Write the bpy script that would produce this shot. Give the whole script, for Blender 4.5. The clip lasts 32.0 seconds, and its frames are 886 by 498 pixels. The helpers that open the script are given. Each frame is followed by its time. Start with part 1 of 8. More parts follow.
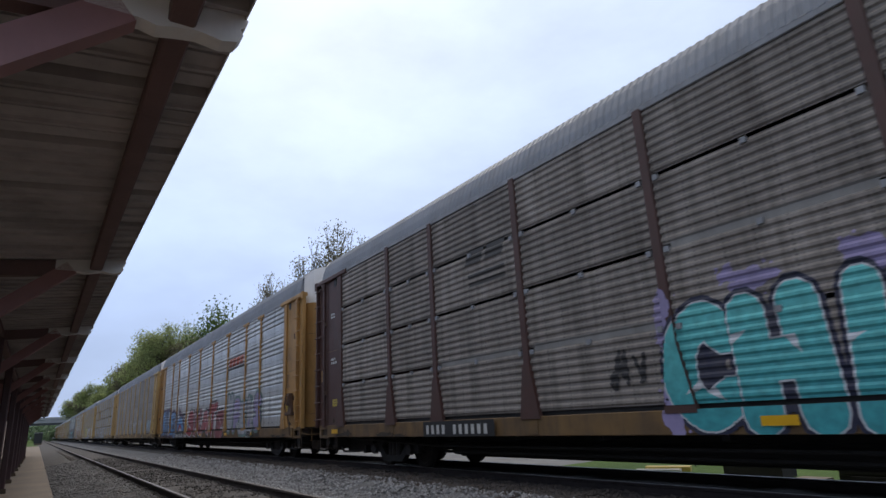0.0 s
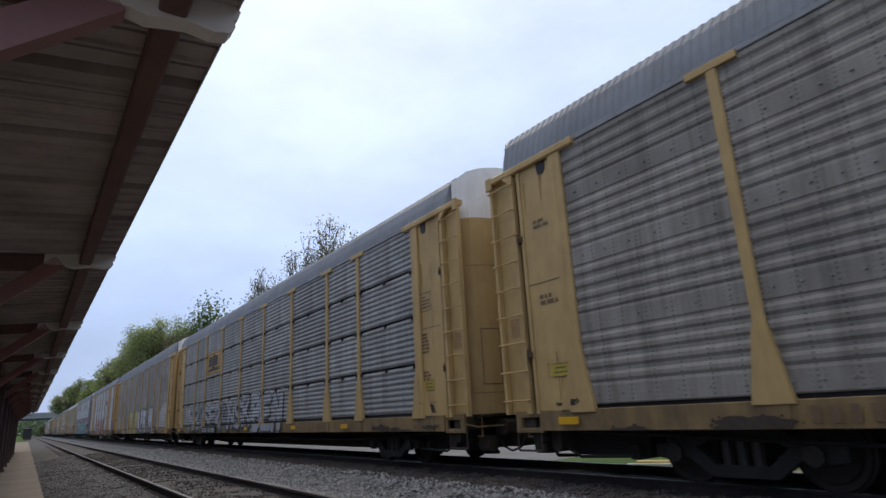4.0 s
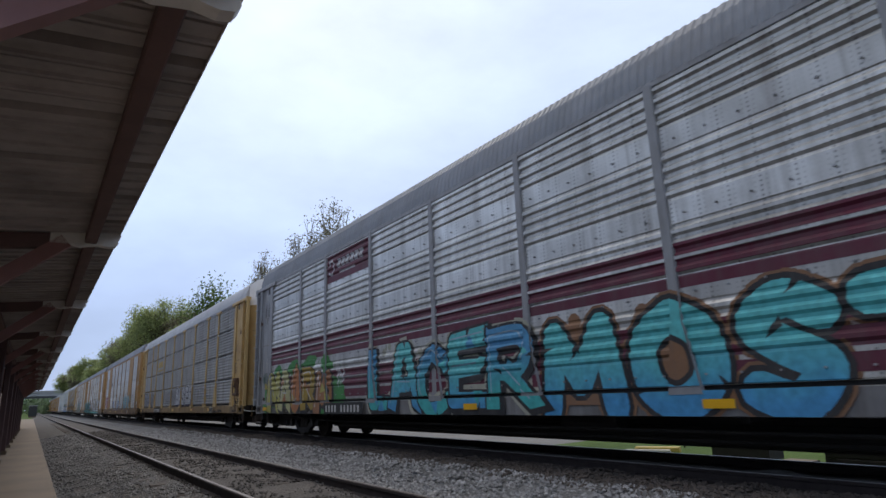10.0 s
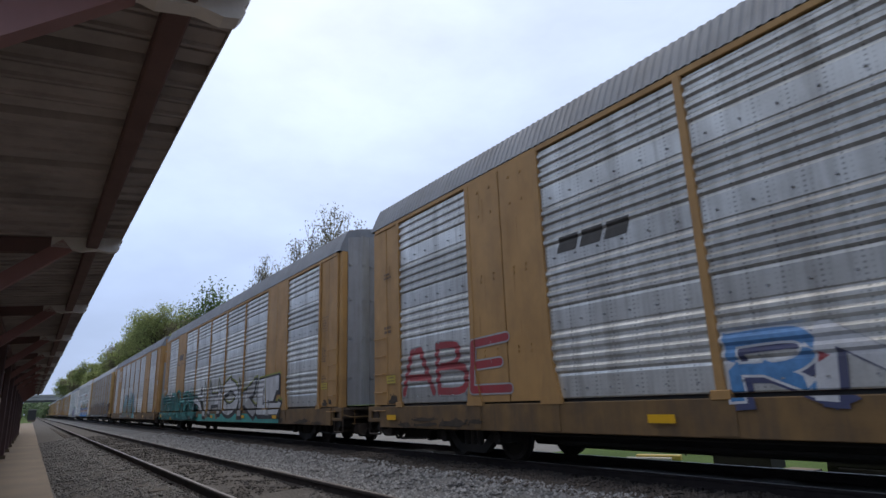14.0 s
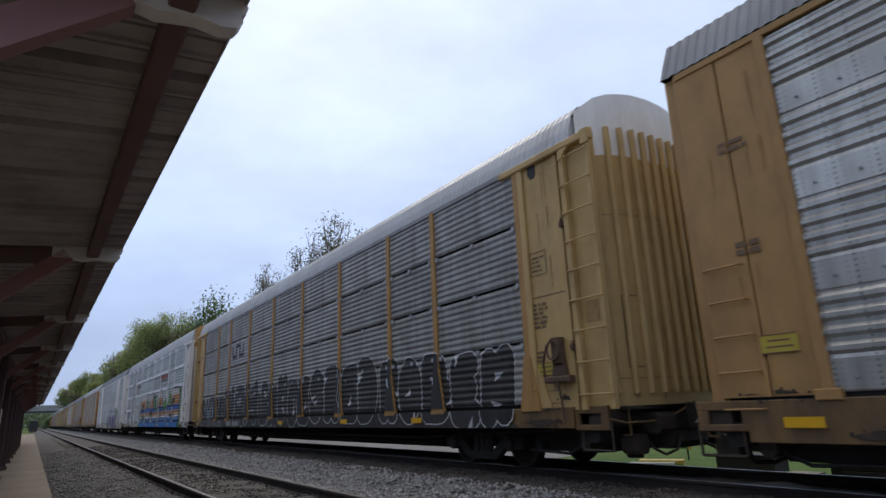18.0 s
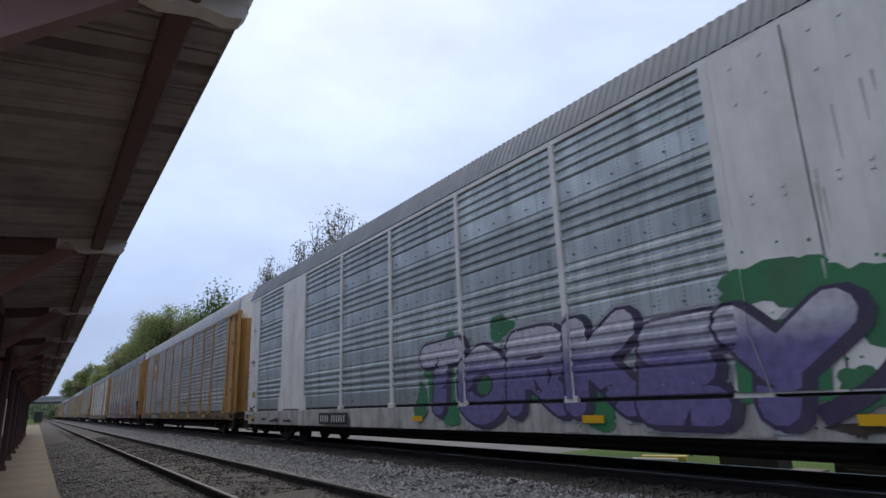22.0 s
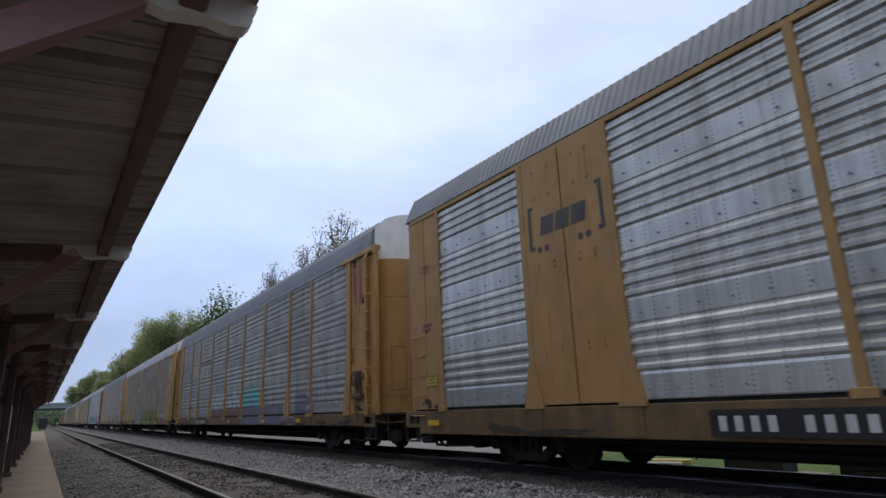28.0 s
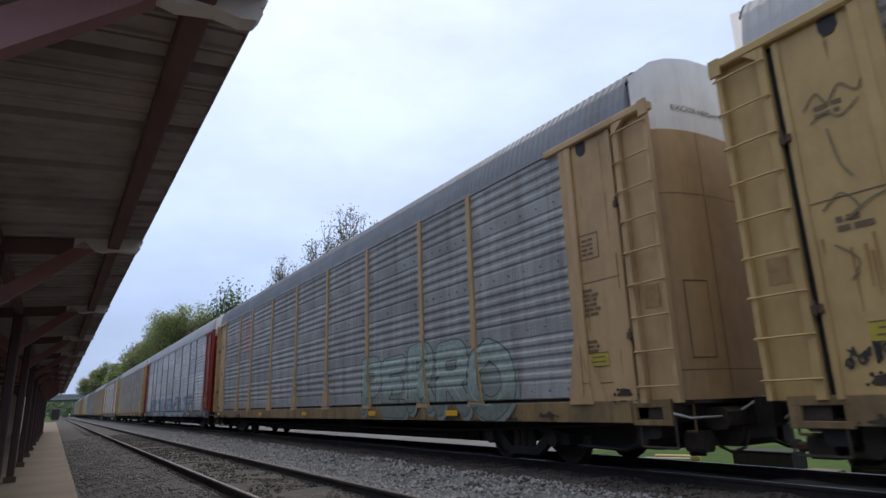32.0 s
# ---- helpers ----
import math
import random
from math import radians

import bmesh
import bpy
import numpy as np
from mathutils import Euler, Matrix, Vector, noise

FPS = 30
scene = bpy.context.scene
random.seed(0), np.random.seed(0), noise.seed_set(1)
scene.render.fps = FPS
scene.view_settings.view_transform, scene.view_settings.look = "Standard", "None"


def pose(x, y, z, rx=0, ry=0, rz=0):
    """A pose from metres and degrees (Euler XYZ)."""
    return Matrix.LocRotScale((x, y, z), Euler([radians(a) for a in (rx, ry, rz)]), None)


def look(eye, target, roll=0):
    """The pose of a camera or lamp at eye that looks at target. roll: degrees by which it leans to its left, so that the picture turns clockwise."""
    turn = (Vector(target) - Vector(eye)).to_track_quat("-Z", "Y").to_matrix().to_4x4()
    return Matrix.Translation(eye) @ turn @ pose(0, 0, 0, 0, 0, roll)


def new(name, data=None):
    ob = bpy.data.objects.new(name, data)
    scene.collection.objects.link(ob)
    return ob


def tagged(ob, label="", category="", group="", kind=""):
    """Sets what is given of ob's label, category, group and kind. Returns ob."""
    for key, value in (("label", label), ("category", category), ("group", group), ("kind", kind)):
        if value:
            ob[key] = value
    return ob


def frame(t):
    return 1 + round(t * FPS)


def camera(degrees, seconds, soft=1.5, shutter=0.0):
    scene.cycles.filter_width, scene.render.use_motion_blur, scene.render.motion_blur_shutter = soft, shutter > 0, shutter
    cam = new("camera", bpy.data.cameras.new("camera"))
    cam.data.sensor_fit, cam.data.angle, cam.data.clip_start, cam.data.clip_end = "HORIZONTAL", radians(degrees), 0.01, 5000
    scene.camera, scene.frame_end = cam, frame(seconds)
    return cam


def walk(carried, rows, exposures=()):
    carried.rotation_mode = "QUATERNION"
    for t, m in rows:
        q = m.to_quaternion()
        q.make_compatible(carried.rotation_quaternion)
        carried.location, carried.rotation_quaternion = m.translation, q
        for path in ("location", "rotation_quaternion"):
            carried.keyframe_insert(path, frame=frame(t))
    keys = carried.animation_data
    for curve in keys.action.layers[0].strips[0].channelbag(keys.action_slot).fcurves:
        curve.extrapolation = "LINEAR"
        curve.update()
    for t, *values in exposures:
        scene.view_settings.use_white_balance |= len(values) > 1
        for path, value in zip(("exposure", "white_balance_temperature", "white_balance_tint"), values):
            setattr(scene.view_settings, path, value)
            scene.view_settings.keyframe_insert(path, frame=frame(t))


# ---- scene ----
cam = camera(73.4, 32.0, soft=1.5, shutter=0.06)
PATH = [
    (0, pose(0.008, -0.016, 1.112, 105.78, 2.97, -33.12)),
    (0.5, pose(0.001, -0.031, 1.103, 105.90, 3.12, -33.52)),
    (1, pose(-0.001, -0.022, 1.109, 106.00, 3.18, -33.76)),
    (1.5, pose(0.002, -0.019, 1.107, 106.02, 3.17, -33.89)),
    (2, pose(0.003, -0.010, 1.114, 105.95, 3.56, -33.83)),
    (2.5, pose(0.002, -0.028, 1.101, 105.93, 3.49, -33.80)),
    (3, pose(0.007, -0.000, 1.114, 105.82, 3.40, -33.73)),
    (3.5, pose(0.010, 0.013, 1.120, 105.59, 3.13, -33.79)),
    (5.5, pose(0.012, -0.003, 1.109, 104.45, 3.02, -34.15)),
    (6, pose(0.008, -0.003, 1.105, 104.29, 2.97, -34.25)),
    (6.5, pose(0.010, -0.006, 1.103, 104.22, 2.73, -34.25)),
    (7, pose(0.010, 0.004, 1.103, 104.19, 2.57, -34.00)),
    (7.5, pose(0.012, -0.002, 1.100, 104.08, 2.50, -33.71)),
    (8, pose(0.010, 0.002, 1.104, 104.04, 2.42, -33.56)),
    (8.5, pose(0.004, -0.003, 1.101, 104.05, 2.24, -33.55)),
    (9, pose(0.009, -0.001, 1.103, 104.10, 2.01, -33.68)),
    (9.5, pose(0.009, 0.013, 1.108, 103.98, 2.13, -33.75)),
    (10, pose(0.003, 0.000, 1.100, 103.87, 2.15, -33.78)),
    (10.5, pose(0.005, -0.005, 1.098, 103.85, 2.20, -33.76)),
    (11, pose(0.007, -0.011, 1.095, 104.04, 2.05, -33.79)),
    (11.5, pose(0.008, -0.000, 1.103, 104.18, 2.06, -33.86)),
    (12, pose(0.003, -0.000, 1.098, 104.29, 2.10, -33.87)),
    (12.5, pose(-0.001, -0.006, 1.095, 104.38, 1.96, -33.94)),
    (13, pose(-0.000, 0.000, 1.100, 104.40, 1.80, -33.90)),
    (13.5, pose(-0.001, 0.006, 1.107, 104.38, 1.86, -33.82)),
    (15.5, pose(0.004, 0.017, 1.116, 104.70, 1.92, -33.70)),
    (16, pose(-0.001, -0.005, 1.095, 104.74, 2.12, -33.64)),
    (16.5, pose(0.002, 0.002, 1.102, 104.66, 2.25, -33.61)),
    (17, pose(0.006, 0.002, 1.107, 104.77, 2.26, -33.60)),
    (17.5, pose(-0.001, -0.022, 1.092, 104.90, 2.35, -33.58)),
    (18, pose(0.003, -0.007, 1.103, 105.04, 2.40, -33.57)),
    (18.5, pose(-0.002, -0.012, 1.098, 105.17, 2.23, -33.67)),
    (19, pose(0.001, 0.002, 1.102, 105.29, 2.13, -33.72)),
    (19.5, pose(-0.008, -0.018, 1.084, 105.16, 2.03, -33.92)),
    (20, pose(-0.003, -0.010, 1.093, 105.12, 1.86, -33.96)),
    (20.5, pose(-0.002, 0.004, 1.101, 104.97, 1.89, -33.97)),
    (21, pose(0.000, 0.007, 1.102, 104.86, 1.83, -33.81)),
    (21.5, pose(-0.000, -0.002, 1.093, 104.70, 1.89, -33.55)),
    (22, pose(0.008, 0.020, 1.110, 104.51, 1.95, -33.34)),
    (22.5, pose(0.007, 0.007, 1.102, 104.40, 2.15, -33.04)),
    (23, pose(0.008, 0.001, 1.103, 104.42, 2.20, -32.80)),
    (23.5, pose(0.001, -0.003, 1.104, 104.55, 2.39, -32.64)),
    (24, pose(-0.002, -0.009, 1.093, 104.74, 2.31, -32.58)),
    (24.5, pose(0.002, 0.000, 1.098, 104.83, 2.08, -32.61)),
    (25, pose(-0.000, -0.003, 1.094, 104.81, 1.73, -32.80)),
    (25.5, pose(-0.004, 0.000, 1.094, 104.75, 1.57, -33.00)),
    (27.5, pose(0.001, 0.010, 1.106, 104.90, 2.00, -33.10)),
    (28, pose(-0.007, -0.008, 1.097, 104.97, 2.19, -32.98)),
    (28.5, pose(-0.004, 0.001, 1.102, 105.06, 2.07, -32.81)),
    (29, pose(-0.007, 0.002, 1.098, 105.06, 1.91, -32.65)),
    (29.5, pose(-0.007, -0.002, 1.095, 104.92, 1.89, -32.52)),
    (30, pose(-0.007, -0.004, 1.090, 104.78, 1.96, -32.37)),
    (30.5, pose(-0.000, 0.013, 1.105, 104.62, 1.92, -32.31)),
    (31, pose(-0.000, 0.003, 1.101, 104.56, 1.94, -32.22)),
    (31.5, pose(-0.007, 0.002, 1.097, 104.53, 2.08, -32.12)),
    (32, pose(-0.007, 0.008, 1.102, 104.45, 1.80, -32.26)),
]
walk(cam, PATH, [(0, -0.02, 6680, 10), (1.2, -0.05, 6680, 10), (2.0, -0.11, 6680, 10), (3.0, -0.06, 6680, 10), (5.5, 0.0, 6680, 10), (13.0, 0.0, 6680, 10), (16.0, -0.08, 6680, 10), (25.0, -0.07, 6680, 10), (28.0, -0.08, 6680, 10), (30.0, -0.03, 6680, 10), (32.0, 0.0, 6680, 10)])

# ---------------------------------------------------------------- light
SUN_AZ, SUN_EL = 20.0, 40.0      # degrees from the track's direction, above the horizon
SUN_DIR = (math.sin(radians(SUN_AZ)) * math.cos(radians(SUN_EL)), math.cos(radians(SUN_AZ)) * math.cos(radians(SUN_EL)), math.sin(radians(SUN_EL)))


def make_world():
    w = bpy.data.worlds.new("overcast_sky")
    scene.world = w
    w.use_nodes = True
    n, l = w.node_tree.nodes, w.node_tree.links
    n.clear()
    out = n.new("ShaderNodeOutputWorld")
    bg = n.new("ShaderNodeBackground")
    sky = n.new("ShaderNodeTexSky")
    sky.sky_type, sky.sun_disc = "NISHITA", False
    sky.sun_elevation, sky.sun_rotation = radians(SUN_EL), radians(SUN_AZ)
    sky_dim = n.new("ShaderNodeVectorMath")
    sky_dim.operation = "SCALE"
    sky_dim.inputs["Scale"].default_value = 0.085
    l.new(sky.outputs[0], sky_dim.inputs[0])
    tc = n.new("ShaderNodeTexCoord")
    mp = n.new("ShaderNodeMapping")
    mp.inputs["Scale"].default_value = (1.0, 1.0, 2.2)
    l.new(tc.outputs["Generated"], mp.inputs[0])
    nz = n.new("ShaderNodeTexNoise")
    nz.inputs["Scale"].default_value, nz.inputs["Detail"].default_value, nz.inputs["Roughness"].default_value = 2.6, 6.0, 0.55
    l.new(mp.outputs[0], nz.inputs[0])
    sep = n.new("ShaderNodeSeparateXYZ")
    l.new(tc.outputs["Generated"], sep.inputs[0])
    dot = n.new("ShaderNodeVectorMath")
    dot.operation = "DOT_PRODUCT"
    dot.inputs[1].default_value = SUN_DIR
    l.new(tc.outputs["Generated"], dot.inputs[0])
    ramp = n.new("ShaderNodeValToRGB")          # cloud deck: blue-grey low down, near white above
    ramp.color_ramp.elements[0].position, ramp.color_ramp.elements[0].color = 0.0, (0.31, 0.42, 0.69, 1)
    ramp.color_ramp.elements[1].position, ramp.color_ramp.elements[1].color = 0.62, (0.61, 0.715, 0.91, 1)
    z = ramp.color_ramp.elements.new(1.0)       # an overcast sky is brightest overhead
    z.color = (1.56, 1.47, 1.40, 1)
    e = ramp.color_ramp.elements.new(0.22)
    e.color = (0.43, 0.555, 0.84, 1)
    l.new(sep.outputs["Z"], ramp.inputs[0])
    cl = n.new("ShaderNodeMapRange")
    cl.inputs["From Min"].default_value, cl.inputs["From Max"].default_value = 0.3, 0.7
    cl.inputs["To Min"].default_value, cl.inputs["To Max"].default_value = 0.86, 1.16
    l.new(nz.outputs[0], cl.inputs[0])
    glow = n.new("ShaderNodeMapRange")
    glow.interpolation_type = "SMOOTHSTEP"
    glow.inputs["From Min"].default_value, glow.inputs["From Max"].default_value = 0.45, 1.0
    glow.inputs["To Min"].default_value, glow.inputs["To Max"].default_value = 1.0, 1.5
    l.new(dot.outputs["Value"], glow.inputs[0])
    m1 = n.new("ShaderNodeMath")
    m1.operation = "MULTIPLY"
    l.new(cl.outputs[0], m1.inputs[0])
    l.new(glow.outputs[0], m1.inputs[1])
    deck = n.new("ShaderNodeVectorMath")
    deck.operation = "SCALE"
    l.new(ramp.outputs[0], deck.inputs[0])
    l.new(m1.outputs[0], deck.inputs["Scale"])
    mix = n.new("ShaderNodeMix")
    mix.data_type = "RGBA"
    mix.inputs["Factor"].default_value = 0.88
    l.new(sky_dim.outputs[0], mix.inputs["A"])
    l.new(deck.outputs[0], mix.inputs["B"])
    l.new(mix.outputs["Result"], bg.inputs[0])
    bg.inputs["Strength"].default_value = 0.95
    l.new(bg.outputs[0], out.inputs[0])


make_world()
sun = new("sun", bpy.data.lights.new("sun", "SUN"))
sun.data.energy, sun.data.angle, sun.data.color = 0.9, radians(18), (1.0, 0.93, 0.84)
sun.matrix_world = look((0, 0, 60), (-SUN_DIR[0] * 50, -SUN_DIR[1] * 50, 60 - SUN_DIR[2] * 50))

# ---------------------------------------------------------------- materials
MATS = {}


def material(name, c1, c2=None, rough=0.7, metal=0.0, scale=3.0, stretch=(1, 1, 1), bump=0.0, bump_scale=40.0, dirt=0.0,
             dirt_colour=(0.06, 0.05, 0.04), vary=0.0, streak=0.0, coat=0.0, spec=0.5, fine=0.0, holes=0.0):
    """A painted, bare or stony surface: two colours mixed by a broad noise, dirt by another, run-down streaks, fine relief."""
    if name in MATS:
        return MATS[name]
    m = bpy.data.materials.new(name)
    m.use_nodes = True
    n, l = m.node_tree.nodes, m.node_tree.links
    b = n["Principled BSDF"]
    tc = n.new("ShaderNodeTexCoord")
    mp = n.new("ShaderNodeMapping")
    mp.inputs["Scale"].default_value = stretch
    l.new(tc.outputs["Object"], mp.inputs[0])
    nz = n.new("ShaderNodeTexNoise")
    nz.inputs["Scale"].default_value, nz.inputs["Detail"].default_value, nz.inputs["Roughness"].default_value = scale, 5.0, 0.6
    l.new(mp.outputs[0], nz.inputs[0])
    r = n.new("ShaderNodeMapRange")
    r.inputs["From Min"].default_value, r.inputs["From Max"].default_value = 0.32, 0.68
    l.new(nz.outputs[0], r.inputs[0])
    mx = n.new("ShaderNodeMix")
    mx.data_type = "RGBA"
    mx.inputs["A"].default_value, mx.inputs["B"].default_value = (*c1, 1), (*(c2 or c1), 1)
    l.new(r.outputs[0], mx.inputs["Factor"])
    colour = mx.outputs["Result"]
    if fine:
        nf = n.new("ShaderNodeTexNoise")
        nf.inputs["Scale"].default_value, nf.inputs["Detail"].default_value = bump_scale, 3.0
        l.new(tc.outputs["Object"], nf.inputs[0])
        rf = n.new("ShaderNodeMapRange")
        rf.inputs["From Min"].default_value, rf.inputs["From Max"].default_value = 0.3, 0.7
        rf.inputs["To Min"].default_value, rf.inputs["To Max"].default_value = 1 - fine, 1 + fine
        l.new(nf.outputs[0], rf.inputs[0])
        sc = n.new("ShaderNodeVectorMath")
        sc.operation = "SCALE"
        l.new(colour, sc.inputs[0])
        l.new(rf.outputs[0], sc.inputs["Scale"])
        colour = sc.outputs[0]
    if vary:
        oi = n.new("ShaderNodeObjectInfo")
        rv = n.new("ShaderNodeMapRange")
        rv.inputs["To Min"].default_value, rv.inputs["To Max"].default_value = 1 - vary, 1 + vary
        l.new(oi.outputs["Random"], rv.inputs[0])
        sc = n.new("ShaderNodeVectorMath")
        sc.operation = "SCALE"
        l.new(colour, sc.inputs[0])
        l.new(rv.outputs[0], sc.inputs["Scale"])
        colour = sc.outputs[0]
    for amount, dscale, dstretch in ((dirt, 1.3, (1, 1, 0.7)), (streak, 5.0, (1, 1, 0.07))):
        if amount:
            dm = n.new("ShaderNodeMapping")
            dm.inputs["Scale"].default_value = dstretch
            dm.inputs["Location"].default_value = (3.1, 1.7, 0.4)
            l.new(tc.outputs["Object"], dm.inputs[0])
            dn = n.new("ShaderNodeTexNoise")
            dn.inputs["Scale"].default_value, dn.inputs["Detail"].default_value, dn.inputs["Roughness"].default_value = dscale, 7.0, 0.65
            l.new(dm.outputs[0], dn.inputs[0])
            dr = n.new("ShaderNodeMapRange")
            dr.inputs["From Min"].default_value, dr.inputs["From Max"].default_value = 0.45, 0.72
            dr.inputs["To Max"].default_value = amount
            l.new(dn.outputs[0], dr.inputs[0])
            dx = n.new("ShaderNodeMix")
            dx.data_type = "RGBA"
            dx.inputs["B"].default_value = (*dirt_colour, 1)
            l.new(dr.outputs[0], dx.inputs["Factor"])
            l.new(colour, dx.inputs["A"])
            colour = dx.outputs["Result"]
    if holes:                                            # rows of small punched holes, clearer in some patches
        sep = n.new("ShaderNodeSeparateXYZ")
        l.new(tc.outputs["Object"], sep.inputs[0])
        waves = []
        for axis, pitch in (("Y", 0.082), ("Z", 0.060)):
            k = n.new("ShaderNodeMath")
            k.operation = "MULTIPLY"
            k.inputs[1].default_value = 2 * math.pi / pitch
            l.new(sep.outputs[axis], k.inputs[0])
            sn = n.new("ShaderNodeMath")
            sn.operation = "SINE"
            l.new(k.outputs[0], sn.inputs[0])
            waves.append(sn)
        pr = n.new("ShaderNodeMath")
        pr.operation = "ADD"
        l.new(waves[0].outputs[0], pr.inputs[0])
        l.new(waves[1].outputs[0], pr.inputs[1])
        hr = n.new("ShaderNodeMapRange")
        hr.inputs["From Min"].default_value, hr.inputs["From Max"].default_value = 0.9, 1.5
        l.new(pr.outputs[0], hr.inputs[0])
        ck = n.new("ShaderNodeMath")                     # the holes stand in upright columns
        ck.operation = "MULTIPLY"
        ck.inputs[1].default_value = 2 * math.pi / 0.41
        l.new(sep.outputs["Y"], ck.inputs[0])
        cs = n.new("ShaderNodeMath")
        cs.operation = "SINE"
        l.new(ck.outputs[0], cs.inputs[0])
        pm = n.new("ShaderNodeMapRange")
        pm.inputs["From Min"].default_value, pm.inputs["From Max"].default_value = 0.2, 0.7
        pm.inputs["To Min"].default_value, pm.inputs["To Max"].default_value = 0.1 * holes, holes
        l.new(cs.outputs[0], pm.inputs[0])
        hm = n.new("ShaderNodeMath")
        hm.operation = "MULTIPLY"
        l.new(hr.outputs[0], hm.inputs[0])
        l.new(pm.outputs[0], hm.inputs[1])
        hx = n.new("ShaderNodeMix")
        hx.data_type = "RGBA"
        hx.inputs["B"].default_value = (0.03, 0.03, 0.032, 1)
        l.new(hm.outputs[0], hx.inputs["Factor"])
        l.new(colour, hx.inputs["A"])
        colour = hx.outputs["Result"]
    l.new(colour, b.inputs["Base Color"])
    b.inputs["Metallic"].default_value = metal
    b.inputs["Specular IOR Level"].default_value = spec
    rr = n.new("ShaderNodeMapRange")
    rr.inputs["To Min"].default_value, rr.inputs["To Max"].default_value = max(0.05, rough - 0.1), min(1, rough + 0.1)
    l.new(nz.outputs[0], rr.inputs[0])
    l.new(rr.outputs[0], b.inputs["Roughness"])
    if bump:
        bn = n.new("ShaderNodeTexNoise")
        bn.inputs["Scale"].default_value, bn.inputs["Detail"].default_value = bump_scale, 4.0
        l.new(tc.outputs["Object"], bn.inputs[0])
        bp = n.new("ShaderNodeBump")
        bp.inputs["Strength"].default_value, bp.inputs["Distance"].default_value = bump, 0.02
        l.new(bn.outputs[0], bp.inputs["Height"])
        l.new(bp.outputs[0], b.inputs["Normal"])
    MATS[name] = m
    return m


def fade_paint(name, low, high, z0, z1, rough=0.55):
    """Spray paint that fades from one colour at height z0 to another at z1, with a cloudy edge."""
    if name in MATS:
        return MATS[name]
    m = bpy.data.materials.new(name)
    m.use_nodes = True
    n, l = m.node_tree.nodes, m.node_tree.links
    b = n["Principled BSDF"]
    tc = n.new("ShaderNodeTexCoord")
    nz = n.new("ShaderNodeTexNoise")
    nz.inputs["Scale"].default_value, nz.inputs["Detail"].default_value = 2.2, 4.0
    l.new(tc.outputs["Object"], nz.inputs[0])
    sep = n.new("ShaderNodeSeparateXYZ")
    l.new(tc.outputs["Object"], sep.inputs[0])
    add = n.new("ShaderNodeMath")
    add.operation = "MULTIPLY_ADD"
    add.inputs[1].default_value = 0.5
    l.new(nz.outputs[0], add.inputs[0])
    l.new(sep.outputs["Z"], add.inputs[2])
    r = n.new("ShaderNodeMapRange")
    r.inputs["From Min"].default_value, r.inputs["From Max"].default_value = z0 + 0.25, z1 + 0.25
    l.new(add.outputs[0], r.inputs[0])
    mx = n.new("ShaderNodeMix")
    mx.data_type = "RGBA"
    mx.inputs["A"].default_value, mx.inputs["B"].default_value = (*low, 1), (*high, 1)
    l.new(r.outputs[0], mx.inputs["Factor"])
    wear = n.new("ShaderNodeTexNoise")
    wear.inputs["Scale"].default_value, wear.inputs["Detail"].default_value = 9.0, 6.0
    l.new(tc.outputs["Object"], wear.inputs[0])
    wr = n.new("ShaderNodeMapRange")
    wr.inputs["From Min"].default_value, wr.inputs["From Max"].default_value = 0.3, 0.7
    wr.inputs["To Min"].default_value, wr.inputs["To Max"].default_value = 0.72, 1.1
    l.new(wear.outputs[0], wr.inputs[0])
    sc = n.new("ShaderNodeVectorMath")
    sc.operation = "SCALE"
    l.new(mx.outputs["Result"], sc.inputs[0])
    l.new(wr.outputs[0], sc.inputs["Scale"])
    l.new(sc.outputs[0], b.inputs["Base Color"])
    b.inputs["Roughness"].default_value = rough
    MATS[name] = m
    return m


def foliage(name, c1, c2):
    if name in MATS:
        return MATS[name]
    m = material(name, c1, c2, rough=0.6, scale=0.6)
    n, l = m.node_tree.nodes, m.node_tree.links
    b = n["Principled BSDF"]
    g = n.new("ShaderNodeNewGeometry")
    rv = n.new("ShaderNodeMapRange")
    rv.inputs["To Min"].default_value, rv.inputs["To Max"].default_value = 0.55, 1.45
    l.new(g.outputs["Random Per Island"], rv.inputs[0])
    sc = n.new("ShaderNodeVectorMath")
    sc.operation = "SCALE"
    old = b.inputs["Base Color"].links[0].from_socket
    l.new(old, sc.inputs[0])
    l.new(rv.outputs[0], sc.inputs["Scale"])
    l.new(sc.outputs[0], b.inputs["Base Color"])
    tr = n.new("ShaderNodeBsdfTranslucent")
    l.new(sc.outputs[0], tr.inputs[0])
    mix = n.new("ShaderNodeMixShader")
    mix.inputs[0].default_value = 0.5
    l.new(b.outputs[0], mix.inputs[1])
    l.new(tr.outputs[0], mix.inputs[2])
    l.new(mix.outputs[0], n["Material Output"].inputs[0])
    return m


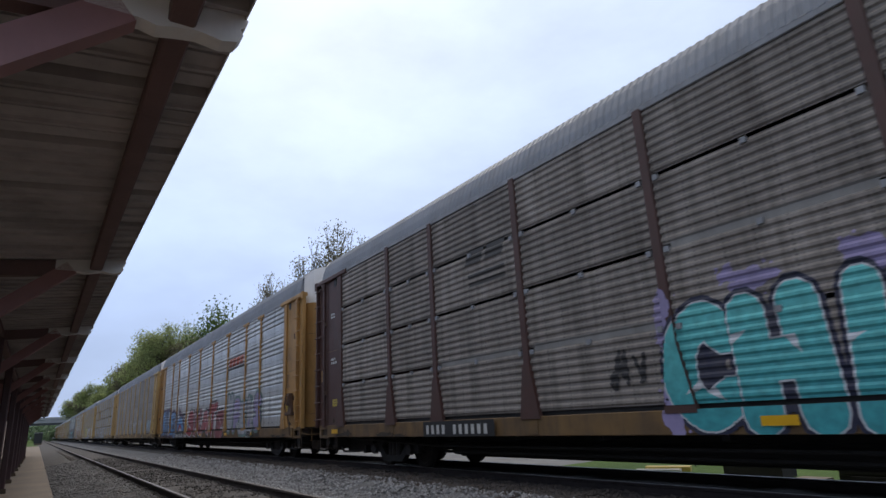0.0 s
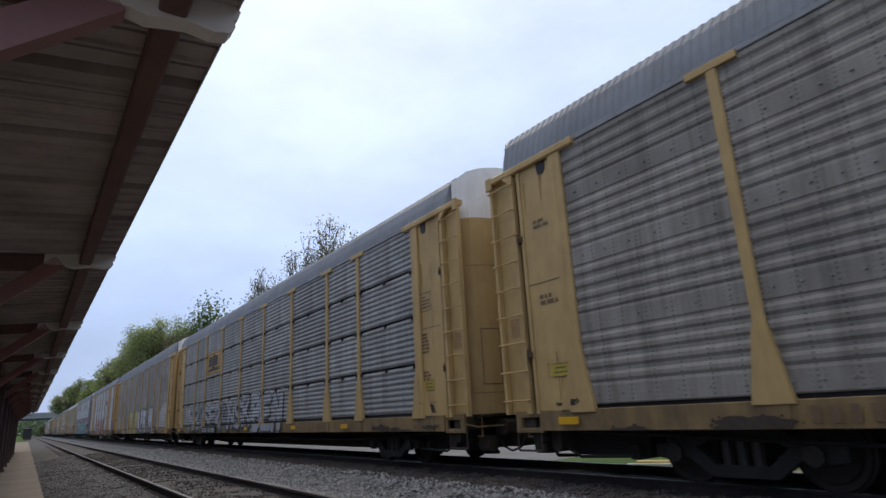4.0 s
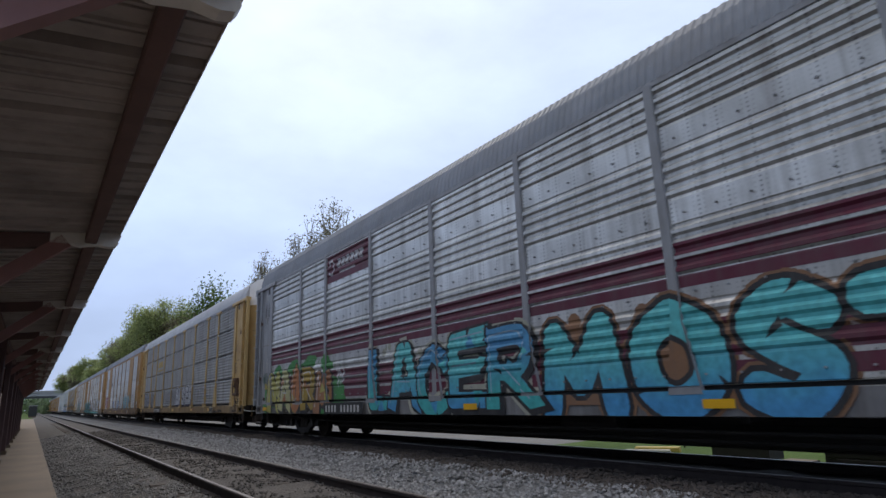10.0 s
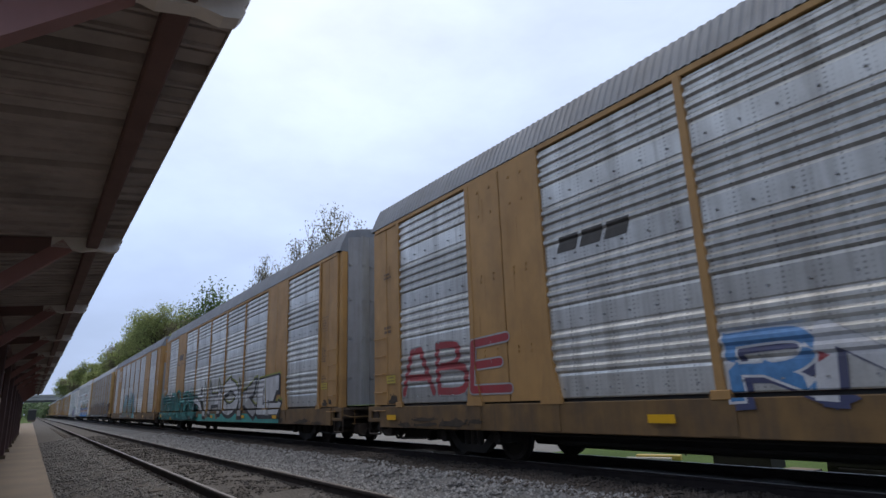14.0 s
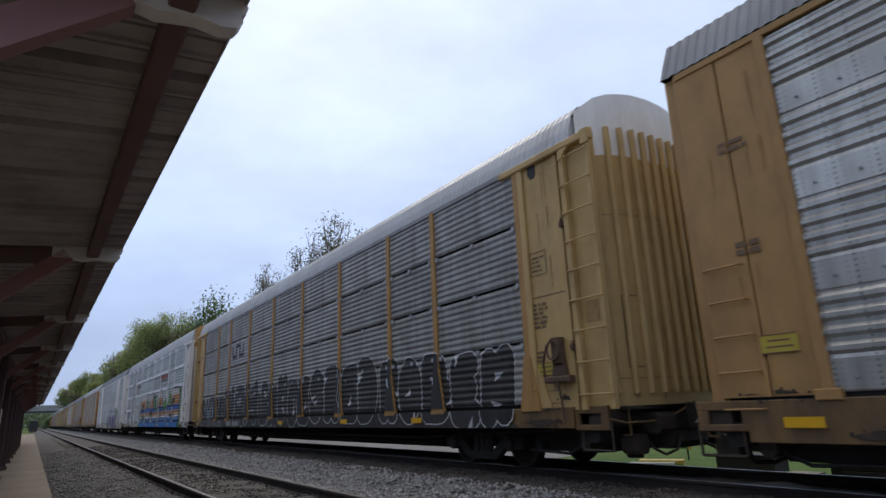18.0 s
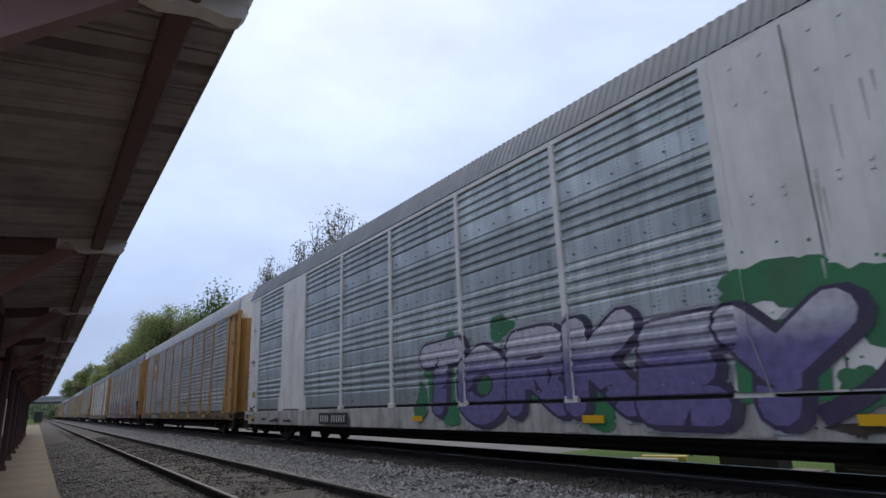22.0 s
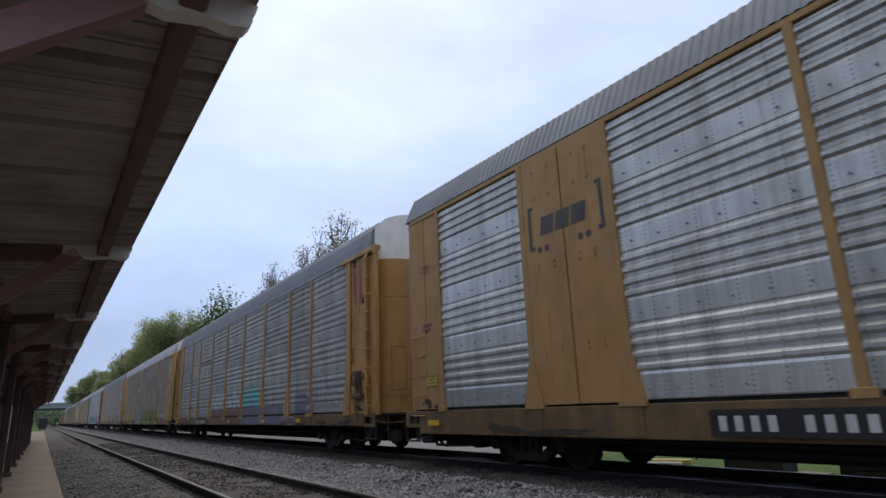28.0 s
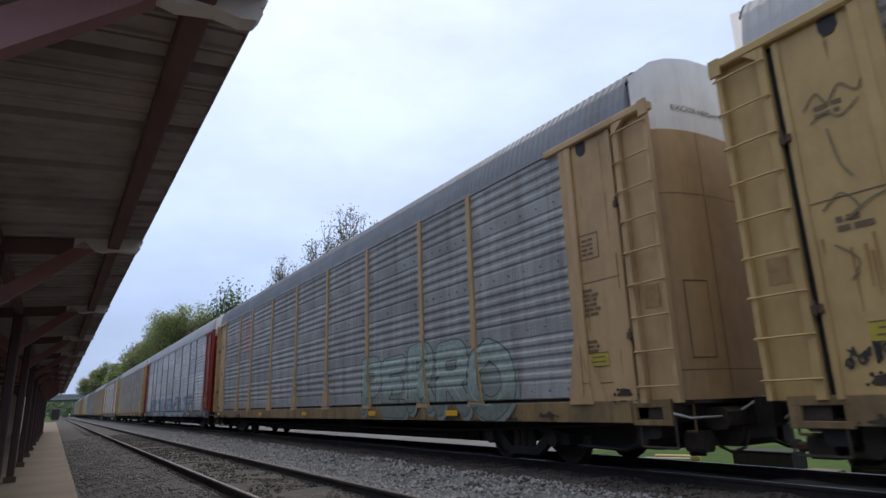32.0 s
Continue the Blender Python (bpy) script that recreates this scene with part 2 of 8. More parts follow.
# ---------------------------------------------------------------- mesh building
class Shape:
    """Collects faces of one mesh."""

    def __init__(self):
        self.v, self.f = [], []

    def poly(self, pts):
        i = len(self.v)
        self.v += [tuple(p) for p in pts]
        self.f.append(tuple(range(i, i + len(pts))))

    def grid(self, rows, closed=False):
        """Rows of points of equal length, joined by quads."""
        i, w = len(self.v), len(rows[0])
        for row in rows:
            self.v += [tuple(p) for p in row]
        for r in range(len(rows) - 1):
            for c in range(w if closed else w - 1):
                d = (c + 1) % w
                self.f.append((i + r * w + c, i + r * w + d, i + (r + 1) * w + d, i + (r + 1) * w + c))

    def box(self, x0, x1, y0, y1, z0, z1):
        i = len(self.v)
        self.v += [(x0, y0, z0), (x1, y0, z0), (x1, y1, z0), (x0, y1, z0), (x0, y0, z1), (x1, y0, z1), (x1, y1, z1), (x0, y1, z1)]
        self.f += [tuple(i + k for k in q) for q in ((3, 2, 1, 0), (4, 5, 6, 7), (0, 1, 5, 4), (1, 2, 6, 5), (2, 3, 7, 6), (3, 0, 4, 7))]
        return self

    def bevelled(self, x0, x1, y0, y1, z0, z1, e=0.012):
        """A box with its long edges taken off: eight-sided in cross-section along its longest side."""
        d = (x1 - x0, y1 - y0, z1 - z0)
        k = d.index(max(d))
        a, b = [q for q in range(3) if q != k]
        lo, hi = (x0, y0, z0), (x1, y1, z1)
        e = min(e, d[a] * 0.3, d[b] * 0.3)
        ring = [(lo[a] + e, lo[b]), (hi[a] - e, lo[b]), (hi[a], lo[b] + e), (hi[a], hi[b] - e), (hi[a] - e, hi[b]), (lo[a] + e, hi[b]), (lo[a], hi[b] - e), (lo[a], lo[b] + e)]
        rows = []
        for t in (lo[k], hi[k]):
            row = []
            for p, q in ring:
                c = [0, 0, 0]
                c[k], c[a], c[b] = t, p, q
                row.append(tuple(c))
            rows.append(row)
        self.grid(rows, closed=True)
        self.poly(rows[0][::-1])
        self.poly(rows[1])
        return self

    def prism(self, outline, axis, lo, hi):
        """An outline in the other two axes (in order), pushed along axis from lo to hi."""
        def at(p, t):
            return {"x": (t, p[0], p[1]), "y": (p[0], t, p[1]), "z": (p[0], p[1], t)}[axis]
        a, b = [at(p, lo) for p in outline], [at(p, hi) for p in outline]
        self.grid([a, b], closed=True)
        self.poly(a[::-1])
        self.poly(b)
        return self

    def rod(self, p, q, r, sides=6, r2=None):
        p, q = Vector(p), Vector(q)
        d = (q - p).normalized()
        s = d.orthogonal().normalized()
        t = d.cross(s)
        rows = [[tuple(c + (s * math.cos(a) + t * math.sin(a)) * rad) for a in (2 * math.pi * k / sides for k in range(sides))] for c, rad in ((p, r), (q, r if r2 is None else r2))]
        self.grid(rows, closed=True)
        self.poly(rows[0][::-1])
        self.poly(rows[1])
        return self

    def tube(self, pts, r, sides=5):
        for p, q in zip(pts, pts[1:]):
            self.rod(p, q, r, sides)
        return self


MESHES = {}


def mesh_of(shape, mat, key=None, smooth=False):
    k = (key, mat.name) if key else None
    if k and k in MESHES:
        return MESHES[k]
    if callable(shape):
        shape = shape()
    me = bpy.data.meshes.new(key or "mesh")
    me.from_pydata(shape.v, [], shape.f)
    me.materials.append(mat)
    if smooth:
        me.polygons.foreach_set("use_smooth", [True] * len(me.polygons))
    me.update()
    if k:
        MESHES[k] = me
    return me


def part(name, shape, mat, parent, label="", key=None, at=None, smooth=False):
    """One mesh object under a thing or a part. Shapes with a key are built once for each material."""
    ob = new(name, mesh_of(shape, mat, key, smooth))
    ob.parent = parent
    if at is not None:
        ob.matrix_basis = at
    return tagged(ob, label)


def thing(name, label, category, group="", at=None, kind=""):
    ob = new(name)
    if at is not None:
        ob.matrix_basis = at
    return tagged(ob, label, category, group, kind)


def solid(name, shape, mat, label, category, group="", kind="", at=None, smooth=False):
    ob = new(name, mesh_of(shape, mat, None, smooth))
    if at is not None:
        ob.matrix_basis = at
    return tagged(ob, label, category, group, kind)


# paints and metals
GOLD = material("gold_paint", (0.47, 0.262, 0.08), (0.40, 0.215, 0.065), rough=0.6, scale=1.2, dirt=0.5, dirt_colour=(0.15, 0.08, 0.035), streak=0.14, bump=0.05)
TAN = material("tan_yellow_paint", (0.54, 0.37, 0.155), (0.47, 0.315, 0.125), rough=0.62, scale=1.2, dirt=0.38, dirt_colour=(0.19, 0.125, 0.06), streak=0.14, bump=0.05)
BROWN = material("oxide_brown_paint", (0.085, 0.034, 0.027), (0.065, 0.027, 0.022), rough=0.6, scale=1.5, dirt=0.4, streak=0.3)
WHITE = material("weathered_white_paint", (0.78, 0.76, 0.745), (0.71, 0.69, 0.68), rough=0.6, scale=1.2, dirt=0.32, dirt_colour=(0.34, 0.28, 0.23), streak=0.2)
GREYP = material("grey_paint", (0.30, 0.31, 0.33), (0.26, 0.27, 0.29), rough=0.55, scale=1.2, dirt=0.4, dirt_colour=(0.10, 0.085, 0.07), streak=0.35)
REDP = material("bright_red_paint", (0.33, 0.035, 0.015), (0.27, 0.03, 0.014), rough=0.55, scale=1.5, dirt=0.4, streak=0.3)
SILVER = material("silver_sheet", (0.68, 0.68, 0.66), (0.55, 0.55, 0.535), rough=0.42, metal=0.7, scale=0.8, dirt=0.34, dirt_colour=(0.16, 0.14, 0.12), vary=0.20, streak=0.5, bump=0.05, holes=0.5)
GREY = material("dull_grey_sheet", (0.37, 0.375, 0.37), (0.295, 0.30, 0.30), rough=0.62, metal=0.25, scale=0.8, dirt=0.45, dirt_colour=(0.11, 0.088, 0.07), vary=0.13, streak=0.5, bump=0.05, holes=0.5)
BROWNGREY = material("grimy_brown_grey_sheet", (0.30, 0.267, 0.238), (0.235, 0.208, 0.187), rough=0.7, metal=0.15, scale=0.8, dirt=0.5, dirt_colour=(0.075, 0.06, 0.05), vary=0.15, streak=0.6, bump=0.05, holes=0.5)
BLUEGREY = material("blue_grey_sheet", (0.52, 0.56, 0.565), (0.42, 0.46, 0.47), rough=0.45, metal=0.6, scale=0.8, dirt=0.4, dirt_colour=(0.12, 0.12, 0.12), vary=0.16, streak=0.5, bump=0.05, holes=0.5)
ROOF = material("galvanised_roof", (0.215, 0.235, 0.27), (0.175, 0.195, 0.225), rough=0.6, metal=0.15, scale=0.9, dirt=0.4, dirt_colour=(0.13, 0.12, 0.115), streak=0.2)
ROOF_PALE = material("pale_roof", (0.43, 0.445, 0.47), (0.36, 0.375, 0.40), rough=0.5, metal=0.2, scale=0.9, dirt=0.3, dirt_colour=(0.2, 0.19, 0.18))
BLACK = material("black_paint", (0.012, 0.012, 0.013), (0.018, 0.017, 0.017), rough=0.6)
GRIME = material("brake_dust_steel", (0.021, 0.018, 0.016), (0.013, 0.012, 0.011), rough=0.8, scale=4, bump=0.1)
WHEEL = material("worn_wheel_steel", (0.045, 0.038, 0.034), (0.03, 0.026, 0.024), rough=0.6, metal=0.4)
RUST = material("rusty_brown_steel", (0.13, 0.075, 0.05), (0.08, 0.05, 0.036), rough=0.8, scale=8, bump=0.2)
RUSTGRIME = material("rust_stained_grime", (0.055, 0.037, 0.027), (0.022, 0.017, 0.014), rough=0.85, scale=5, bump=0.35, bump_scale=30, dirt=0.4)
RUBBER = material("black_rubber", (0.012, 0.012, 0.012), rough=0.8)
GOLD_SILL = material("grimy_gold_sill_paint", (0.20, 0.115, 0.04), (0.12, 0.07, 0.028), rough=0.7, scale=1.6, dirt=0.8, dirt_colour=(0.065, 0.045, 0.03), streak=0.6, bump=0.1)
TAN_SILL = material("grimy_tan_sill_paint", (0.28, 0.185, 0.078), (0.20, 0.13, 0.053), rough=0.7, scale=1.6, dirt=0.8, dirt_colour=(0.075, 0.055, 0.035), streak=0.6, bump=0.1)
WHITE_SILL = material("grimy_white_sill_paint", (0.50, 0.48, 0.46), (0.40, 0.38, 0.36), rough=0.7, scale=1.6, dirt=0.7, dirt_colour=(0.12, 0.10, 0.085), streak=0.6)
GREY_SILL = material("grimy_grey_sill_paint", (0.20, 0.20, 0.205), (0.15, 0.15, 0.155), rough=0.7, scale=1.6, dirt=0.7, dirt_colour=(0.06, 0.052, 0.045), streak=0.6)
GOLD_B = material("brownish_gold_paint", (0.43, 0.245, 0.085), (0.36, 0.20, 0.07), rough=0.6, scale=1.2, dirt=0.42, dirt_colour=(0.15, 0.09, 0.045), streak=0.16, bump=0.05)
WARMGREY = material("warm_grey_sheet", (0.32, 0.295, 0.265), (0.255, 0.235, 0.21), rough=0.65, metal=0.15, scale=0.8, dirt=0.45, dirt_colour=(0.09, 0.075, 0.062), vary=0.15, streak=0.6, bump=0.05, holes=0.6)
PEACH = material("faded_peach_paint", (0.53, 0.355, 0.18), (0.45, 0.295, 0.145), rough=0.62, scale=1.2, dirt=0.4, dirt_colour=(0.20, 0.12, 0.065), streak=0.2, bump=0.05)
DOORWHITE = material("white_door_paint", (0.86, 0.85, 0.83), (0.78, 0.77, 0.75), rough=0.5, scale=1.2, dirt=0.25, dirt_colour=(0.35, 0.3, 0.25), streak=0.2)
# Flat bands: the weaker sky reflection of upright faces put in as darker colours.
BAND_SHEET = {}
for _name, _c in (("silver_sheet", (0.37, 0.38, 0.375)), ("dull_grey_sheet", (0.30, 0.305, 0.31)), ("blue_grey_sheet", (0.40, 0.43, 0.45)), ("warm_grey_sheet", (0.27, 0.255, 0.245)), ("grimy_brown_grey_sheet", (0.225, 0.20, 0.182))):
    BAND_SHEET[_name] = material("flat_band_of_" + _name, _c, tuple(v * 0.85 for v in _c), rough=0.6, metal=0.2, scale=0.8, dirt=0.35, dirt_colour=(0.12, 0.10, 0.085), streak=0.35, vary=0.12)
DULLYELLOW = material("dull_yellow_label", (0.46, 0.36, 0.05), (0.38, 0.29, 0.045), rough=0.5, scale=5)
SAFETY = material("yellow_reflective_strip", (0.72, 0.40, 0.015), (0.62, 0.34, 0.015), rough=0.4)
STENCILED = material("faded_notice_paint", (0.40, 0.25, 0.11), (0.30, 0.18, 0.075), rough=0.65, scale=9)
STENCIL = material("white_stencil_paint", (0.56, 0.56, 0.54), (0.42, 0.42, 0.40), rough=0.6, scale=6)
DARKSTENCIL = material("faded_dark_stencil_paint", (0.17, 0.105, 0.055), (0.13, 0.08, 0.045), rough=0.6, scale=9)
GREYSTENCIL = material("faded_grey_stencil_paint", (0.27, 0.25, 0.235), (0.34, 0.32, 0.30), rough=0.6, scale=9)
# Paler than the sheets: sky reflection on the raised bands put into colour.
PALE_SHEET = material("sky_lit_raised_sheet", (0.78, 0.80, 0.82), (0.68, 0.70, 0.72), rough=0.45, metal=0.3, dirt=0.25, dirt_colour=(0.3, 0.3, 0.3), streak=0.2)

# ---------------------------------------------------------------- the train's cars
# A car's own space: y along the track (rear end at +y), x across (the platform side at -x), z from the rail's top.
POSTS = (12.12, 9.28, 7.25, 4.35, 1.45, -1.45, -4.35, -7.25, -9.28, -12.12)
ZB, ZT = 1.10, 5.30                  # foot and head of the side screens
SKIN, FACE = 1.54, 1.60              # screens' base plane and the posts' outer face, from the centre line
RAIL_X = 8.45                        # centre line of the far track
TRUCK_Y, AXLE, WHEEL_R = 10.06, 0.89, 0.42


FLAT = {"banded": 0.34, "soft": 0.27}  # share of a sheet that is its flat band


def profile(style):
    """Heights and depths of a side screen from foot to head, and its sheets' height ranges."""
    pts, sheets = [], []
    n = 4
    h = (ZT - ZB) / n
    for k in range(n):
        z0 = ZB + k * h
        if style in ("banded", "soft"):  # a flat band, then four ribs, deep or shallow
            z, top = z0 + FLAT[style] * h, z0 + h
            pts += [(z0, 0.0), (z0 + 0.02, 0.012), (z - 0.02, 0.012)]
            ribs, out = 4, 0.036 if style == "banded" else 0.022
        elif style == "ribbed":          # fine ribs all over, a slot between sheets
            z, top = z0 + 0.02, z0 + h - 0.035
            pts += [(z0, 0.0)]
            ribs, out = 8, 0.022
        else:                            # "wide": ribs below a broad raised band
            z, top = z0, z0 + 0.76 * h
            ribs, out = 5, 0.032
        p = (top - z) / ribs
        for r in range(ribs):
            a = z + r * p
            pts += [(a + 0.12 * p, 0.0), (a + 0.34 * p, out), (a + 0.62 * p, out), (a + 0.86 * p, 0.0)]
        if style == "ribbed":
            pts += [(top, 0.0)]
            sheets.append((z0 + 0.02, top))
        elif style == "wide":
            pts += [(top + 0.01, 0.0), (top + 0.05, 0.05), (z0 + h - 0.05, 0.05), (z0 + h - 0.01, 0.0)]
            sheets.append((z0, z0 + h))
        else:
            sheets.append((z0, z0 + h))
    return pts, sheets


PROFILES = {s: profile(s) for s in ("banded", "soft", "ribbed", "wide")}


def depth_at(pts, z):
    for (a, da), (b, db) in zip(pts, pts[1:]):
        if a <= z <= b:
            return da + (db - da) * (z - a) / max(1e-6, b - a)
    return 0.0


def sheet_shape(style, k, width):
    def build():
        pts, sheets = PROFILES[style]
        lo, hi = sheets[k]
        zs = [(lo, depth_at(pts, lo))] + [p for p in pts if lo + 1e-4 < p[0] < hi - 1e-4] + [(hi, depth_at(pts, hi))]
        s = Shape()
        s.grid([[(-SKIN - d, y, z) for z, d in zs] for y in (width / 2, -width / 2)])
        s.poly([(-SKIN, width / 2, hi), (-SKIN, -width / 2, hi), (-SKIN + 0.02, -width / 2, hi), (-SKIN + 0.02, width / 2, hi)])
        s.poly([(-SKIN, width / 2, lo), (-SKIN, -width / 2, lo), (-SKIN + 0.02, -width / 2, lo), (-SKIN + 0.02, width / 2, lo)])
        return s
    return build


def roof_outline(kind):
    if kind == "round":
        half = [(1.57, 5.34), (1.53, 5.54), (1.44, 5.78), (1.30, 5.96), (1.02, 6.08), (0.5, 6.16), (0.0, 6.19)]
    elif kind == "tall":
        half = [(1.57, 5.34), (1.535, 5.56), (1.46, 5.84), (1.32, 6.05), (1.02, 6.17), (0.5, 6.25), (0.0, 6.28)]
    else:
        half = [(1.58, 5.43), (1.46, 5.73), (1.31, 6.05), (0.9, 6.16), (0.4, 6.23), (0.0, 6.25)]
    return [(-x, z) for x, z in half] + [(x, z) for x, z in half[-2::-1]]


def roof_shape(kind, y0, y1, pitch=0.15):
    def build():
        out = roof_outline(kind)
        s = Shape()
        n = round((y1 - y0) / pitch)
        rows = []
        for k in range(n + 1):
            for f, lift in ((0.0, 0.0), (0.34, 0.0), (0.46, 0.011), (0.88, 0.011)):
                y = y0 + (k + f) * (y1 - y0) / (n + 1)
                rows.append([(x * (1 + lift / 1.6), y, z + lift * 0.7) for x, z in out])
        rows.append([(x, y1, z) for x, z in out])
        s.grid(rows)
        s.poly(rows[0])
        s.poly(rows[-1][::-1])
        return s
    return build


def post_shape(kind):
    def build():
        s = Shape()
        if kind in ("tee", "plain"):
            s.bevelled(-FACE, -SKIN + 0.02, -0.075, 0.075, 1.08, 5.22 if kind == "tee" else 5.30, 0.015)
            if kind == "tee":
                s.bevelled(-FACE - 0.012, -SKIN, -0.36, 0.36, 5.19, 5.30, 0.01)
            s.prism([(-0.245, 1.0), (0.245, 1.0), (0.085, 1.9), (-0.085, 1.9)], "x", -FACE - 0.015, -SKIN)
        elif kind == "slim":
            s.bevelled(-FACE, -SKIN + 0.02, -0.06, 0.06, 1.08, 5.34, 0.012)
            s.bevelled(-FACE - 0.01, -SKIN, -0.13, 0.13, 1.02, 1.14, 0.01)
        elif kind == "flared":
            s.bevelled(-FACE, -SKIN + 0.02, -0.07, 0.07, 1.08, 5.34, 0.012)
            s.prism([(-0.24, 1.02), (0.24, 1.02), (0.075, 1.75), (-0.075, 1.75)], "x", -FACE - 0.012, -SKIN)
        return s
    return build


def clip_band(poly, axis, lo, hi):
    """A convex polygon cut to lo..hi along one axis."""
    for bound, keep in ((lo, 1), (hi, -1)):
        out = []
        for p, q in zip(poly, poly[1:] + poly[:1]):
            a, b = (p[axis] - bound) * keep, (q[axis] - bound) * keep
            if a >= 0:
                out.append(p)
            if (a > 0 > b) or (a < 0 < b):
                t = a / (a - b)
                out.append((p[0] + (q[0] - p[0]) * t, p[1] + (q[1] - p[1]) * t))
        poly = out
        if len(poly) < 3:
            return []
    return poly


def clip_half(poly, a, b, c):
    """A convex polygon's part where a * y + b * z + c is not negative."""
    out = []
    for p, q in zip(poly, poly[1:] + poly[:1]):
        u, v = a * p[0] + b * p[1] + c, a * q[0] + b * q[1] + c
        if u >= 0:
            out.append(p)
        if (u > 0 > v) or (u < 0 < v):
            t = u / (u - v)
            out.append((p[0] + (q[0] - p[0]) * t, p[1] + (q[1] - p[1]) * t))
    return out if len(out) > 2 else []


FLARES = {"tee": (0.245, 1.0, 0.085, 1.9, 0.075), "plain": (0.245, 1.0, 0.085, 1.9, 0.075), "flared": (0.24, 1.02, 0.075, 1.75, 0.07), "slim": (0.06, 1.0, 0.06, 1.9, 0.06)}


def post_kind(spec, k):
    return ("tee" if spec.get("caps", True) else "plain") if spec["kind"] == "T" else ("flared" if k in (1, 2, 7, 8) else "slim")


def side_pieces(poly, spec):
    """The pieces of a flat outline that lie on posts and their flared feet, on smooth sheets and on ribbed screens, each with its depth."""
    out = []
    lo, hi = min(p[0] for p in poly), max(p[0] for p in poly)
    edges = []                                            # for each post: its two edges as lines y = a * z + b, below and above the flare
    for k, p in enumerate(POSTS):
        w0, z0, w1, z1, w = FLARES[post_kind(spec, k)]
        m = (w1 - w0) / (z1 - z0)
        edges.append((p, m, w0 - m * z0, w, z1))
    for k, (p, m, b, w, z1) in enumerate(edges):
        if p + 0.3 < lo or p - 0.3 > hi:
            continue
        low = clip_band(poly, 1, -9, z1)
        if low:
            q = clip_half(low, -1, m, p + b)              # y <= p + m z + b
            q = clip_half(q, 1, m, -p + b) if q else []
            if q:
                out.append((q, FACE + 0.017))
        up = clip_band(poly, 1, z1, 9)
        q = clip_band(up, 0, p - w, p + w) if up else []
        if q:
            out.append((q, FACE))
    T = spec["kind"] == "T"
    for k in range(-1, 10):
        y_hi = 13.9 if k < 0 else POSTS[k]
        y_lo = -13.9 if k > 8 else POSTS[k + 1]
        if y_lo > hi or y_hi < lo:
            continue
        depth = (1.548 if T else 1.558) if k in (-1, 9) else (SKIN + 0.045 if not T and k in (1, 7) else None)
        cuts = sorted({edges[j][4] for j in (k, k + 1) if 0 <= j <= 9})
        for za, zb in zip([-9] + cuts, cuts + [9]):
            q = clip_band(poly, 1, za, zb)
            q = clip_band(q, 0, y_lo, y_hi) if q else []
            if q and k >= 0:
                p, m, b, w, z1 = edges[k]
                q = clip_half(q, -1, -m, p - b) if zb <= z1 + 1e-6 else clip_half(q, -1, 0, p - w)
            if q and k < 9:
                p, m, b, w, z1 = edges[k + 1]
                q = clip_half(q, 1, -m, -p - b) if zb <= z1 + 1e-6 else clip_half(q, 1, 0, -p - w)
            if q:
                out.append((q, depth))
    return out


def decal(name, polys, mat, parent, spec, layer=1, label="", lifts=None):
    """Paint on the platform side: flat outlines (y, z) laid over ribs, posts and sill."""
    pts, _ = PROFILES[spec["style"]]
    s = Shape()
    tiny = 0.0
    sill = spec.get("sill_face", 1.585) + 0.014
    for n, poly in enumerate(polys):
        tiny = (tiny + 0.00029) % 0.0018 if not lifts else (tiny + 0.00007) % 0.0004
        up = 0.003 * layer + tiny + (lifts[n] if lifts else 0.0)
        low = clip_band(poly, 1, 0.735 if spec["kind"] == "T" else 0.585, ZB - 0.055)
        if low:
            s.poly([(-sill - up, y, z) for y, z in low])
        rest = clip_band(poly, 1, ZB + 0.004, 6)
        if not rest:
            continue
        for piece, d in side_pieces(rest, spec):
            if d is not None:
                s.poly([(-d - up, y, z) for y, z in piece])
                continue
            lo, hi = min(p[1] for p in piece), max(p[1] for p in piece)
            for (a, da), (b, db) in zip(pts, pts[1:]):
                if b <= lo or a >= hi or b - a < 1e-4:
                    continue
                strip = clip_band(piece, 1, a, b)
                if strip:
                    s.poly([(-SKIN - (da + (db - da) * (z - a) / (b - a)) - up, y, z) for y, z in strip])
    if not s.f:
        return None
    ob = part(name, s, mat, parent, label)
    if name in ("graffiti", "graffiti_tag", "stencil", "rust_run", "seam", "grime_splash"):
        ob["kind"] = "stuff"
    return ob


def text_polys(txt, y_left, z0, height, width=None, bold=0.0, shear=0.0):
    """Built-in lettering as flat polygons; it reads from y_left towards -y."""
    cu = bpy.data.curves.new("lettering", "FONT")
    cu.body, cu.offset, cu.resolution_u, cu.shear = txt, bold, 4, shear
    ob = bpy.data.objects.new("lettering", cu)
    me = ob.to_mesh()
    raw = [[(me.vertices[i].co.x, me.vertices[i].co.y) for i in p.vertices] for p in me.polygons]
    ob.to_mesh_clear()
    bpy.data.objects.remove(ob)
    bpy.data.curves.remove(cu)
    if not raw:
        return []
    xs, ys = [p[0] for q in raw for p in q], [p[1] for q in raw for p in q]
    sy = height / (max(ys) - min(ys))
    sx = width / (max(xs) - min(xs)) if width else sy
    return [[(y_left - (x - min(xs)) * sx, z0 + (y - min(ys)) * sy) for x, y in q] for q in raw]


def stencil_bars(y_left, z0, height, width):
    """Two groups of upright bars, four and six."""
    step = width / 11
    return [rect(y_left - k * step, y_left - (k + 0.5) * step, z0 + 0.06 * height, z0 + 0.94 * height) for k in range(11) if k != 4]


def rect(y_left, y_right, z0, z1):
    return [(y_left, z0), (y_right, z0), (y_right, z1), (y_left, z1)]


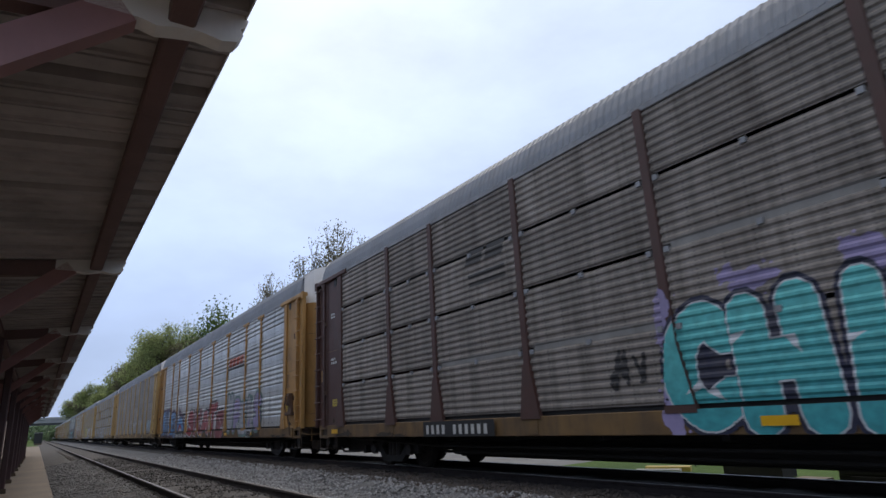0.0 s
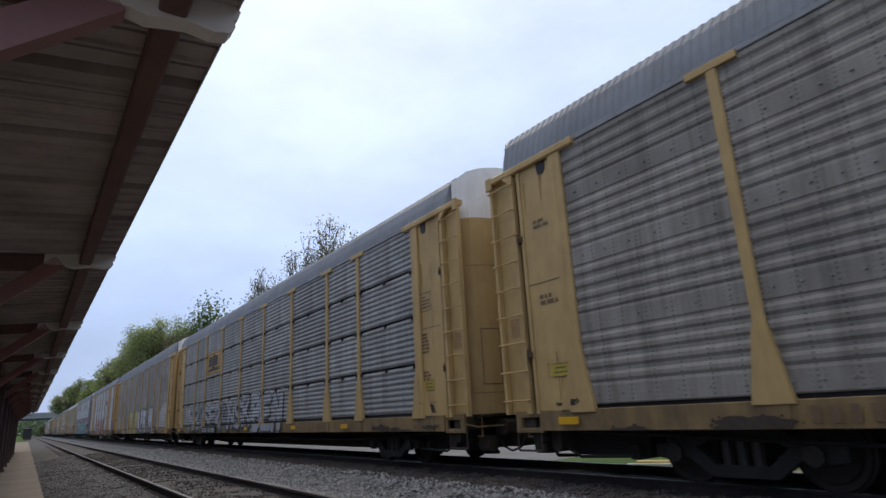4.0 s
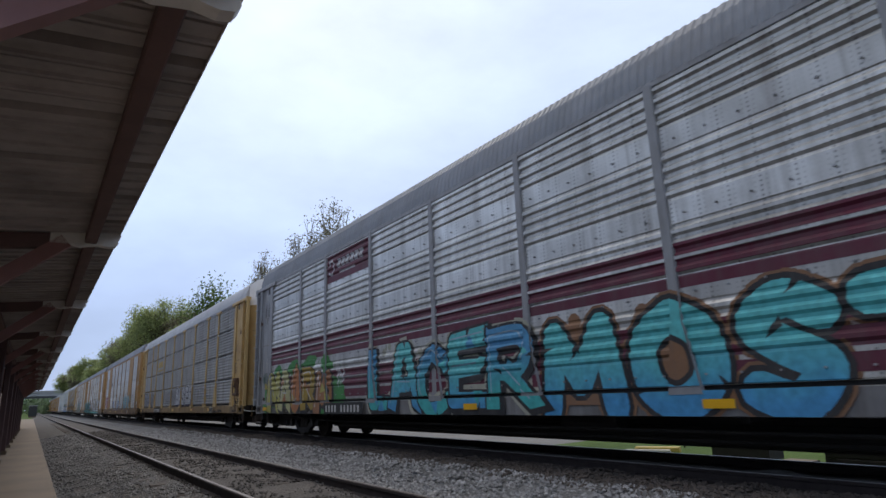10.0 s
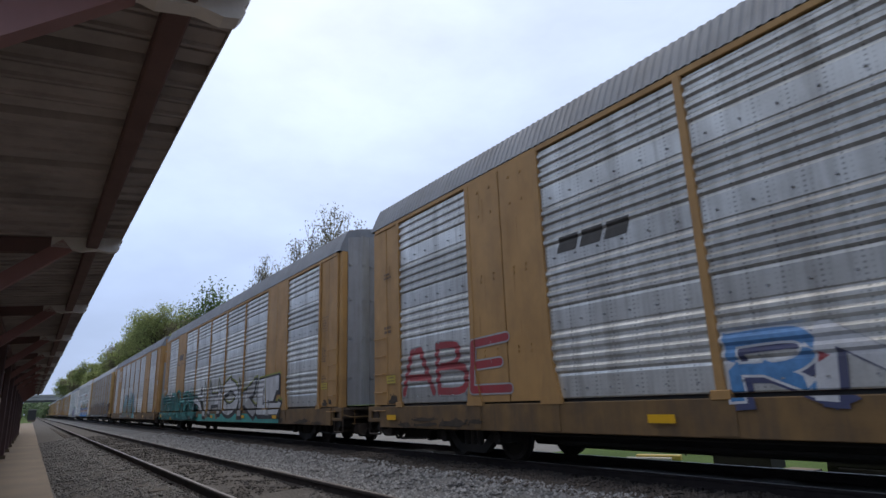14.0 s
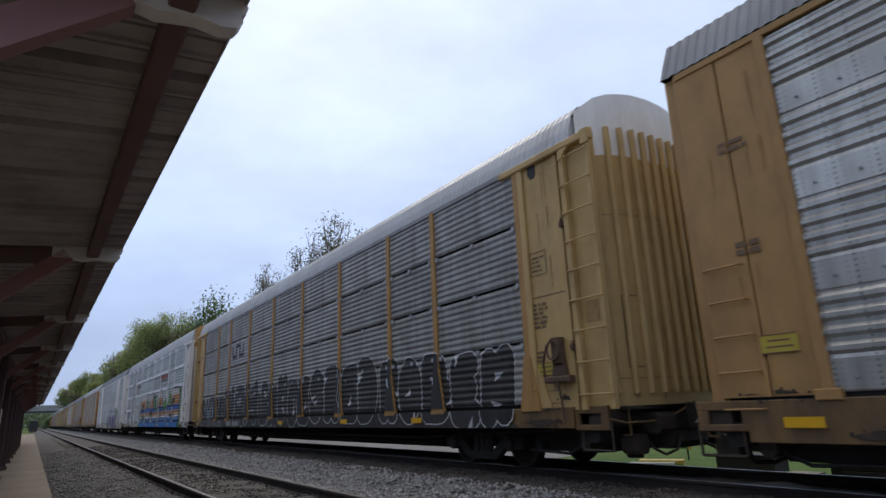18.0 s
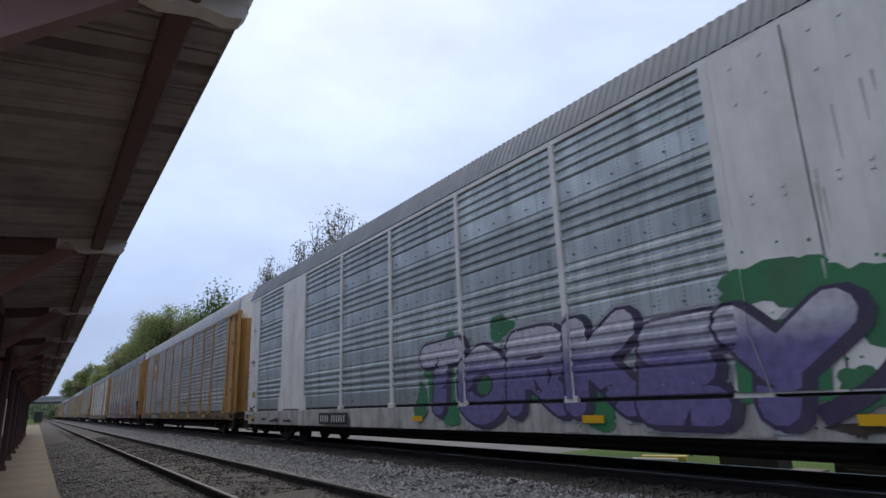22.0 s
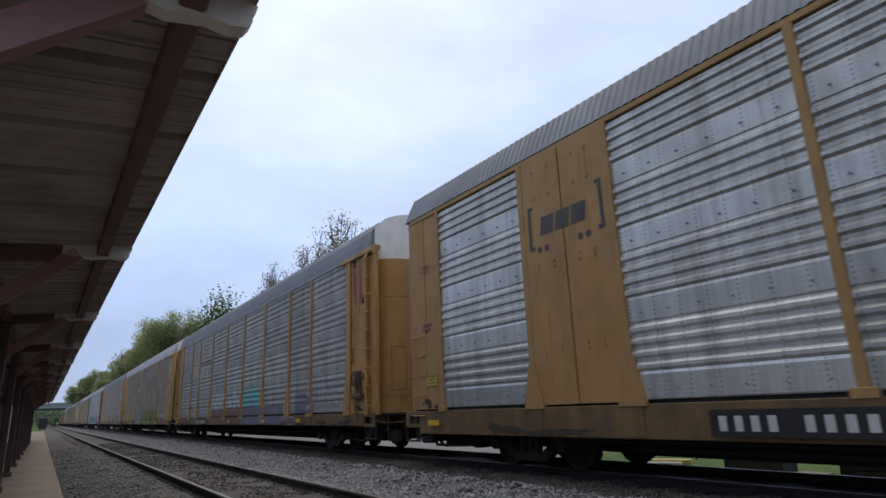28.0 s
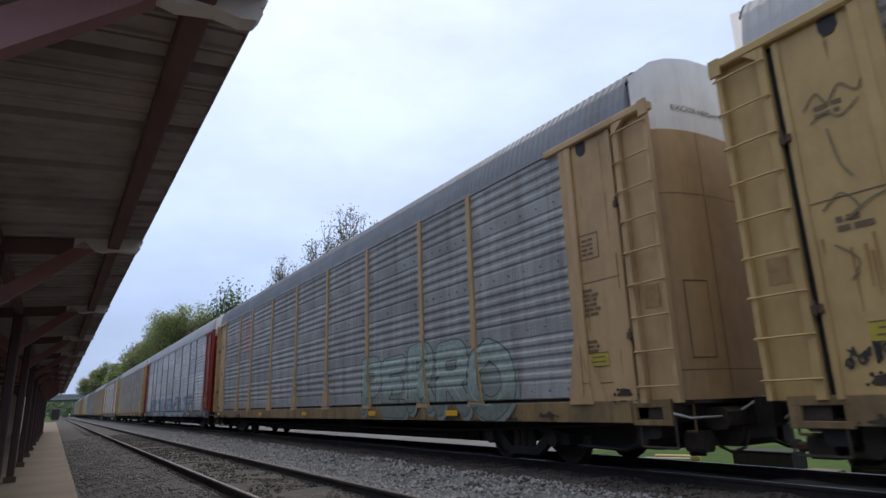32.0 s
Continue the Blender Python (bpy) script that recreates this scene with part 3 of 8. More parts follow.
def stroke(points, w):
    """A thick line with round ends, as convex polygons."""
    polys = []
    for (ay, az), (by, bz) in zip(points, points[1:]):
        dy, dz = by - ay, bz - az
        n = math.hypot(dy, dz) or 1
        oy, oz = -dz / n * w / 2, dy / n * w / 2
        polys.append([(ay + oy, az + oz), (ay - oy, az - oz), (by - oy, bz - oz), (by + oy, bz + oz)])
    for y, z in points:
        polys.append([(y + w / 2 * math.cos(a), z + w / 2 * math.sin(a)) for a in (k * math.pi / 4 for k in range(8))])
    return polys


def arc(cy, cz, ry, rz, a0, a1, n=7):
    return [(cy + ry * math.cos(radians(a0 + (a1 - a0) * k / n)), cz + rz * math.sin(radians(a0 + (a1 - a0) * k / n))) for k in range(n + 1)]


# letter skeletons in a unit box, u along the reading direction and v up: C for a curved stroke, L for a straight one
GLYPHS = {
    "A": (("L", [(0.04, 0.0), (0.34, 0.96), (0.62, 0.98), (0.97, 0.0)]), ("L", [(0.26, 0.36), (0.76, 0.34)])),
    "B": (("L", [(0.12, 0.0), (0.12, 0.98)]), ("C", [(0.12, 0.98), (0.72, 0.92), (0.68, 0.58), (0.2, 0.52)]), ("C", [(0.2, 0.52), (0.9, 0.46), (0.86, 0.04), (0.12, 0.02)])),
    "C": (("C", [(0.92, 0.80), (0.55, 1.0), (0.12, 0.72), (0.12, 0.26), (0.52, 0.0), (0.96, 0.16)]),),
    "D": (("L", [(0.12, 0.0), (0.12, 0.98)]), ("C", [(0.10, 0.98), (0.70, 0.92), (0.94, 0.50), (0.66, 0.06), (0.10, 0.02)])),
    "E": (("L", [(0.94, 0.97), (0.14, 0.93), (0.12, 0.03), (0.98, 0.02)]), ("L", [(0.14, 0.50), (0.78, 0.52)])),
    "F": (("L", [(0.98, 0.96), (0.16, 0.93), (0.12, 0.0)]), ("L", [(0.14, 0.50), (0.80, 0.52)])),
    "H": (("L", [(0.10, 0.0), (0.12, 0.96)]), ("L", [(0.90, 0.0), (0.86, 1.0)]), ("L", [(0.12, 0.48), (0.88, 0.50)])),
    "I": (("L", [(0.46, 0.0), (0.52, 0.98)]),),
    "K": (("L", [(0.12, 0.0), (0.12, 1.0)]), ("L", [(0.16, 0.44), (0.90, 1.0)]), ("L", [(0.38, 0.56), (0.98, 0.0)])),
    "L": (("L", [(0.14, 1.0), (0.12, 0.04), (0.98, 0.03)]),),
    "M": (("L", [(0.04, 0.0), (0.14, 0.96), (0.50, 0.32), (0.84, 1.0), (0.97, 0.0)]),),
    "N": (("L", [(0.08, 0.0), (0.12, 0.96), (0.84, 0.06), (0.92, 1.0)]),),
    "O": (("C", [(0.50, 1.0), (0.10, 0.72), (0.12, 0.22), (0.52, 0.0), (0.92, 0.26), (0.88, 0.76), (0.50, 1.0)]),),
    "P": (("L", [(0.14, 0.0), (0.14, 0.96)]), ("C", [(0.12, 0.97), (0.78, 0.98), (0.94, 0.70), (0.72, 0.42), (0.16, 0.42)])),
    "R": (("L", [(0.12, 0.0), (0.12, 0.96)]), ("C", [(0.12, 0.97), (0.76, 0.98), (0.88, 0.70), (0.66, 0.46), (0.18, 0.46)]), ("L", [(0.44, 0.46), (0.98, 0.0)])),
    "S": (("C", [(0.92, 0.84), (0.50, 1.0), (0.10, 0.78), (0.44, 0.54), (0.88, 0.32), (0.56, 0.0), (0.06, 0.12)]),),
    "T": (("L", [(0.0, 0.93), (1.0, 0.98)]), ("L", [(0.50, 0.95), (0.46, 0.0)])),
    "U": (("C", [(0.10, 1.0), (0.10, 0.34), (0.48, 0.0), (0.88, 0.30), (0.90, 1.0)]),),
    "W": (("L", [(0.03, 1.0), (0.22, 0.04), (0.50, 0.62), (0.74, 0.02), (0.98, 1.0)]),),
    "Y": (("L", [(0.06, 1.0), (0.48, 0.48), (0.94, 1.0)]), ("L", [(0.48, 0.48), (0.46, 0.0)])),
}


def curve(pts, n=4):
    """A smooth line through points."""
    ext = [pts[0]] + list(pts) + [pts[-1]]
    out = []
    for a, b, c, d in zip(ext, ext[1:], ext[2:], ext[3:]):
        for k in range(n):
            t = k / n
            out.append(tuple(0.5 * (2 * b[j] + (c[j] - a[j]) * t + (2 * a[j] - 5 * b[j] + 4 * c[j] - d[j]) * t * t + (3 * b[j] - a[j] - 3 * c[j] + d[j]) * t ** 3) for j in range(2)))
    return out + [pts[-1]]


def brush(points, w, grow=0.0, sharp=False):
    """A fat line that thins out: round ends, or cut ends with a spike on the last."""
    polys, n = [], len(points) - 1
    half = [(w * (1.12 - 0.30 * k / n if sharp else 1.0)) / 2 + grow for k in range(n + 1)]
    for k, ((ay, az), (by, bz)) in enumerate(zip(points, points[1:])):
        dy, dz = by - ay, bz - az
        m = math.hypot(dy, dz) or 1
        dy, dz = dy / m, dz / m
        a, b = half[k], half[k + 1]
        if sharp and k == 0:
            ay, az = ay - dy * (w * 0.32 + grow), az - dz * (w * 0.32 + grow)
        polys.append([(ay - dz * a, az + dy * a), (ay + dz * a, az - dy * a), (by + dz * b, bz - dy * b), (by - dz * b, bz + dy * b)])
        if sharp and k == n - 1:
            polys.append([(by - dz * b, bz + dy * b), (by + dz * b * 1.3, bz - dy * b * 1.3), (by + dy * (w * 0.75 + 1.6 * grow) + dz * b, bz + dz * (w * 0.75 + 1.6 * grow) - dy * b)])
    inner = range(1, n) if sharp else range(n + 1)
    for k in inner:
        y, z = points[k]
        polys.append([(y + half[k] * math.cos(a), z + half[k] * math.sin(a)) for a in (j * math.pi / 5 for j in range(10))])
    return polys


def disc(y, z, ry, rz, sides=12):
    return [(y + ry * math.cos(a), z + rz * math.sin(a)) for a in (j * 2 * math.pi / sides for j in range(sides))]


def letters(car, s, word, y_left, y_right, z0, z1, fills, outline, w=0.34, line=0.04, shadow=None, shine=None, cloud=None, well=None, halo=None, sharp=False, seed=1, lean=0.0, lap=1.08, rise=0.05, bumps=0.14, drop=(0.08, 0.06)):
    """Spray-painted letters side by side: cloud, deep shadow, halo, outline, fill and lights, each letter over the last."""
    rnd = random.Random(seed)
    fills = fills if isinstance(fills, tuple) else (fills,)
    weights = [(0.55 if c == "I" else 1.25 if c in "MW" else 1.0) * rnd.uniform(0.9, 1.12) for c in word]
    unit = (y_left - y_right) / sum(weights)
    heap = {}

    def lay(key, polys, up):
        a, b = heap.setdefault(key, ([], []))
        a.extend(polys)
        b.extend([up] * len(polys))
    y = y_left
    for n, (c, weight) in enumerate(zip(word, weights)):
        width = unit * weight
        wide, low, tall = width * lap, z0 + rnd.uniform(0.0, rise) * (z1 - z0), (z1 - z0) * rnd.uniform(1 - rise, 1.0)
        mid, tilt = y - width / 2, lean + rnd.uniform(-0.05, 0.05)
        ww = min(w, 0.52 * wide)

        def at(u, v):
            uu = (u - 0.5) * max(0.05, wide - ww) if c != "I" else (u - 0.5) * 0.3 * wide
            zz = low + ww / 2 + v * max(0.1, tall - ww)
            return (mid - uu - tilt * (zz - z0), zz)
        up = 0.0026 * n
        lines = [[at(*p) for p in (curve(pts) if kind == "C" else pts)] for kind, pts in GLYPHS[c]]
        if well:
            lay("well", [[at(0.12, 0.02), at(0.88, 0.02), at(0.9, 0.55), at(0.78, 0.98), at(0.22, 0.98), at(0.1, 0.55)]], up)
        for pts in lines:
            if cloud:
                lay("cloud", brush(pts, ww, 0.12), 0.0)
            if shadow:
                lay("shadow", brush([(a - drop[0], b - drop[1]) for a, b in pts], ww, line * 1.3, sharp), up + 0.0003)
            if halo:
                lay("halo", brush(pts, ww, line + 0.055, sharp), 0.0)
            lay("outline", brush(pts, ww, line, sharp), up + 0.0008)
            lay(fills[n % len(fills)], brush(pts, ww, 0.0, sharp), up + 0.0015)
            if shine:
                lay("shine", stroke([(a + 0.26 * ww, b + 0.2 * ww) for a, b in pts[:max(2, (len(pts) * 2) // 3)]], max(0.028, 0.09 * ww)), up + 0.0020)
        for _ in range(3 if sharp else 2):                # cuts from the edge and patches of a second tone
            pts = lines[rnd.randrange(len(lines))]
            k = rnd.randrange(len(pts) - 1)
            (ay, az), (by, bz) = pts[k], pts[k + 1]
            f, m, side = rnd.uniform(0.2, 0.8), math.hypot(by - ay, bz - az) or 1, rnd.choice((-1, 1))
            dy, dz = (by - ay) / m, (bz - az) / m
            py, pz, h = ay + (by - ay) * f, az + (bz - az) * f, ww / 2
            ny, nz = -dz * side, dy * side
            lay("outline", [[(py + ny * (h + line), pz + nz * (h + line)), (py + ny * (h + line) + dy * 0.30 * ww, pz + nz * (h + line) + dz * 0.30 * ww), (py + ny * h * 0.1 + dy * 0.35 * ww, pz + nz * h * 0.1 + dz * 0.35 * ww)]], up + 0.0018)
            if len(fills) > 1:
                q = 0.42 * ww
                lay(fills[(n + 1) % len(fills)], [[(py - dy * q - ny * h, pz - dz * q - nz * h), (py + dy * q - ny * h, pz + dz * q - nz * h), (py + dy * q * 0.3 + ny * h * 0.5, pz + dz * q * 0.3 + nz * h * 0.5)]], up + 0.0017)
        if cloud:
            for _ in range(3):
                p, r = at(rnd.uniform(0, 1), rnd.uniform(1.0, 1.12)), rnd.uniform(0.6, 1.3) * bumps
                lay("cloud", [disc(p[0], p[1], r, r * 1.25, 10)], 0.0)
        y -= width
    special = {"well": well, "shadow": shadow, "outline": outline, "shine": shine, "cloud": cloud, "halo": halo}
    for key, (polys, ups) in heap.items():
        mat = special[key] if isinstance(key, str) else key
        layer = 1 if key in ("cloud", "halo") else 2
        if key == "halo" and cloud:
            ups = [0.0016] * len(ups)
        decal("graffiti", polys, mat, car, s, layer, {"outline": "spray-painted outlines", "cloud": "cloudy spray-paint background", "shine": "thin painted lights"}.get(key if isinstance(key, str) else "", "spray-painted letters"), ups)


def splash(car, s, mat, spots, layer=1, name="graffiti", label="spray-paint splashes"):
    """Spray clouds: each spot is (y, z, half width, half height)."""
    rnd = random.Random(len(spots) + 7)
    polys = []
    for y, z, a, b in spots:
        polys.append(disc(y, z, a * 0.62, b * 0.62, 9))
        for _ in range(6):
            t, k = rnd.uniform(0, 2 * math.pi), rnd.uniform(0.25, 0.5)
            polys.append(disc(y + a * 0.55 * math.cos(t), z + b * 0.55 * math.sin(t), a * k, b * k * rnd.uniform(0.7, 1.2), 8))
        for _ in range(7):
            t, k = rnd.uniform(0, 2 * math.pi), rnd.uniform(0.012, 0.03)
            polys.append(disc(y + a * 1.05 * math.cos(t), z + b * 1.05 * math.sin(t), k, k, 6))
    decal(name, polys, mat, car, s, layer, label)


def flow_piece(parent, spec, y_left, y_right, z0, z1, fill, ink, seed, count, w=0.17):
    """A wild piece of many flowing bands, each edged in black and folded over the last."""
    rnd = random.Random(seed)
    heap = {0: ([], []), 1: ([], [])}
    for k in range(count):
        c = y_left - (y_left - y_right) * ((k * 0.618 + 0.1) % 1.0)
        width, top = rnd.uniform(0.5, 1.5), rnd.uniform(0.55, 1.0)
        lean = rnd.uniform(-0.2, 0.9)
        kind = rnd.random()
        if kind < 0.35:
            line = [(0.5 * width, 0.0)] + arc(0.0, top - 0.22, 0.5 * width, 0.22, 0, 180, 7) + [(-0.5 * width - lean * 0.6, rnd.uniform(0.0, 0.3))]
        elif kind < 0.9:
            line = [(0.3 * width, top), (0.05 * width, 0.6 * top), (-0.2 * width, 0.3 * top), (-0.8 * width - lean * 0.5, 0.02)]
        else:
            line = arc(0.0, 0.45, 0.4 * width, 0.32, 60, 330, 9)
        line = [(c + y, z0 + w * 0.5 + (z1 - z0 - w) * z) for y, z in line]
        line = [(max(y_right + 0.1, min(y_left - 0.1, y)), z) for y, z in line]
        ww = w * rnd.uniform(0.6, 1.5)
        for j, (extra, up) in enumerate(((0.06, 0.0), (0.0, 0.0012))):
            q = stroke(line, ww + extra)
            heap[j][0].extend(q)
            heap[j][1].extend([0.0022 * k + up] * len(q))
    for j, mat in ((0, ink), (1, fill)):
        decal("graffiti", heap[j][0], mat, parent, spec, 2, "black edges of the flowing bands" if j == 0 else "flowing spray-painted bands", heap[j][1])


def scrawl(parent, spec, y_left, y_right, z0, z1, mat, seed=1, w=0.04, count=5):
    """A quick tag in thin lines."""
    rnd = random.Random(seed)
    width, polys = (y_left - y_right) / count, []
    for k in range(count):
        u, v = rnd.uniform(0.0, 0.4), rnd.uniform(0.0, 1.0)
        line = [(u, v)]
        for j in range(rnd.choice((3, 4, 5))):
            u, v = rnd.uniform(-0.1, 1.0), (rnd.uniform(0.6, 1.05) if v < 0.5 else rnd.uniform(-0.05, 0.4))
            line.append((u, v))
        if rnd.random() < 0.5:
            line += arc(u, v * 0.8, 0.3, 0.25, rnd.uniform(0, 360), rnd.uniform(360, 700), 8)
        polys += stroke([(y_left - width * (k + a) - 0.2 * b * width, z0 + (z1 - z0) * b) for a, b in line], w * 0.7)
    decal("graffiti_tag", polys, mat, parent, spec, 5, "thin spray-painted tag")


def bars(y_left, z_top, rows, step, height, rnd, longest):
    """Small stencilled lines that cannot be read."""
    out = []
    for k in range(rows):
        z = z_top - k * step
        y = y_left
        end = y_left - longest * rnd.uniform(0.6, 1.0)
        while y - 0.05 > end:
            n = rnd.uniform(0.05, 0.2)
            out.append(rect(y, max(end, y - n), z - height, z))
            y -= n + 0.035
    return out


def truck(parent, y):
    t = part("truck", lambda: Shape().bevelled(-1.0, 1.0, -0.19, 0.19, 0.36, 0.66, 0.03).box(-0.35, 0.35, -0.16, 0.16, 0.64, 0.80), GRIME, parent, "grimy cast-steel bogie", "bolster", pose(0, y, 0))
    side = [(-1.22, 0.36), (-1.22, 0.52), (-0.72, 0.60), (-0.40, 0.76), (0.40, 0.76), (0.72, 0.60), (1.22, 0.52), (1.22, 0.36), (1.05, 0.33), (0.72, 0.36), (0.42, 0.14), (-0.42, 0.14), (-0.72, 0.36), (-1.05, 0.33)]
    window = [(-0.30, 0.32), (0.30, 0.32), (0.30, 0.62), (-0.30, 0.62)]

    def frame_side(x0, x1):
        def build():
            s = Shape()
            s.prism([side[0], side[1], side[2], (-0.60, 0.50), (-0.72, 0.36), side[13]], "x", x0, x1)
            s.prism([side[7], side[8], side[9], (0.60, 0.50), side[5], side[6]], "x", x0, x1)
            s.prism([side[2], side[3], side[4], side[5], (0.60, 0.50), (0.34, 0.62), (-0.34, 0.62), (-0.60, 0.50)], "x", x0, x1)
            s.prism([side[10], side[11], (-0.34, 0.28), (0.34, 0.28)][::-1], "x", x0, x1)
            s.prism([side[9], side[10], (0.34, 0.28), (0.60, 0.50)], "x", x0, x1)
            s.prism([side[12], (-0.60, 0.50), (-0.34, 0.28), side[11]], "x", x0, x1)
            return s
        return build
    part("side_frame", frame_side(-1.12, -0.99), GRIME, t, "", "side_frame_near")
    part("side_frame", frame_side(0.99, 1.12), GRIME, t, "", "side_frame_far")
    for k in (-0.2, 0.0, 0.2):
        part("spring", lambda: Shape().rod((-1.06, 0, 0.28), (-1.06, 0, 0.60), 0.07, 8), WHEEL, t, "", "spring", pose(0, k, 0))
    wheels = []
    for k in (-AXLE, AXLE):
        def wheelset():
            s = Shape()
            s.rod((-1.15, 0, 0), (1.15, 0, 0), 0.075, 8)
            for sg in (-1, 1):
                rings = [(0.68, 0.10), (0.68, 0.36), (0.665, 0.445), (0.70, 0.445), (0.715, WHEEL_R), (0.80, WHEEL_R - 0.005), (0.80, 0.35), (0.765, 0.31), (0.76, 0.15), (0.81, 0.11), (0.81, 0.075)]
                rows = [[(sg * x, r * math.cos(a), r * math.sin(a)) for a in (2 * math.pi * j / 24 for j in range(24))] for x, r in rings]
                s.grid(rows, closed=True)
                s.rod((sg * 1.08, 0, 0), (sg * 1.20, 0, 0), 0.12, 8)
                for j in range(3):
                    a = 2 * math.pi * j / 3
                    s.box(sg * 1.2 - 0.012, sg * 1.2 + 0.012, 0.07 * math.cos(a) - 0.02, 0.07 * math.cos(a) + 0.02, 0.07 * math.sin(a) - 0.02, 0.07 * math.sin(a) + 0.02)
            return s
        wheels.append(part("wheelset", wheelset, WHEEL, t, "steel wheels on their axle", "wheelset", pose(0, k, WHEEL_R)))
    return wheels


def underframe(car, spec, sill_mat):
    low = 0.73 if spec["kind"] == "T" else 0.58
    part("deck", lambda: Shape().box(-1.44, 1.44, -13.3, 13.3, 1.0, 1.08), GRIME, car, "", "deck")
    part("centre_sill", lambda: Shape().bevelled(-0.36, 0.36, -13.4, 13.4, 0.55, 1.0).box(-0.3, 0.3, -8.3, 8.3, 0.24, 0.56), GRIME, car, "", "centre_sill")
    for k in range(8):
        part("crossbearer", lambda: Shape().box(-1.45, 1.45, -0.05, 0.05, 0.66, 1.0), GRIME, car, "", "crossbearer", pose(0, -7.0 + 2 * k, 0))
    face = spec.get("sill_face", 1.585)

    def sill(sg):
        def build():
            s = Shape()
            a, b = sorted((sg * (face - 0.06), sg * face))
            s.bevelled(a, b, -13.05, 13.05, low, ZB - 0.055, 0.01)
            for k in POSTS[1:-1]:
                a, b = sorted((sg * face, sg * (face + 0.012)))
                s.box(a, b, k - 0.16, k + 0.16, low + 0.03, ZB - 0.01)
            return s
        return build
    part("side_sill", sill(-1), sill_mat, car, "", "sill_near_%s" % spec["kind"])
    part("side_sill", sill(1), sill_mat, car, "", "sill_far_%s" % spec["kind"])
    # Solid black strip paints the shade inside the slot.
    part("sill_gap", lambda: Shape().box(-1.50, -1.45, -13.0, 13.0, ZB - 0.09, ZB + 0.01), BLACK, car, "black strip for the shade in the slot between screens and sill", "sill_gap")
    for j, (xa, xb, za, zb) in enumerate(((-0.95, -0.90, 0.36, 0.42), (-0.62, -0.56, 0.30, 0.46), (0.5, 0.6, 0.26, 0.5))):
        part("brake_rigging", lambda: Shape().bevelled(xa, xb, -8.0, 8.0, za, zb, 0.01), GRIME, car, "", "rigging%d" % j)
    part("brake_reservoir", lambda: Shape().rod((-0.75, -2.6, 0.62), (-0.75, -1.4, 0.62), 0.17, 10), GRIME, car, "", "reservoir")
    part("brake_pipe", lambda: Shape().tube([(-1.2, -12.5, 0.7), (-1.2, -8.0, 0.52), (-1.15, 8.0, 0.52), (-1.2, 12.5, 0.7)], 0.025), GRIME, car, "", "brake_pipe")
    for sg in (-1, 1):
        e = pose(0, 0, 0) if sg < 0 else pose(0, 0, 0, 0, 0, 180)

        near_x = -1.52 if sg < 0 else 1.52

        def coupler():
            s = Shape()
            s.bevelled(-0.11, 0.11, -14.12, -13.3, 0.76, 0.98, 0.03)
            s.prism([(-0.2, -14.05), (0.2, -14.02), (0.17, -14.30), (0.02, -14.22), (-0.06, -14.34), (-0.2, -14.3)], "z", 0.68, 1.04)
            return s
        part("coupler", coupler, GRIME, car, "rusty knuckle coupler", "coupler", e)
        part("end_sill", lambda: Shape().bevelled(-1.5, 1.5, -13.66, -13.28, 0.74, 1.04, 0.05).box(-1.3, 1.3, -13.9, -13.6, 0.98, 1.03), RUSTGRIME, car, "", "end_sill", e)
        def sill_end(q=near_x):
            a, b = sorted((q * 0.985, q * 1.025))
            s = Shape().bevelled(a, b, -13.70, -13.055, 0.94, 1.05, 0.01).bevelled(a, b, -13.70, -13.055, 0.70, 0.78, 0.01)
            return s.bevelled(a, b, -13.70, -13.56, 0.775, 0.945, 0.008).bevelled(a, b, -13.13, -13.055, 0.775, 0.945, 0.008)
        part("sill_end", sill_end, sill_mat, car, "slotted end of the side sill", "sill_end%d" % sg, e)
        part("draft_gear", lambda: Shape().bevelled(-0.42, 0.42, -13.95, -13.25, 0.38, 0.80, 0.10).bevelled(-1.35, 1.35, -13.1, -12.9, 0.40, 0.75, 0.06), RUSTGRIME, car, "", "draft_gear", e)
        part("brake_gear", lambda: Shape().box(-0.95, 0.95, -13.0, -11.5, 0.33, 0.78).box(-1.1, 1.1, -11.75, -11.6, 0.30, 0.5), GRIME, car, "", "brake_gear", e)
        part("corner_bracket", lambda q=near_x: Shape().bevelled(*sorted((q * 0.96, q * 0.72)), -13.42, -13.16, 0.52, 0.80, 0.05), GRIME, car, "", "corner_bracket%d" % sg, e)
        part("hanger", lambda q=near_x: Shape().tube([(q * 0.6, -13.5, 0.6), (q * 0.6, -13.45, 0.3), (q * 0.35, -13.4, 0.27), (q * 0.3, -13.0, 0.45)], 0.03), GRIME, car, "", "hanger%d" % sg, e)
        part("brake_rod", lambda q=near_x: Shape().tube([(q * 0.8, -13.2, 0.6), (q * 0.82, -12.6, 0.33), (q * 0.8, -11.6, 0.36)], 0.025), GRIME, car, "", "brake_rod%d" % sg, e)
        part("air_hose", lambda: Shape().tube([(0.35, -13.6, 0.80), (0.34, -13.8, 0.62), (0.28, -14.0, 0.42), (0.22, -14.2, 0.36), (0.18, -14.3, 0.40)], 0.03), RUBBER, car, "black rubber brake hose", "air_hose", e)
        part("glad_hand", lambda: Shape().bevelled(0.12, 0.24, -14.38, -14.26, 0.34, 0.46, 0.03), RUST, car, "rusty hose coupling", "glad_hand", e)
        part("chain", lambda q=near_x: Shape().tube([(q * 0.45, -13.62, 0.62), (q * 0.43, -13.72, 0.40), (q * 0.36, -13.84, 0.31), (q * 0.26, -13.95, 0.38), (q * 0.2, -14.0, 0.6)], 0.022), RUSTGRIME, car, "", "chain%d" % sg, e)
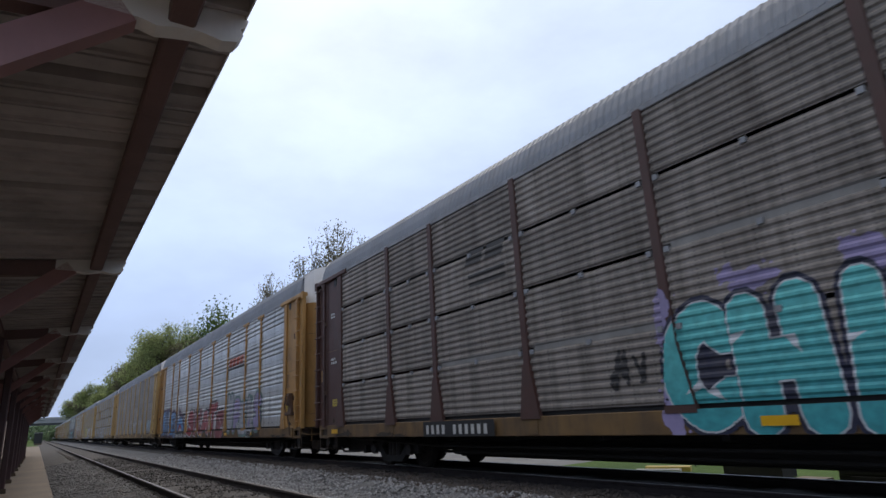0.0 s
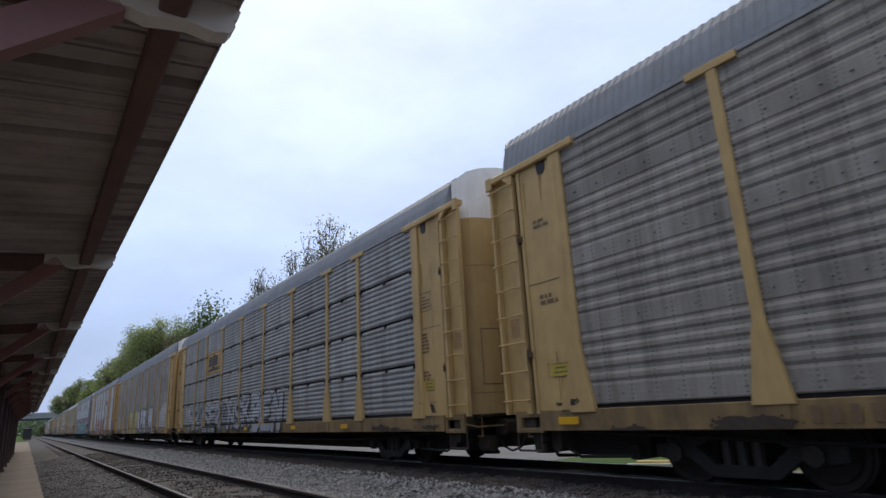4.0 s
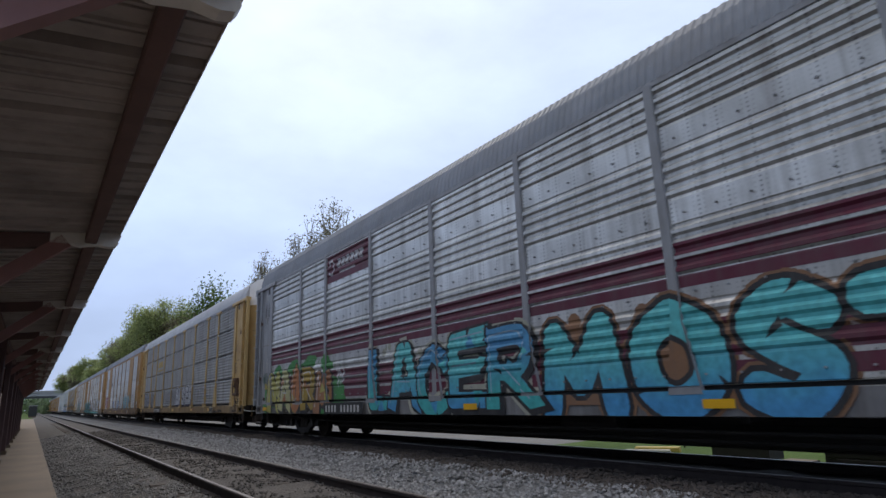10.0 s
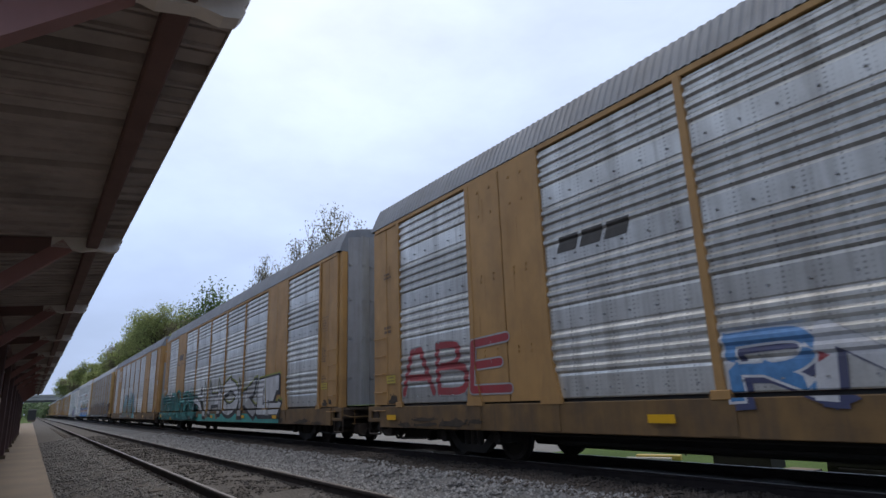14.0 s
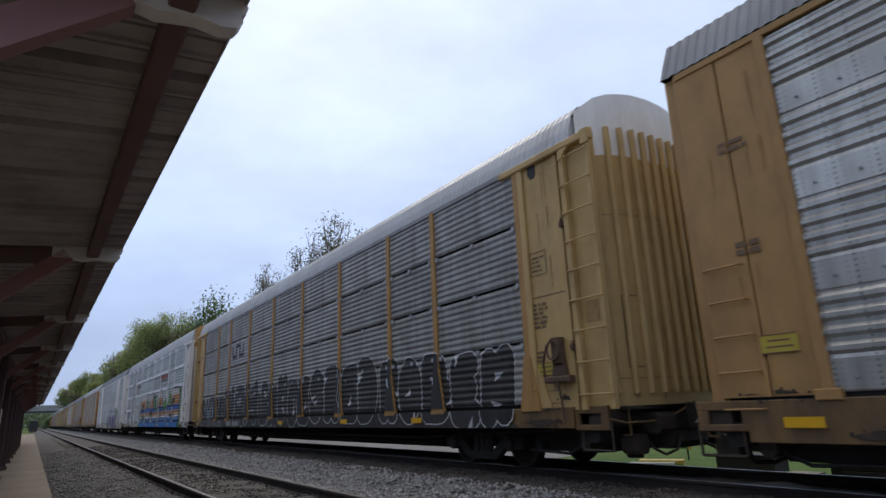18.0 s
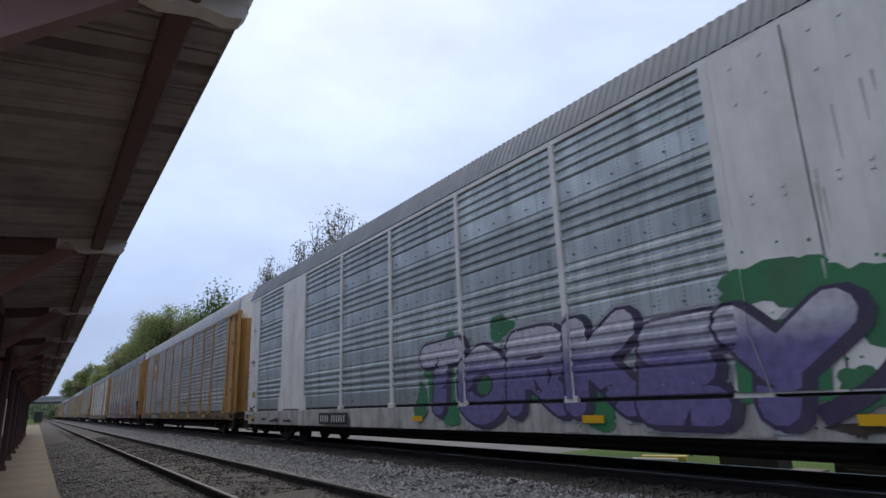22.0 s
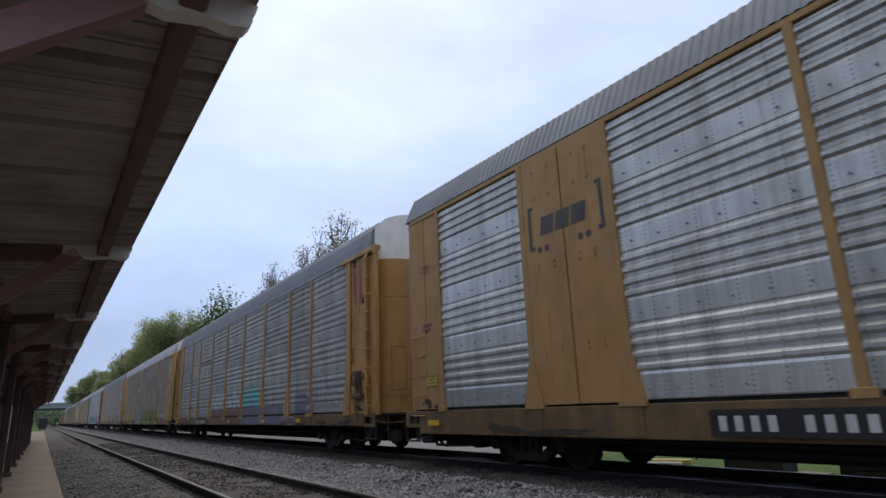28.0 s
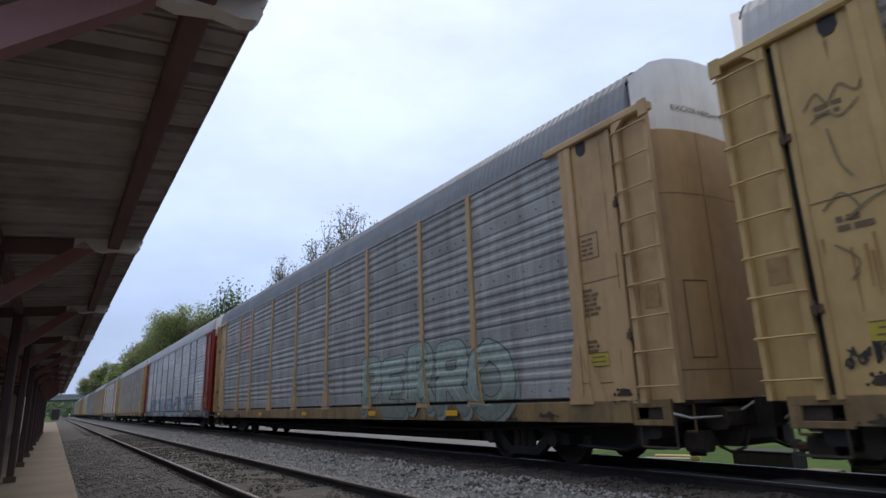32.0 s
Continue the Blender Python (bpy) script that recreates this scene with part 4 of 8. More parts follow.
        part("cushion_beam", lambda: Shape().bevelled(-0.75, 0.75, -13.98, -13.62, 0.62, 0.92, 0.06).bevelled(-1.1, -0.85, -13.80, -13.5, 0.34, 0.62, 0.05).bevelled(0.85, 1.1, -13.80, -13.5, 0.34, 0.62, 0.05), RUSTGRIME, car, "", "cushion_beam", e)
        part("grab_handle", lambda q=near_x: Shape().tube([(q * 0.8, -13.66, 0.98), (q * 0.8, -13.8, 0.98), (q * 0.8, -13.8, 0.62), (q * 0.8, -13.66, 0.62)], 0.017), sill_mat, car, "", "grab_handle%d" % sg, e)
        part("corner_step", lambda q=near_x: Shape().tube([(q, -13.72, 0.80), (q, -13.72, 0.42), (q, -13.15, 0.42), (q, -13.15, 0.80)], 0.019), RUSTGRIME, car, "", "corner_step%d" % sg, e)
        part("uncoupling_lever", lambda q=near_x: Shape().tube([(q, -13.7, 0.86), (q * 0.9, -13.85, 0.80), (q * 0.35, -13.9, 0.80), (q * 0.2, -14.0, 0.92), (0.0, -14.08, 1.05)], 0.016), STENCIL if spec.get("pale_lever") else sill_mat, car, "", "lever%d" % sg, e)


def ladder_end(car, spec, sg, mat, top_mat):
    """The end of a car with radial end doors: a smooth side sheet, a ladder, the bulging doors."""
    e = pose(0, 0, 0)
    m = -1 if sg < 0 else 1

    def mirror(s):
        if m > 0:
            s.v = [(x, -y, z) for x, y, z in s.v]
            s.f = [f[::-1] for f in s.f]
        return s
    for side, lab in ((-1, "near"), (1, "far")):
        def flip(s, side=side):
            if side > 0:
                s.v = [(-x, y, z) for x, y, z in s.v]
                s.f = [f[::-1] for f in s.f]
            return mirror(s)
        tag = "%s%d" % (lab, sg)
        part("end_panel", lambda: flip(Shape().bevelled(-1.545, -1.49, -13.17, -12.18, 1.0, 5.22, 0.01)), mat, car, "", "end_panel" + tag)
        part("edge_strip", lambda: flip(Shape().bevelled(-1.568, -1.545, -13.17, -13.09, 1.0, 5.22, 0.006)), mat, car, "", "edge_strip" + tag)
        part("header_beam", lambda: flip(Shape().bevelled(-1.63, -1.44, -13.92, -11.72, 5.20, 5.33, 0.02)), mat, car, "", "header" + tag)
        part("ladder_stile", lambda: flip(Shape().bevelled(-1.61, -1.50, -13.36, -13.25, 1.0, 5.20, 0.012)), mat, car, "", "stile_in" + tag)
        part("ladder_stile", lambda: flip(Shape().bevelled(-1.61, -1.50, -13.90, -13.83, 1.0, 5.20, 0.012)), mat, car, "", "stile_out" + tag)
        part("ladder_back", lambda: flip(Shape().box(-1.50, -1.47, -13.84, -13.34, 1.0, 5.2)), mat, car, "", "ladder_back" + tag)
        if side < 0:
            # Black backing stands for the gap's shade.
            part("slot_shadow", lambda: flip(Shape().box(-1.485, -1.46, -13.27, -13.15, 1.05, 5.2)), BLACK, car, "black strip for the shade in the gap beside the ladder", "slot_shadow" + tag)
            # Notch drawn as a black piece, its shade put into colour.
            part("notch", lambda: flip(Shape().prism([(-12.44, 5.2), (-12.64, 5.2), (-12.64, 5.05), (-12.60, 4.97), (-12.50, 4.97), (-12.44, 5.05)], "x", -1.556, -1.54)), BLACK, car, "black piece for the shaded notch under the header", "notch" + tag)
            part("door_edge", lambda: flip(Shape().bevelled(-1.60, -1.545, -12.32, -12.18, 1.0, 5.22, 0.012).prism([(-12.18, 1.0), (-12.62, 1.0), (-12.32, 1.75), (-12.18, 1.75)], "x", -1.575, -1.545)), mat, car, "", "door_edge" + tag)
            for z in (1.9, 3.9):
                part("latch", lambda: flip(Shape().bevelled(-1.60, -1.53, -13.27, -13.13, 0.0, 0.10, 0.012).rod((-1.615, -13.20, -0.03), (-1.615, -13.20, 0.14), 0.016, 6)), RUST, car, "", "latch" + tag, pose(0, 0, z))
            part("header_bracket", lambda: flip(Shape().prism([(-13.32, 5.2), (-13.5, 5.2), (-13.32, 5.04)], "x", -1.62, -1.56)), mat, car, "", "header_bracket" + tag)
            part("header_end", lambda: flip(Shape().bevelled(-1.64, -1.60, -13.96, -13.80, 5.10, 5.34, 0.01)), mat, car, "", "header_end" + tag)
            part("placard", lambda: flip(Shape().box(-1.507, -1.50, -13.70, -13.45, 2.3, 2.62)), ROOF_PALE if mat in (WHITE, GREYP) else STENCILED, car, "faded painted notice between the rungs", "placard" + tag)
            for k in range(9):
                part("rung", lambda: flip(Shape().tube([(-1.62, -13.92, 0), (-1.645, -13.90, 0), (-1.645, -13.28, 0), (-1.61, -13.24, 0)], 0.014)), mat, car, "", "rung" + tag, pose(0, 0, 1.22 + 0.475 * k))
    out = roof_outline(spec["roof"])

    def roof_z(x):
        for (a, za), (b, zb) in zip(out, out[1:]):
            if a <= x <= b:
                return za + (zb - za) * (x - a) / (b - a)
        return 5.35

    def door(lo, hi):
        def build():
            s = Shape()
            rows = []
            for k in range(13):
                a = -1.0 + k / 6.0
                x = 1.42 * a
                y = -13.42 - 0.58 * math.sqrt(max(0.0, 1 - (abs(a) * 0.985) ** 2.6))
                top = min(hi, roof_z(x) + 0.05)
                rows.append([(x, y, lo), (x, y, (lo + top) / 2), (x, y, top)])
            s.grid(rows)
            s.poly([r[-1] for r in rows])
            s.v = [tuple(v) for v in s.v]
            return mirror(s)
        return build
    d = part("end_door", door(1.03, 5.02), mat, car, "curved end door", "end_door%d" % sg)
    part("door_top", door(5.02, 6.45), top_mat, d, "white painted head of the end door", "door_top%s%d" % (spec["roof"], sg))
    def gasket():
        s = Shape()
        pts = [(x, z) for x, z in out if abs(x) < 1.5]
        for (xa, za), (xb, zb) in zip(pts, pts[1:]):
            s.rod((xa * 0.985, -13.51, za - 0.01), (xb * 0.985, -13.51, zb - 0.01), 0.034, 6)
        return mirror(s)
    part("roof_seal", gasket, BLACK, car, "black rubber seal between roof and end door", "seal%s%d" % (spec["roof"], sg))
    if spec.get("slot"):
        part("door_slot", lambda: mirror(Shape().box(-0.95, -0.45, -14.02, -13.9, 3.72, 3.84)), BLACK, d, "", "door_slot%d" % sg)
    if spec.get("pleated"):
        for k in range(11):
            a = -0.92 + k * 0.17
            part("door_rib", lambda a=a: mirror(Shape().bevelled(1.42 * a - 0.05, 1.42 * a + 0.05, -13.50 - 0.58 * math.sqrt(1 - (abs(a) * 0.985) ** 2.6), -13.40 - 0.58 * math.sqrt(1 - (abs(a) * 0.985) ** 2.6), 1.2, 5.5, 0.03)), mat, d, "", "door_rib%d_%d" % (k, sg))
    if spec.get("excess"):
        s = Shape()
        for q in text_polys("EXCESS HEIGHT CAR", 0.95, 5.34, 0.09, 1.35):
            pts = [(-y, -13.432 - 0.58 * math.sqrt(max(0.0, 1 - (abs(y / 1.42) * 0.985) ** 2.6)), z) for y, z in q]
            s.poly(pts if sg < 0 else pts[::-1])
        part("height_warning", mirror(s), DARKSTENCIL, d, "stencilled height warning")["kind"] = "stuff"
    def on_door(x0, x1, z0, z1, up):
        s = Shape()
        n = max(1, round((x1 - x0) / 0.12))
        f = lambda x: -13.42 - up - 0.58 * math.sqrt(max(0.0, 1 - (abs(x / 1.42) * 0.985) ** 2.6))
        xs = [x0 + (x1 - x0) * k / n for k in range(n + 1)]
        s.grid([[(x, f(x), z0), (x, f(x), z1)] for x in xs])
        return mirror(s)
    part("door_seam", lambda: on_door(-1.3, 1.3, 3.98, 3.992, 0.006), DARKSTENCIL, d, "", "door_seam_high%d" % sg)
    part("door_seam", lambda: on_door(-1.3, 1.3, 1.42, 1.432, 0.006), DARKSTENCIL, d, "", "door_seam_low%d" % sg)
    part("door_seam", lambda: on_door(-0.56, -0.545, 1.1, 5.0, 0.006), DARKSTENCIL, d, "", "door_seam_edge%d" % sg)
    part("pocket_edge", lambda: on_door(-1.12, -0.74, 2.66, 2.68, 0.006), DARKSTENCIL, d, "", "pocket_top%d" % sg)
    part("pocket_edge", lambda: on_door(-1.12, -0.74, 1.58, 1.6, 0.006), DARKSTENCIL, d, "", "pocket_foot%d" % sg)
    part("pocket_edge", lambda: on_door(-1.12, -1.105, 1.58, 2.68, 0.006), DARKSTENCIL, d, "", "pocket_near%d" % sg)
    part("pocket_edge", lambda: on_door(-0.755, -0.74, 1.58, 2.68, 0.006), DARKSTENCIL, d, "", "pocket_far%d" % sg)



def folding_end(car, spec, sg, mat, leaf_mat):
    """The end of a car with folding doors: a flush side sheet with a seam and grab irons, pleated leaves between."""
    m = -1 if sg < 0 else 1

    def mirror(s):
        if m > 0:
            s.v = [(x, -y, z) for x, y, z in s.v]
            s.f = [f[::-1] for f in s.f]
        return s
    for side, lab in ((-1, "near"), (1, "far")):
        def flip(s, side=side):
            if side > 0:
                s.v = [(-x, y, z) for x, y, z in s.v]
                s.f = [f[::-1] for f in s.f]
            return mirror(s)
        tag = "%s%d" % (lab, sg)
        part("end_panel", lambda: flip(Shape().bevelled(-1.548, -1.49, -12.72, -12.17, 1.08, 5.38, 0.012)), mat, car, "", "flush_panel" + tag)
        part("end_panel", lambda: flip(Shape().bevelled(-1.555, -1.49, -13.34, -12.735, 1.08, 5.40, 0.03)), mat, car, "", "outer_panel" + tag)
        part("corner_post", lambda: flip(Shape().bevelled(-1.50, -1.30, -13.52, -13.30, 1.05, 5.42, 0.04)), mat, car, "", "corner_post" + tag)
        if side < 0:
            for k in range(5):
                part("grab_iron", lambda: flip(Shape().tube([(-1.55, -13.30, 0), (-1.62, -13.28, 0), (-1.62, -12.82, 0), (-1.55, -12.80, 0)], 0.013)), mat, car, "", "grab" + tag, pose(0, 0, 0.95 + 0.42 * k))
    for side in (-1, 1):
        for k in range(4):
            def leaf(side=side, k=k):
                s = Shape()
                x0, x1 = 1.30 - 0.33 * k, 1.30 - 0.33 * (k + 1)
                y0, y1 = (-13.50, -13.70) if k % 2 == 0 else (-13.70, -13.54)
                q = [(x0, y0), (x1, y1), (x1, y1 + 0.04), (x0, y0 + 0.04)]
                s.prism([(side * x, y) for x, y in q], "z", 1.1, (4.3 if spec.get("leaf_head") else 5.86 + 0.05 * k))
                for z in (1.8, 2.9, 4.0, 5.0):
                    s.box(*sorted((side * (x0 - 0.02), side * (x0 - 0.10))), y0 + (y1 - y0) * 0.2 - 0.035, y0 + (y1 - y0) * 0.2 + 0.03, z, z + 0.06)
                return mirror(s)
            part("door_leaf", leaf, spec.get("leaf_odd", leaf_mat) if k % 2 else leaf_mat, car, "folding end door leaf", "leaf%d%d%d%s" % (side, k, sg, bool(spec.get("leaf_head"))))
            if spec.get("leaf_head"):
                def head(side=side, k=k):
                    x0, x1 = 1.30 - 0.33 * k, 1.30 - 0.33 * (k + 1)
                    y0, y1 = (-13.50, -13.70) if k % 2 == 0 else (-13.70, -13.54)
                    return mirror(Shape().prism([(side * x, y) for x, y in ((x0, y0 - 0.01), (x1, y1 - 0.01), (x1, y1 + 0.05), (x0, y0 + 0.05))], "z", 4.3, 5.86 + 0.05 * k))
                part("leaf_head", head, mat, car, "gold head of the folding leaf", "leaf_head%d%d%d" % (side, k, sg))


def flat_bands(me, span, mat, share):
    """The flat band at a banded sheet's foot gets a darker colour for its weaker reflection."""
    if len(me.materials) > 1:
        return
    me.materials.append(mat)
    for p in me.polygons:
        if p.center.z < span[0] + share * (span[1] - span[0]):
            p.material_index = 1


def autorack(spec):
    """One auto-carrier car with all its parts, at the origin."""
    T = spec["kind"] == "T"
    post, end, sill, screen, roof = spec["post"], spec.get("end", spec["post"]), spec.get("sill", {"gold_paint": GOLD_SILL, "brownish_gold_paint": GOLD_SILL, "tan_yellow_paint": TAN_SILL, "weathered_white_paint": WHITE_SILL, "grey_paint": GREY_SILL}.get(spec["post"].name, spec["post"])), spec["screen"], spec.get("roof_mat", ROOF)
    car = thing("autorack_car", spec["label"], "railway car", "cars of the freight train")
    spec["wheels"] = []
    for y in (-TRUCK_Y, TRUCK_Y):
        spec["wheels"] += truck(car, y)
    underframe(car, spec, sill)
    spec["roof"] = ("round" if spec["style"] == "ribbed" else "tall") if T else "angled"
    part("roof", roof_shape(spec["roof"], -13.50, 13.50), roof, car, "ribbed sheet-metal roof", "roof_" + spec["roof"])
    eave = 5.31 if T else 5.38
    part("eave_rail", lambda: Shape().bevelled(-1.575, -1.48, -13.3, 13.3, eave - 0.05, eave + 0.05, 0.01), GREYP if T else post, car, "", "eave%s" % spec["kind"])
    part("eave_rail", lambda: Shape().bevelled(1.48, 1.575, -13.3, 13.3, eave - 0.05, eave + 0.05, 0.01), GREYP if T else post, car, "", "eave_far%s" % spec["kind"])
    # far side as one ribbed screen
    def far_side():
        pts, _ = PROFILES[spec["style"]]
        s = Shape()
        s.grid([[(SKIN + d, y, z) for z, d in pts] for y in (-13.2, 13.2)])
        return s
    part("far_side_screen", far_side, screen, car, "", "far_" + spec["style"])
    for k, p in enumerate(POSTS):
        shape = post_kind(spec, k)
        part("post", post_shape(shape), post, car, "", "post_" + shape, pose(0, p, 0))
    half = 0.075 if T else 0.06
    for k in range(9):
        mid, width = (POSTS[k] + POSTS[k + 1]) / 2, round(POSTS[k] - POSTS[k + 1] - 2 * half, 3)
        if not T and k in (1, 7):
            def smooth():
                s = Shape()
                for a, b in ((-width / 2, -0.012), (0.012, width / 2)):
                    s.bevelled(-SKIN - 0.045, -SKIN + 0.01, a, b, 1.08, 5.34, 0.008)
                for z in (1.9, 2.0, 3.3, 3.4, 4.6, 5.1):
                    for y in (-0.62, -0.3, 0.28, 0.66):
                        s.box(-SKIN - 0.06, -SKIN - 0.04, y - 0.022, y + 0.022, z - 0.022, z + 0.022)
                return s
            part("smooth_panel", smooth, post, car, "plain painted panel with a seam and bolts", "smooth_panel", pose(0, mid, 0))
            continue
        for q in range(4):
            part("screen_panel", sheet_shape(spec["style"], q, width), spec.get("screens", {}).get((k, q), screen), car, "", "sheet%s%d_%.2f" % (spec["style"], q, width), pose(0, mid, 0))
            if spec["style"] in ("banded", "soft") and screen.name in BAND_SHEET:
                flat_bands(car.children[-1].data, PROFILES["banded"][1][q], BAND_SHEET[screen.name], FLAT[spec["style"]])
            if spec["style"] == "wide" and k not in (1, 7) and (1 if k >= 2 else 0) <= q < 3:
                part("raised_band", lambda width=width, q=q: Shape().bevelled(-SKIN - 0.075, -SKIN - 0.03, -width / 2 + 0.06, width / 2 - 0.06, ZB + 1.05 * (q + 1) - 0.21, ZB + 1.05 * (q + 1) - 0.03, 0.025), PALE_SHEET, car, "raised band with its sky reflection as a paler colour", "raised%d_%.2f" % (q, width), pose(0, mid, 0))
            def clips(width=width, q=q):
                s = Shape()
                z = PROFILES[spec["style"]][1][q][1] - 0.02
                for y in (-width / 2 + 0.07, 0.0, width / 2 - 0.07) if spec["style"] == "ribbed" else [(-0.5 + (j + 0.5) / 6) * width for j in range(6)]:
                    b = 0.04 if spec["style"] == "ribbed" else 0.011
                    zz = z if spec["style"] == "ribbed" else PROFILES[spec["style"]][1][q][0] + 0.14
                    s.box(-SKIN - 0.05, -SKIN, y - b, y + b, zz - b, zz + b)
                return s
            if q < 3 or spec["style"] != "ribbed":
                part("fastener", clips, spec.get("clip", GREYP if spec["style"] != "ribbed" else ROOF_PALE), car, "", "clips%s%d_%.2f" % (spec["style"], q, width), pose(0, mid, 0))["kind"] = "stuff"
    for sg in (-1, 1):
        if T:
            ladder_end(car, spec, sg, end, spec.get("top", DOORWHITE))
        else:
            folding_end(car, spec, sg, end, spec.get("leaf", WHITE))
    if spec.get("brake"):
        def brake():
            s = Shape()
            s.bevelled(-1.70, -1.55, -12.98, -12.78, 1.72, 2.12, 0.03)
            s.bevelled(-1.70, -1.56, -13.15, -12.6, 1.42, 1.52, 0.02)
            s.prism([(-13.02, 1.52), (-12.72, 1.52), (-12.82, 2.02), (-12.94, 2.02)], "x", -1.64, -1.555)
            pts = [(-1.73, -12.87 + 0.13 * math.cos(a), 1.92 + 0.15 * math.sin(a)) for a in (j * math.pi / 6 for j in range(13))]
            s.tube(pts, 0.018)
            s.tube([(-1.73, -12.87, 2.1), (-1.72, -12.72, 2.0), (-1.70, -12.6, 1.75), (-1.66, -12.58, 1.5)], 0.018)
            s.tube([(-1.70, -12.87, 1.5), (-1.66, -12.9, 1.2), (-1.62, -12.9, 0.8)], 0.02)
            return s
        part("hand_brake", brake, RUST, car, "rusty hand brake wheel and housing", "hand_brake")
    markings(car, spec)
    return car


def markings(car, spec):
    rnd = random.Random(spec.get("seed", 3))
    T = spec["kind"] == "T"
    s = spec
    # small stencils on the leading end's smooth sheet and on the trailing one
    ink = STENCIL if spec.get("end") in (BROWN,) else (GREYSTENCIL if spec.get("end", spec["post"]) in (WHITE, GREYP) else DARKSTENCIL)
    polys = bars(-12.32, 2.75, 6, 0.075, 0.045, rnd, 0.34) + bars(-12.32, 1.95, 3, 0.07, 0.04, rnd, 0.3)
    polys += [rect(-12.32, -12.72, 3.62, 3.635), rect(-12.32, -12.72, 3.22, 3.235), rect(-12.32, -12.335, 3.22, 3.63), rect(-12.705, -12.72, 3.22, 3.63)]
    polys += bars(-12.37, 3.55, 4, 0.075, 0.035, rnd, 0.3)
    polys += bars(12.85, 2.9, 2, 0.1, 0.065, rnd, 0.42) + bars(12.85, 4.2, 2, 0.09, 0.05, rnd, 0.4)
    decal("stencil", polys, ink, car, s, 2, "small stencilled lettering")
    for y in (-12.3, 12.75):
        decal("warning_plate", [rect(y, y - 0.42, 1.55, 1.76)], DULLYELLOW, car, s, 2, "yellow warning label")
        decal("stencil", [rect(y - 0.09, y - 0.33, 1.68, 1.70), rect(y - 0.06, y - 0.36, 1.61, 1.63), rect(y, y - 0.42, 1.55, 1.56), rect(y, y - 0.42, 1.75, 1.76)], DARKSTENCIL, car, s, 3)
    low = 0.78 if T else 0.70
    for y in spec.get("strips", (12.6, 5.4, 0.4, -4.6, -8.3)):
        if "mark" in spec and spec["mark"][1] + 0.8 > y > spec["mark"][1] - 2.8:
            continue
        decal("reflector", [rect(y, y - 0.42, low + 0.05, low + 0.16)], SAFETY, car, s, 18, "yellow reflective strip")
    if "mark" in spec:
        long, y, on_black = spec["mark"]
        h = 0.2
        low2 = 0.77 if T else 0.69
        if on_black:
            decal("stencil_board", [rect(y + 0.12, y - long - 0.12, low2 - 0.05, low2 + h + 0.06)], BLACK, car, s, 16, "black painted board behind white bars")
        decal("stencil", stencil_bars(y, low2, h, long), STENCIL, car, s, 17, "white stencilled bars")
    pale = spec.get("end", spec["post"]) in (WHITE, GREYP)
    stain = material("grey_run_stain", (0.54, 0.51, 0.48), (0.46, 0.43, 0.40), rough=0.7, scale=6) if pale else material("brown_run_stain", (0.35, 0.20, 0.068), (0.29, 0.16, 0.058), rough=0.7, scale=6)
    if spec.get("end", spec["post"]) not in (BROWN, REDP):
        polys = []
        spots = [(-12.25, -13.05), (12.25, 13.05)] if T else [(-12.25, -13.25), (12.25, 13.25), (-7.45, -9.1), (7.45, 9.1)]
        for a, b in spots:
            for _ in range(9):
                y, z = rnd.uniform(a, b), rnd.choice((5.1, 4.3, 3.4, 2.6, 1.9)) + rnd.uniform(-0.2, 0.1)
                w, h = rnd.uniform(0.008, 0.026), rnd.uniform(0.15, 0.75)
                polys.append([(y - w, z), (y + w, z), (y + w * 0.3, z - h), (y - w * 0.3, z - h)])
        decal("rust_run", polys, stain, car, s, 1, "rusty run-down stains")
    if T:
        decal("seam", [rect(-12.2, -13.08, 2.845, 2.86), rect(-12.2, -12.75, 1.30, 1.312), rect(-12.2, -12.212, 1.05, 5.15), rect(12.2, 13.08, 3.10, 3.115)], DARKSTENCIL, car, s, 1, "dark sheet seam")
    grime = material("thrown_up_grime", (0.060, 0.044, 0.032), (0.036, 0.028, 0.022), rough=0.9, scale=8)
    for e in (-1, 1):
        splash(car, s, grime, [(e * rnd.uniform(12.3, 13.0), rnd.uniform(1.06, 1.22), rnd.uniform(0.10, 0.24), rnd.uniform(0.04, 0.10)) for _ in range(3)], 1, "grime_splash", "dark thrown-up grime")
        splash(car, s, grime, [(e * rnd.uniform(8.2, 12.6), rnd.uniform(0.72, 0.84) if T else rnd.uniform(0.62, 0.76), rnd.uniform(0.2, 0.5), rnd.uniform(0.04, 0.09)) for _ in range(5)], 1, "grime_splash", "dark thrown-up grime")
    for f in spec.get("extra", ()):
        f(car, spec)

# ---------------------------------------------------------------- paint on the cars
def P(name, c, k=0.8):
    return material(name, c, tuple(v * k for v in c), rough=0.6, scale=1.6, streak=0.3, dirt=0.36, dirt_colour=(0.10, 0.092, 0.088), fine=0.08, bump_scale=55)


CREAM = material("rusty_cream_paint", (0.70, 0.64, 0.53), (0.60, 0.54, 0.44), rough=0.6, scale=1.4, dirt=0.5, dirt_colour=(0.26, 0.16, 0.09), streak=0.35)
INK = P("black_spray", (0.014, 0.014, 0.017))
CHALK = P("white_spray", (0.62, 0.63, 0.66))
NAVY = P("navy_spray", (0.018, 0.022, 0.055))
LILAC = P("lilac_spray", (0.34, 0.29, 0.50))
TEAL = fade_paint("teal_spray", (0.045, 0.33, 0.36), (0.13, 0.55, 0.54), 0.9, 2.3)
RED = P("red_spray", (0.34, 0.035, 0.045))
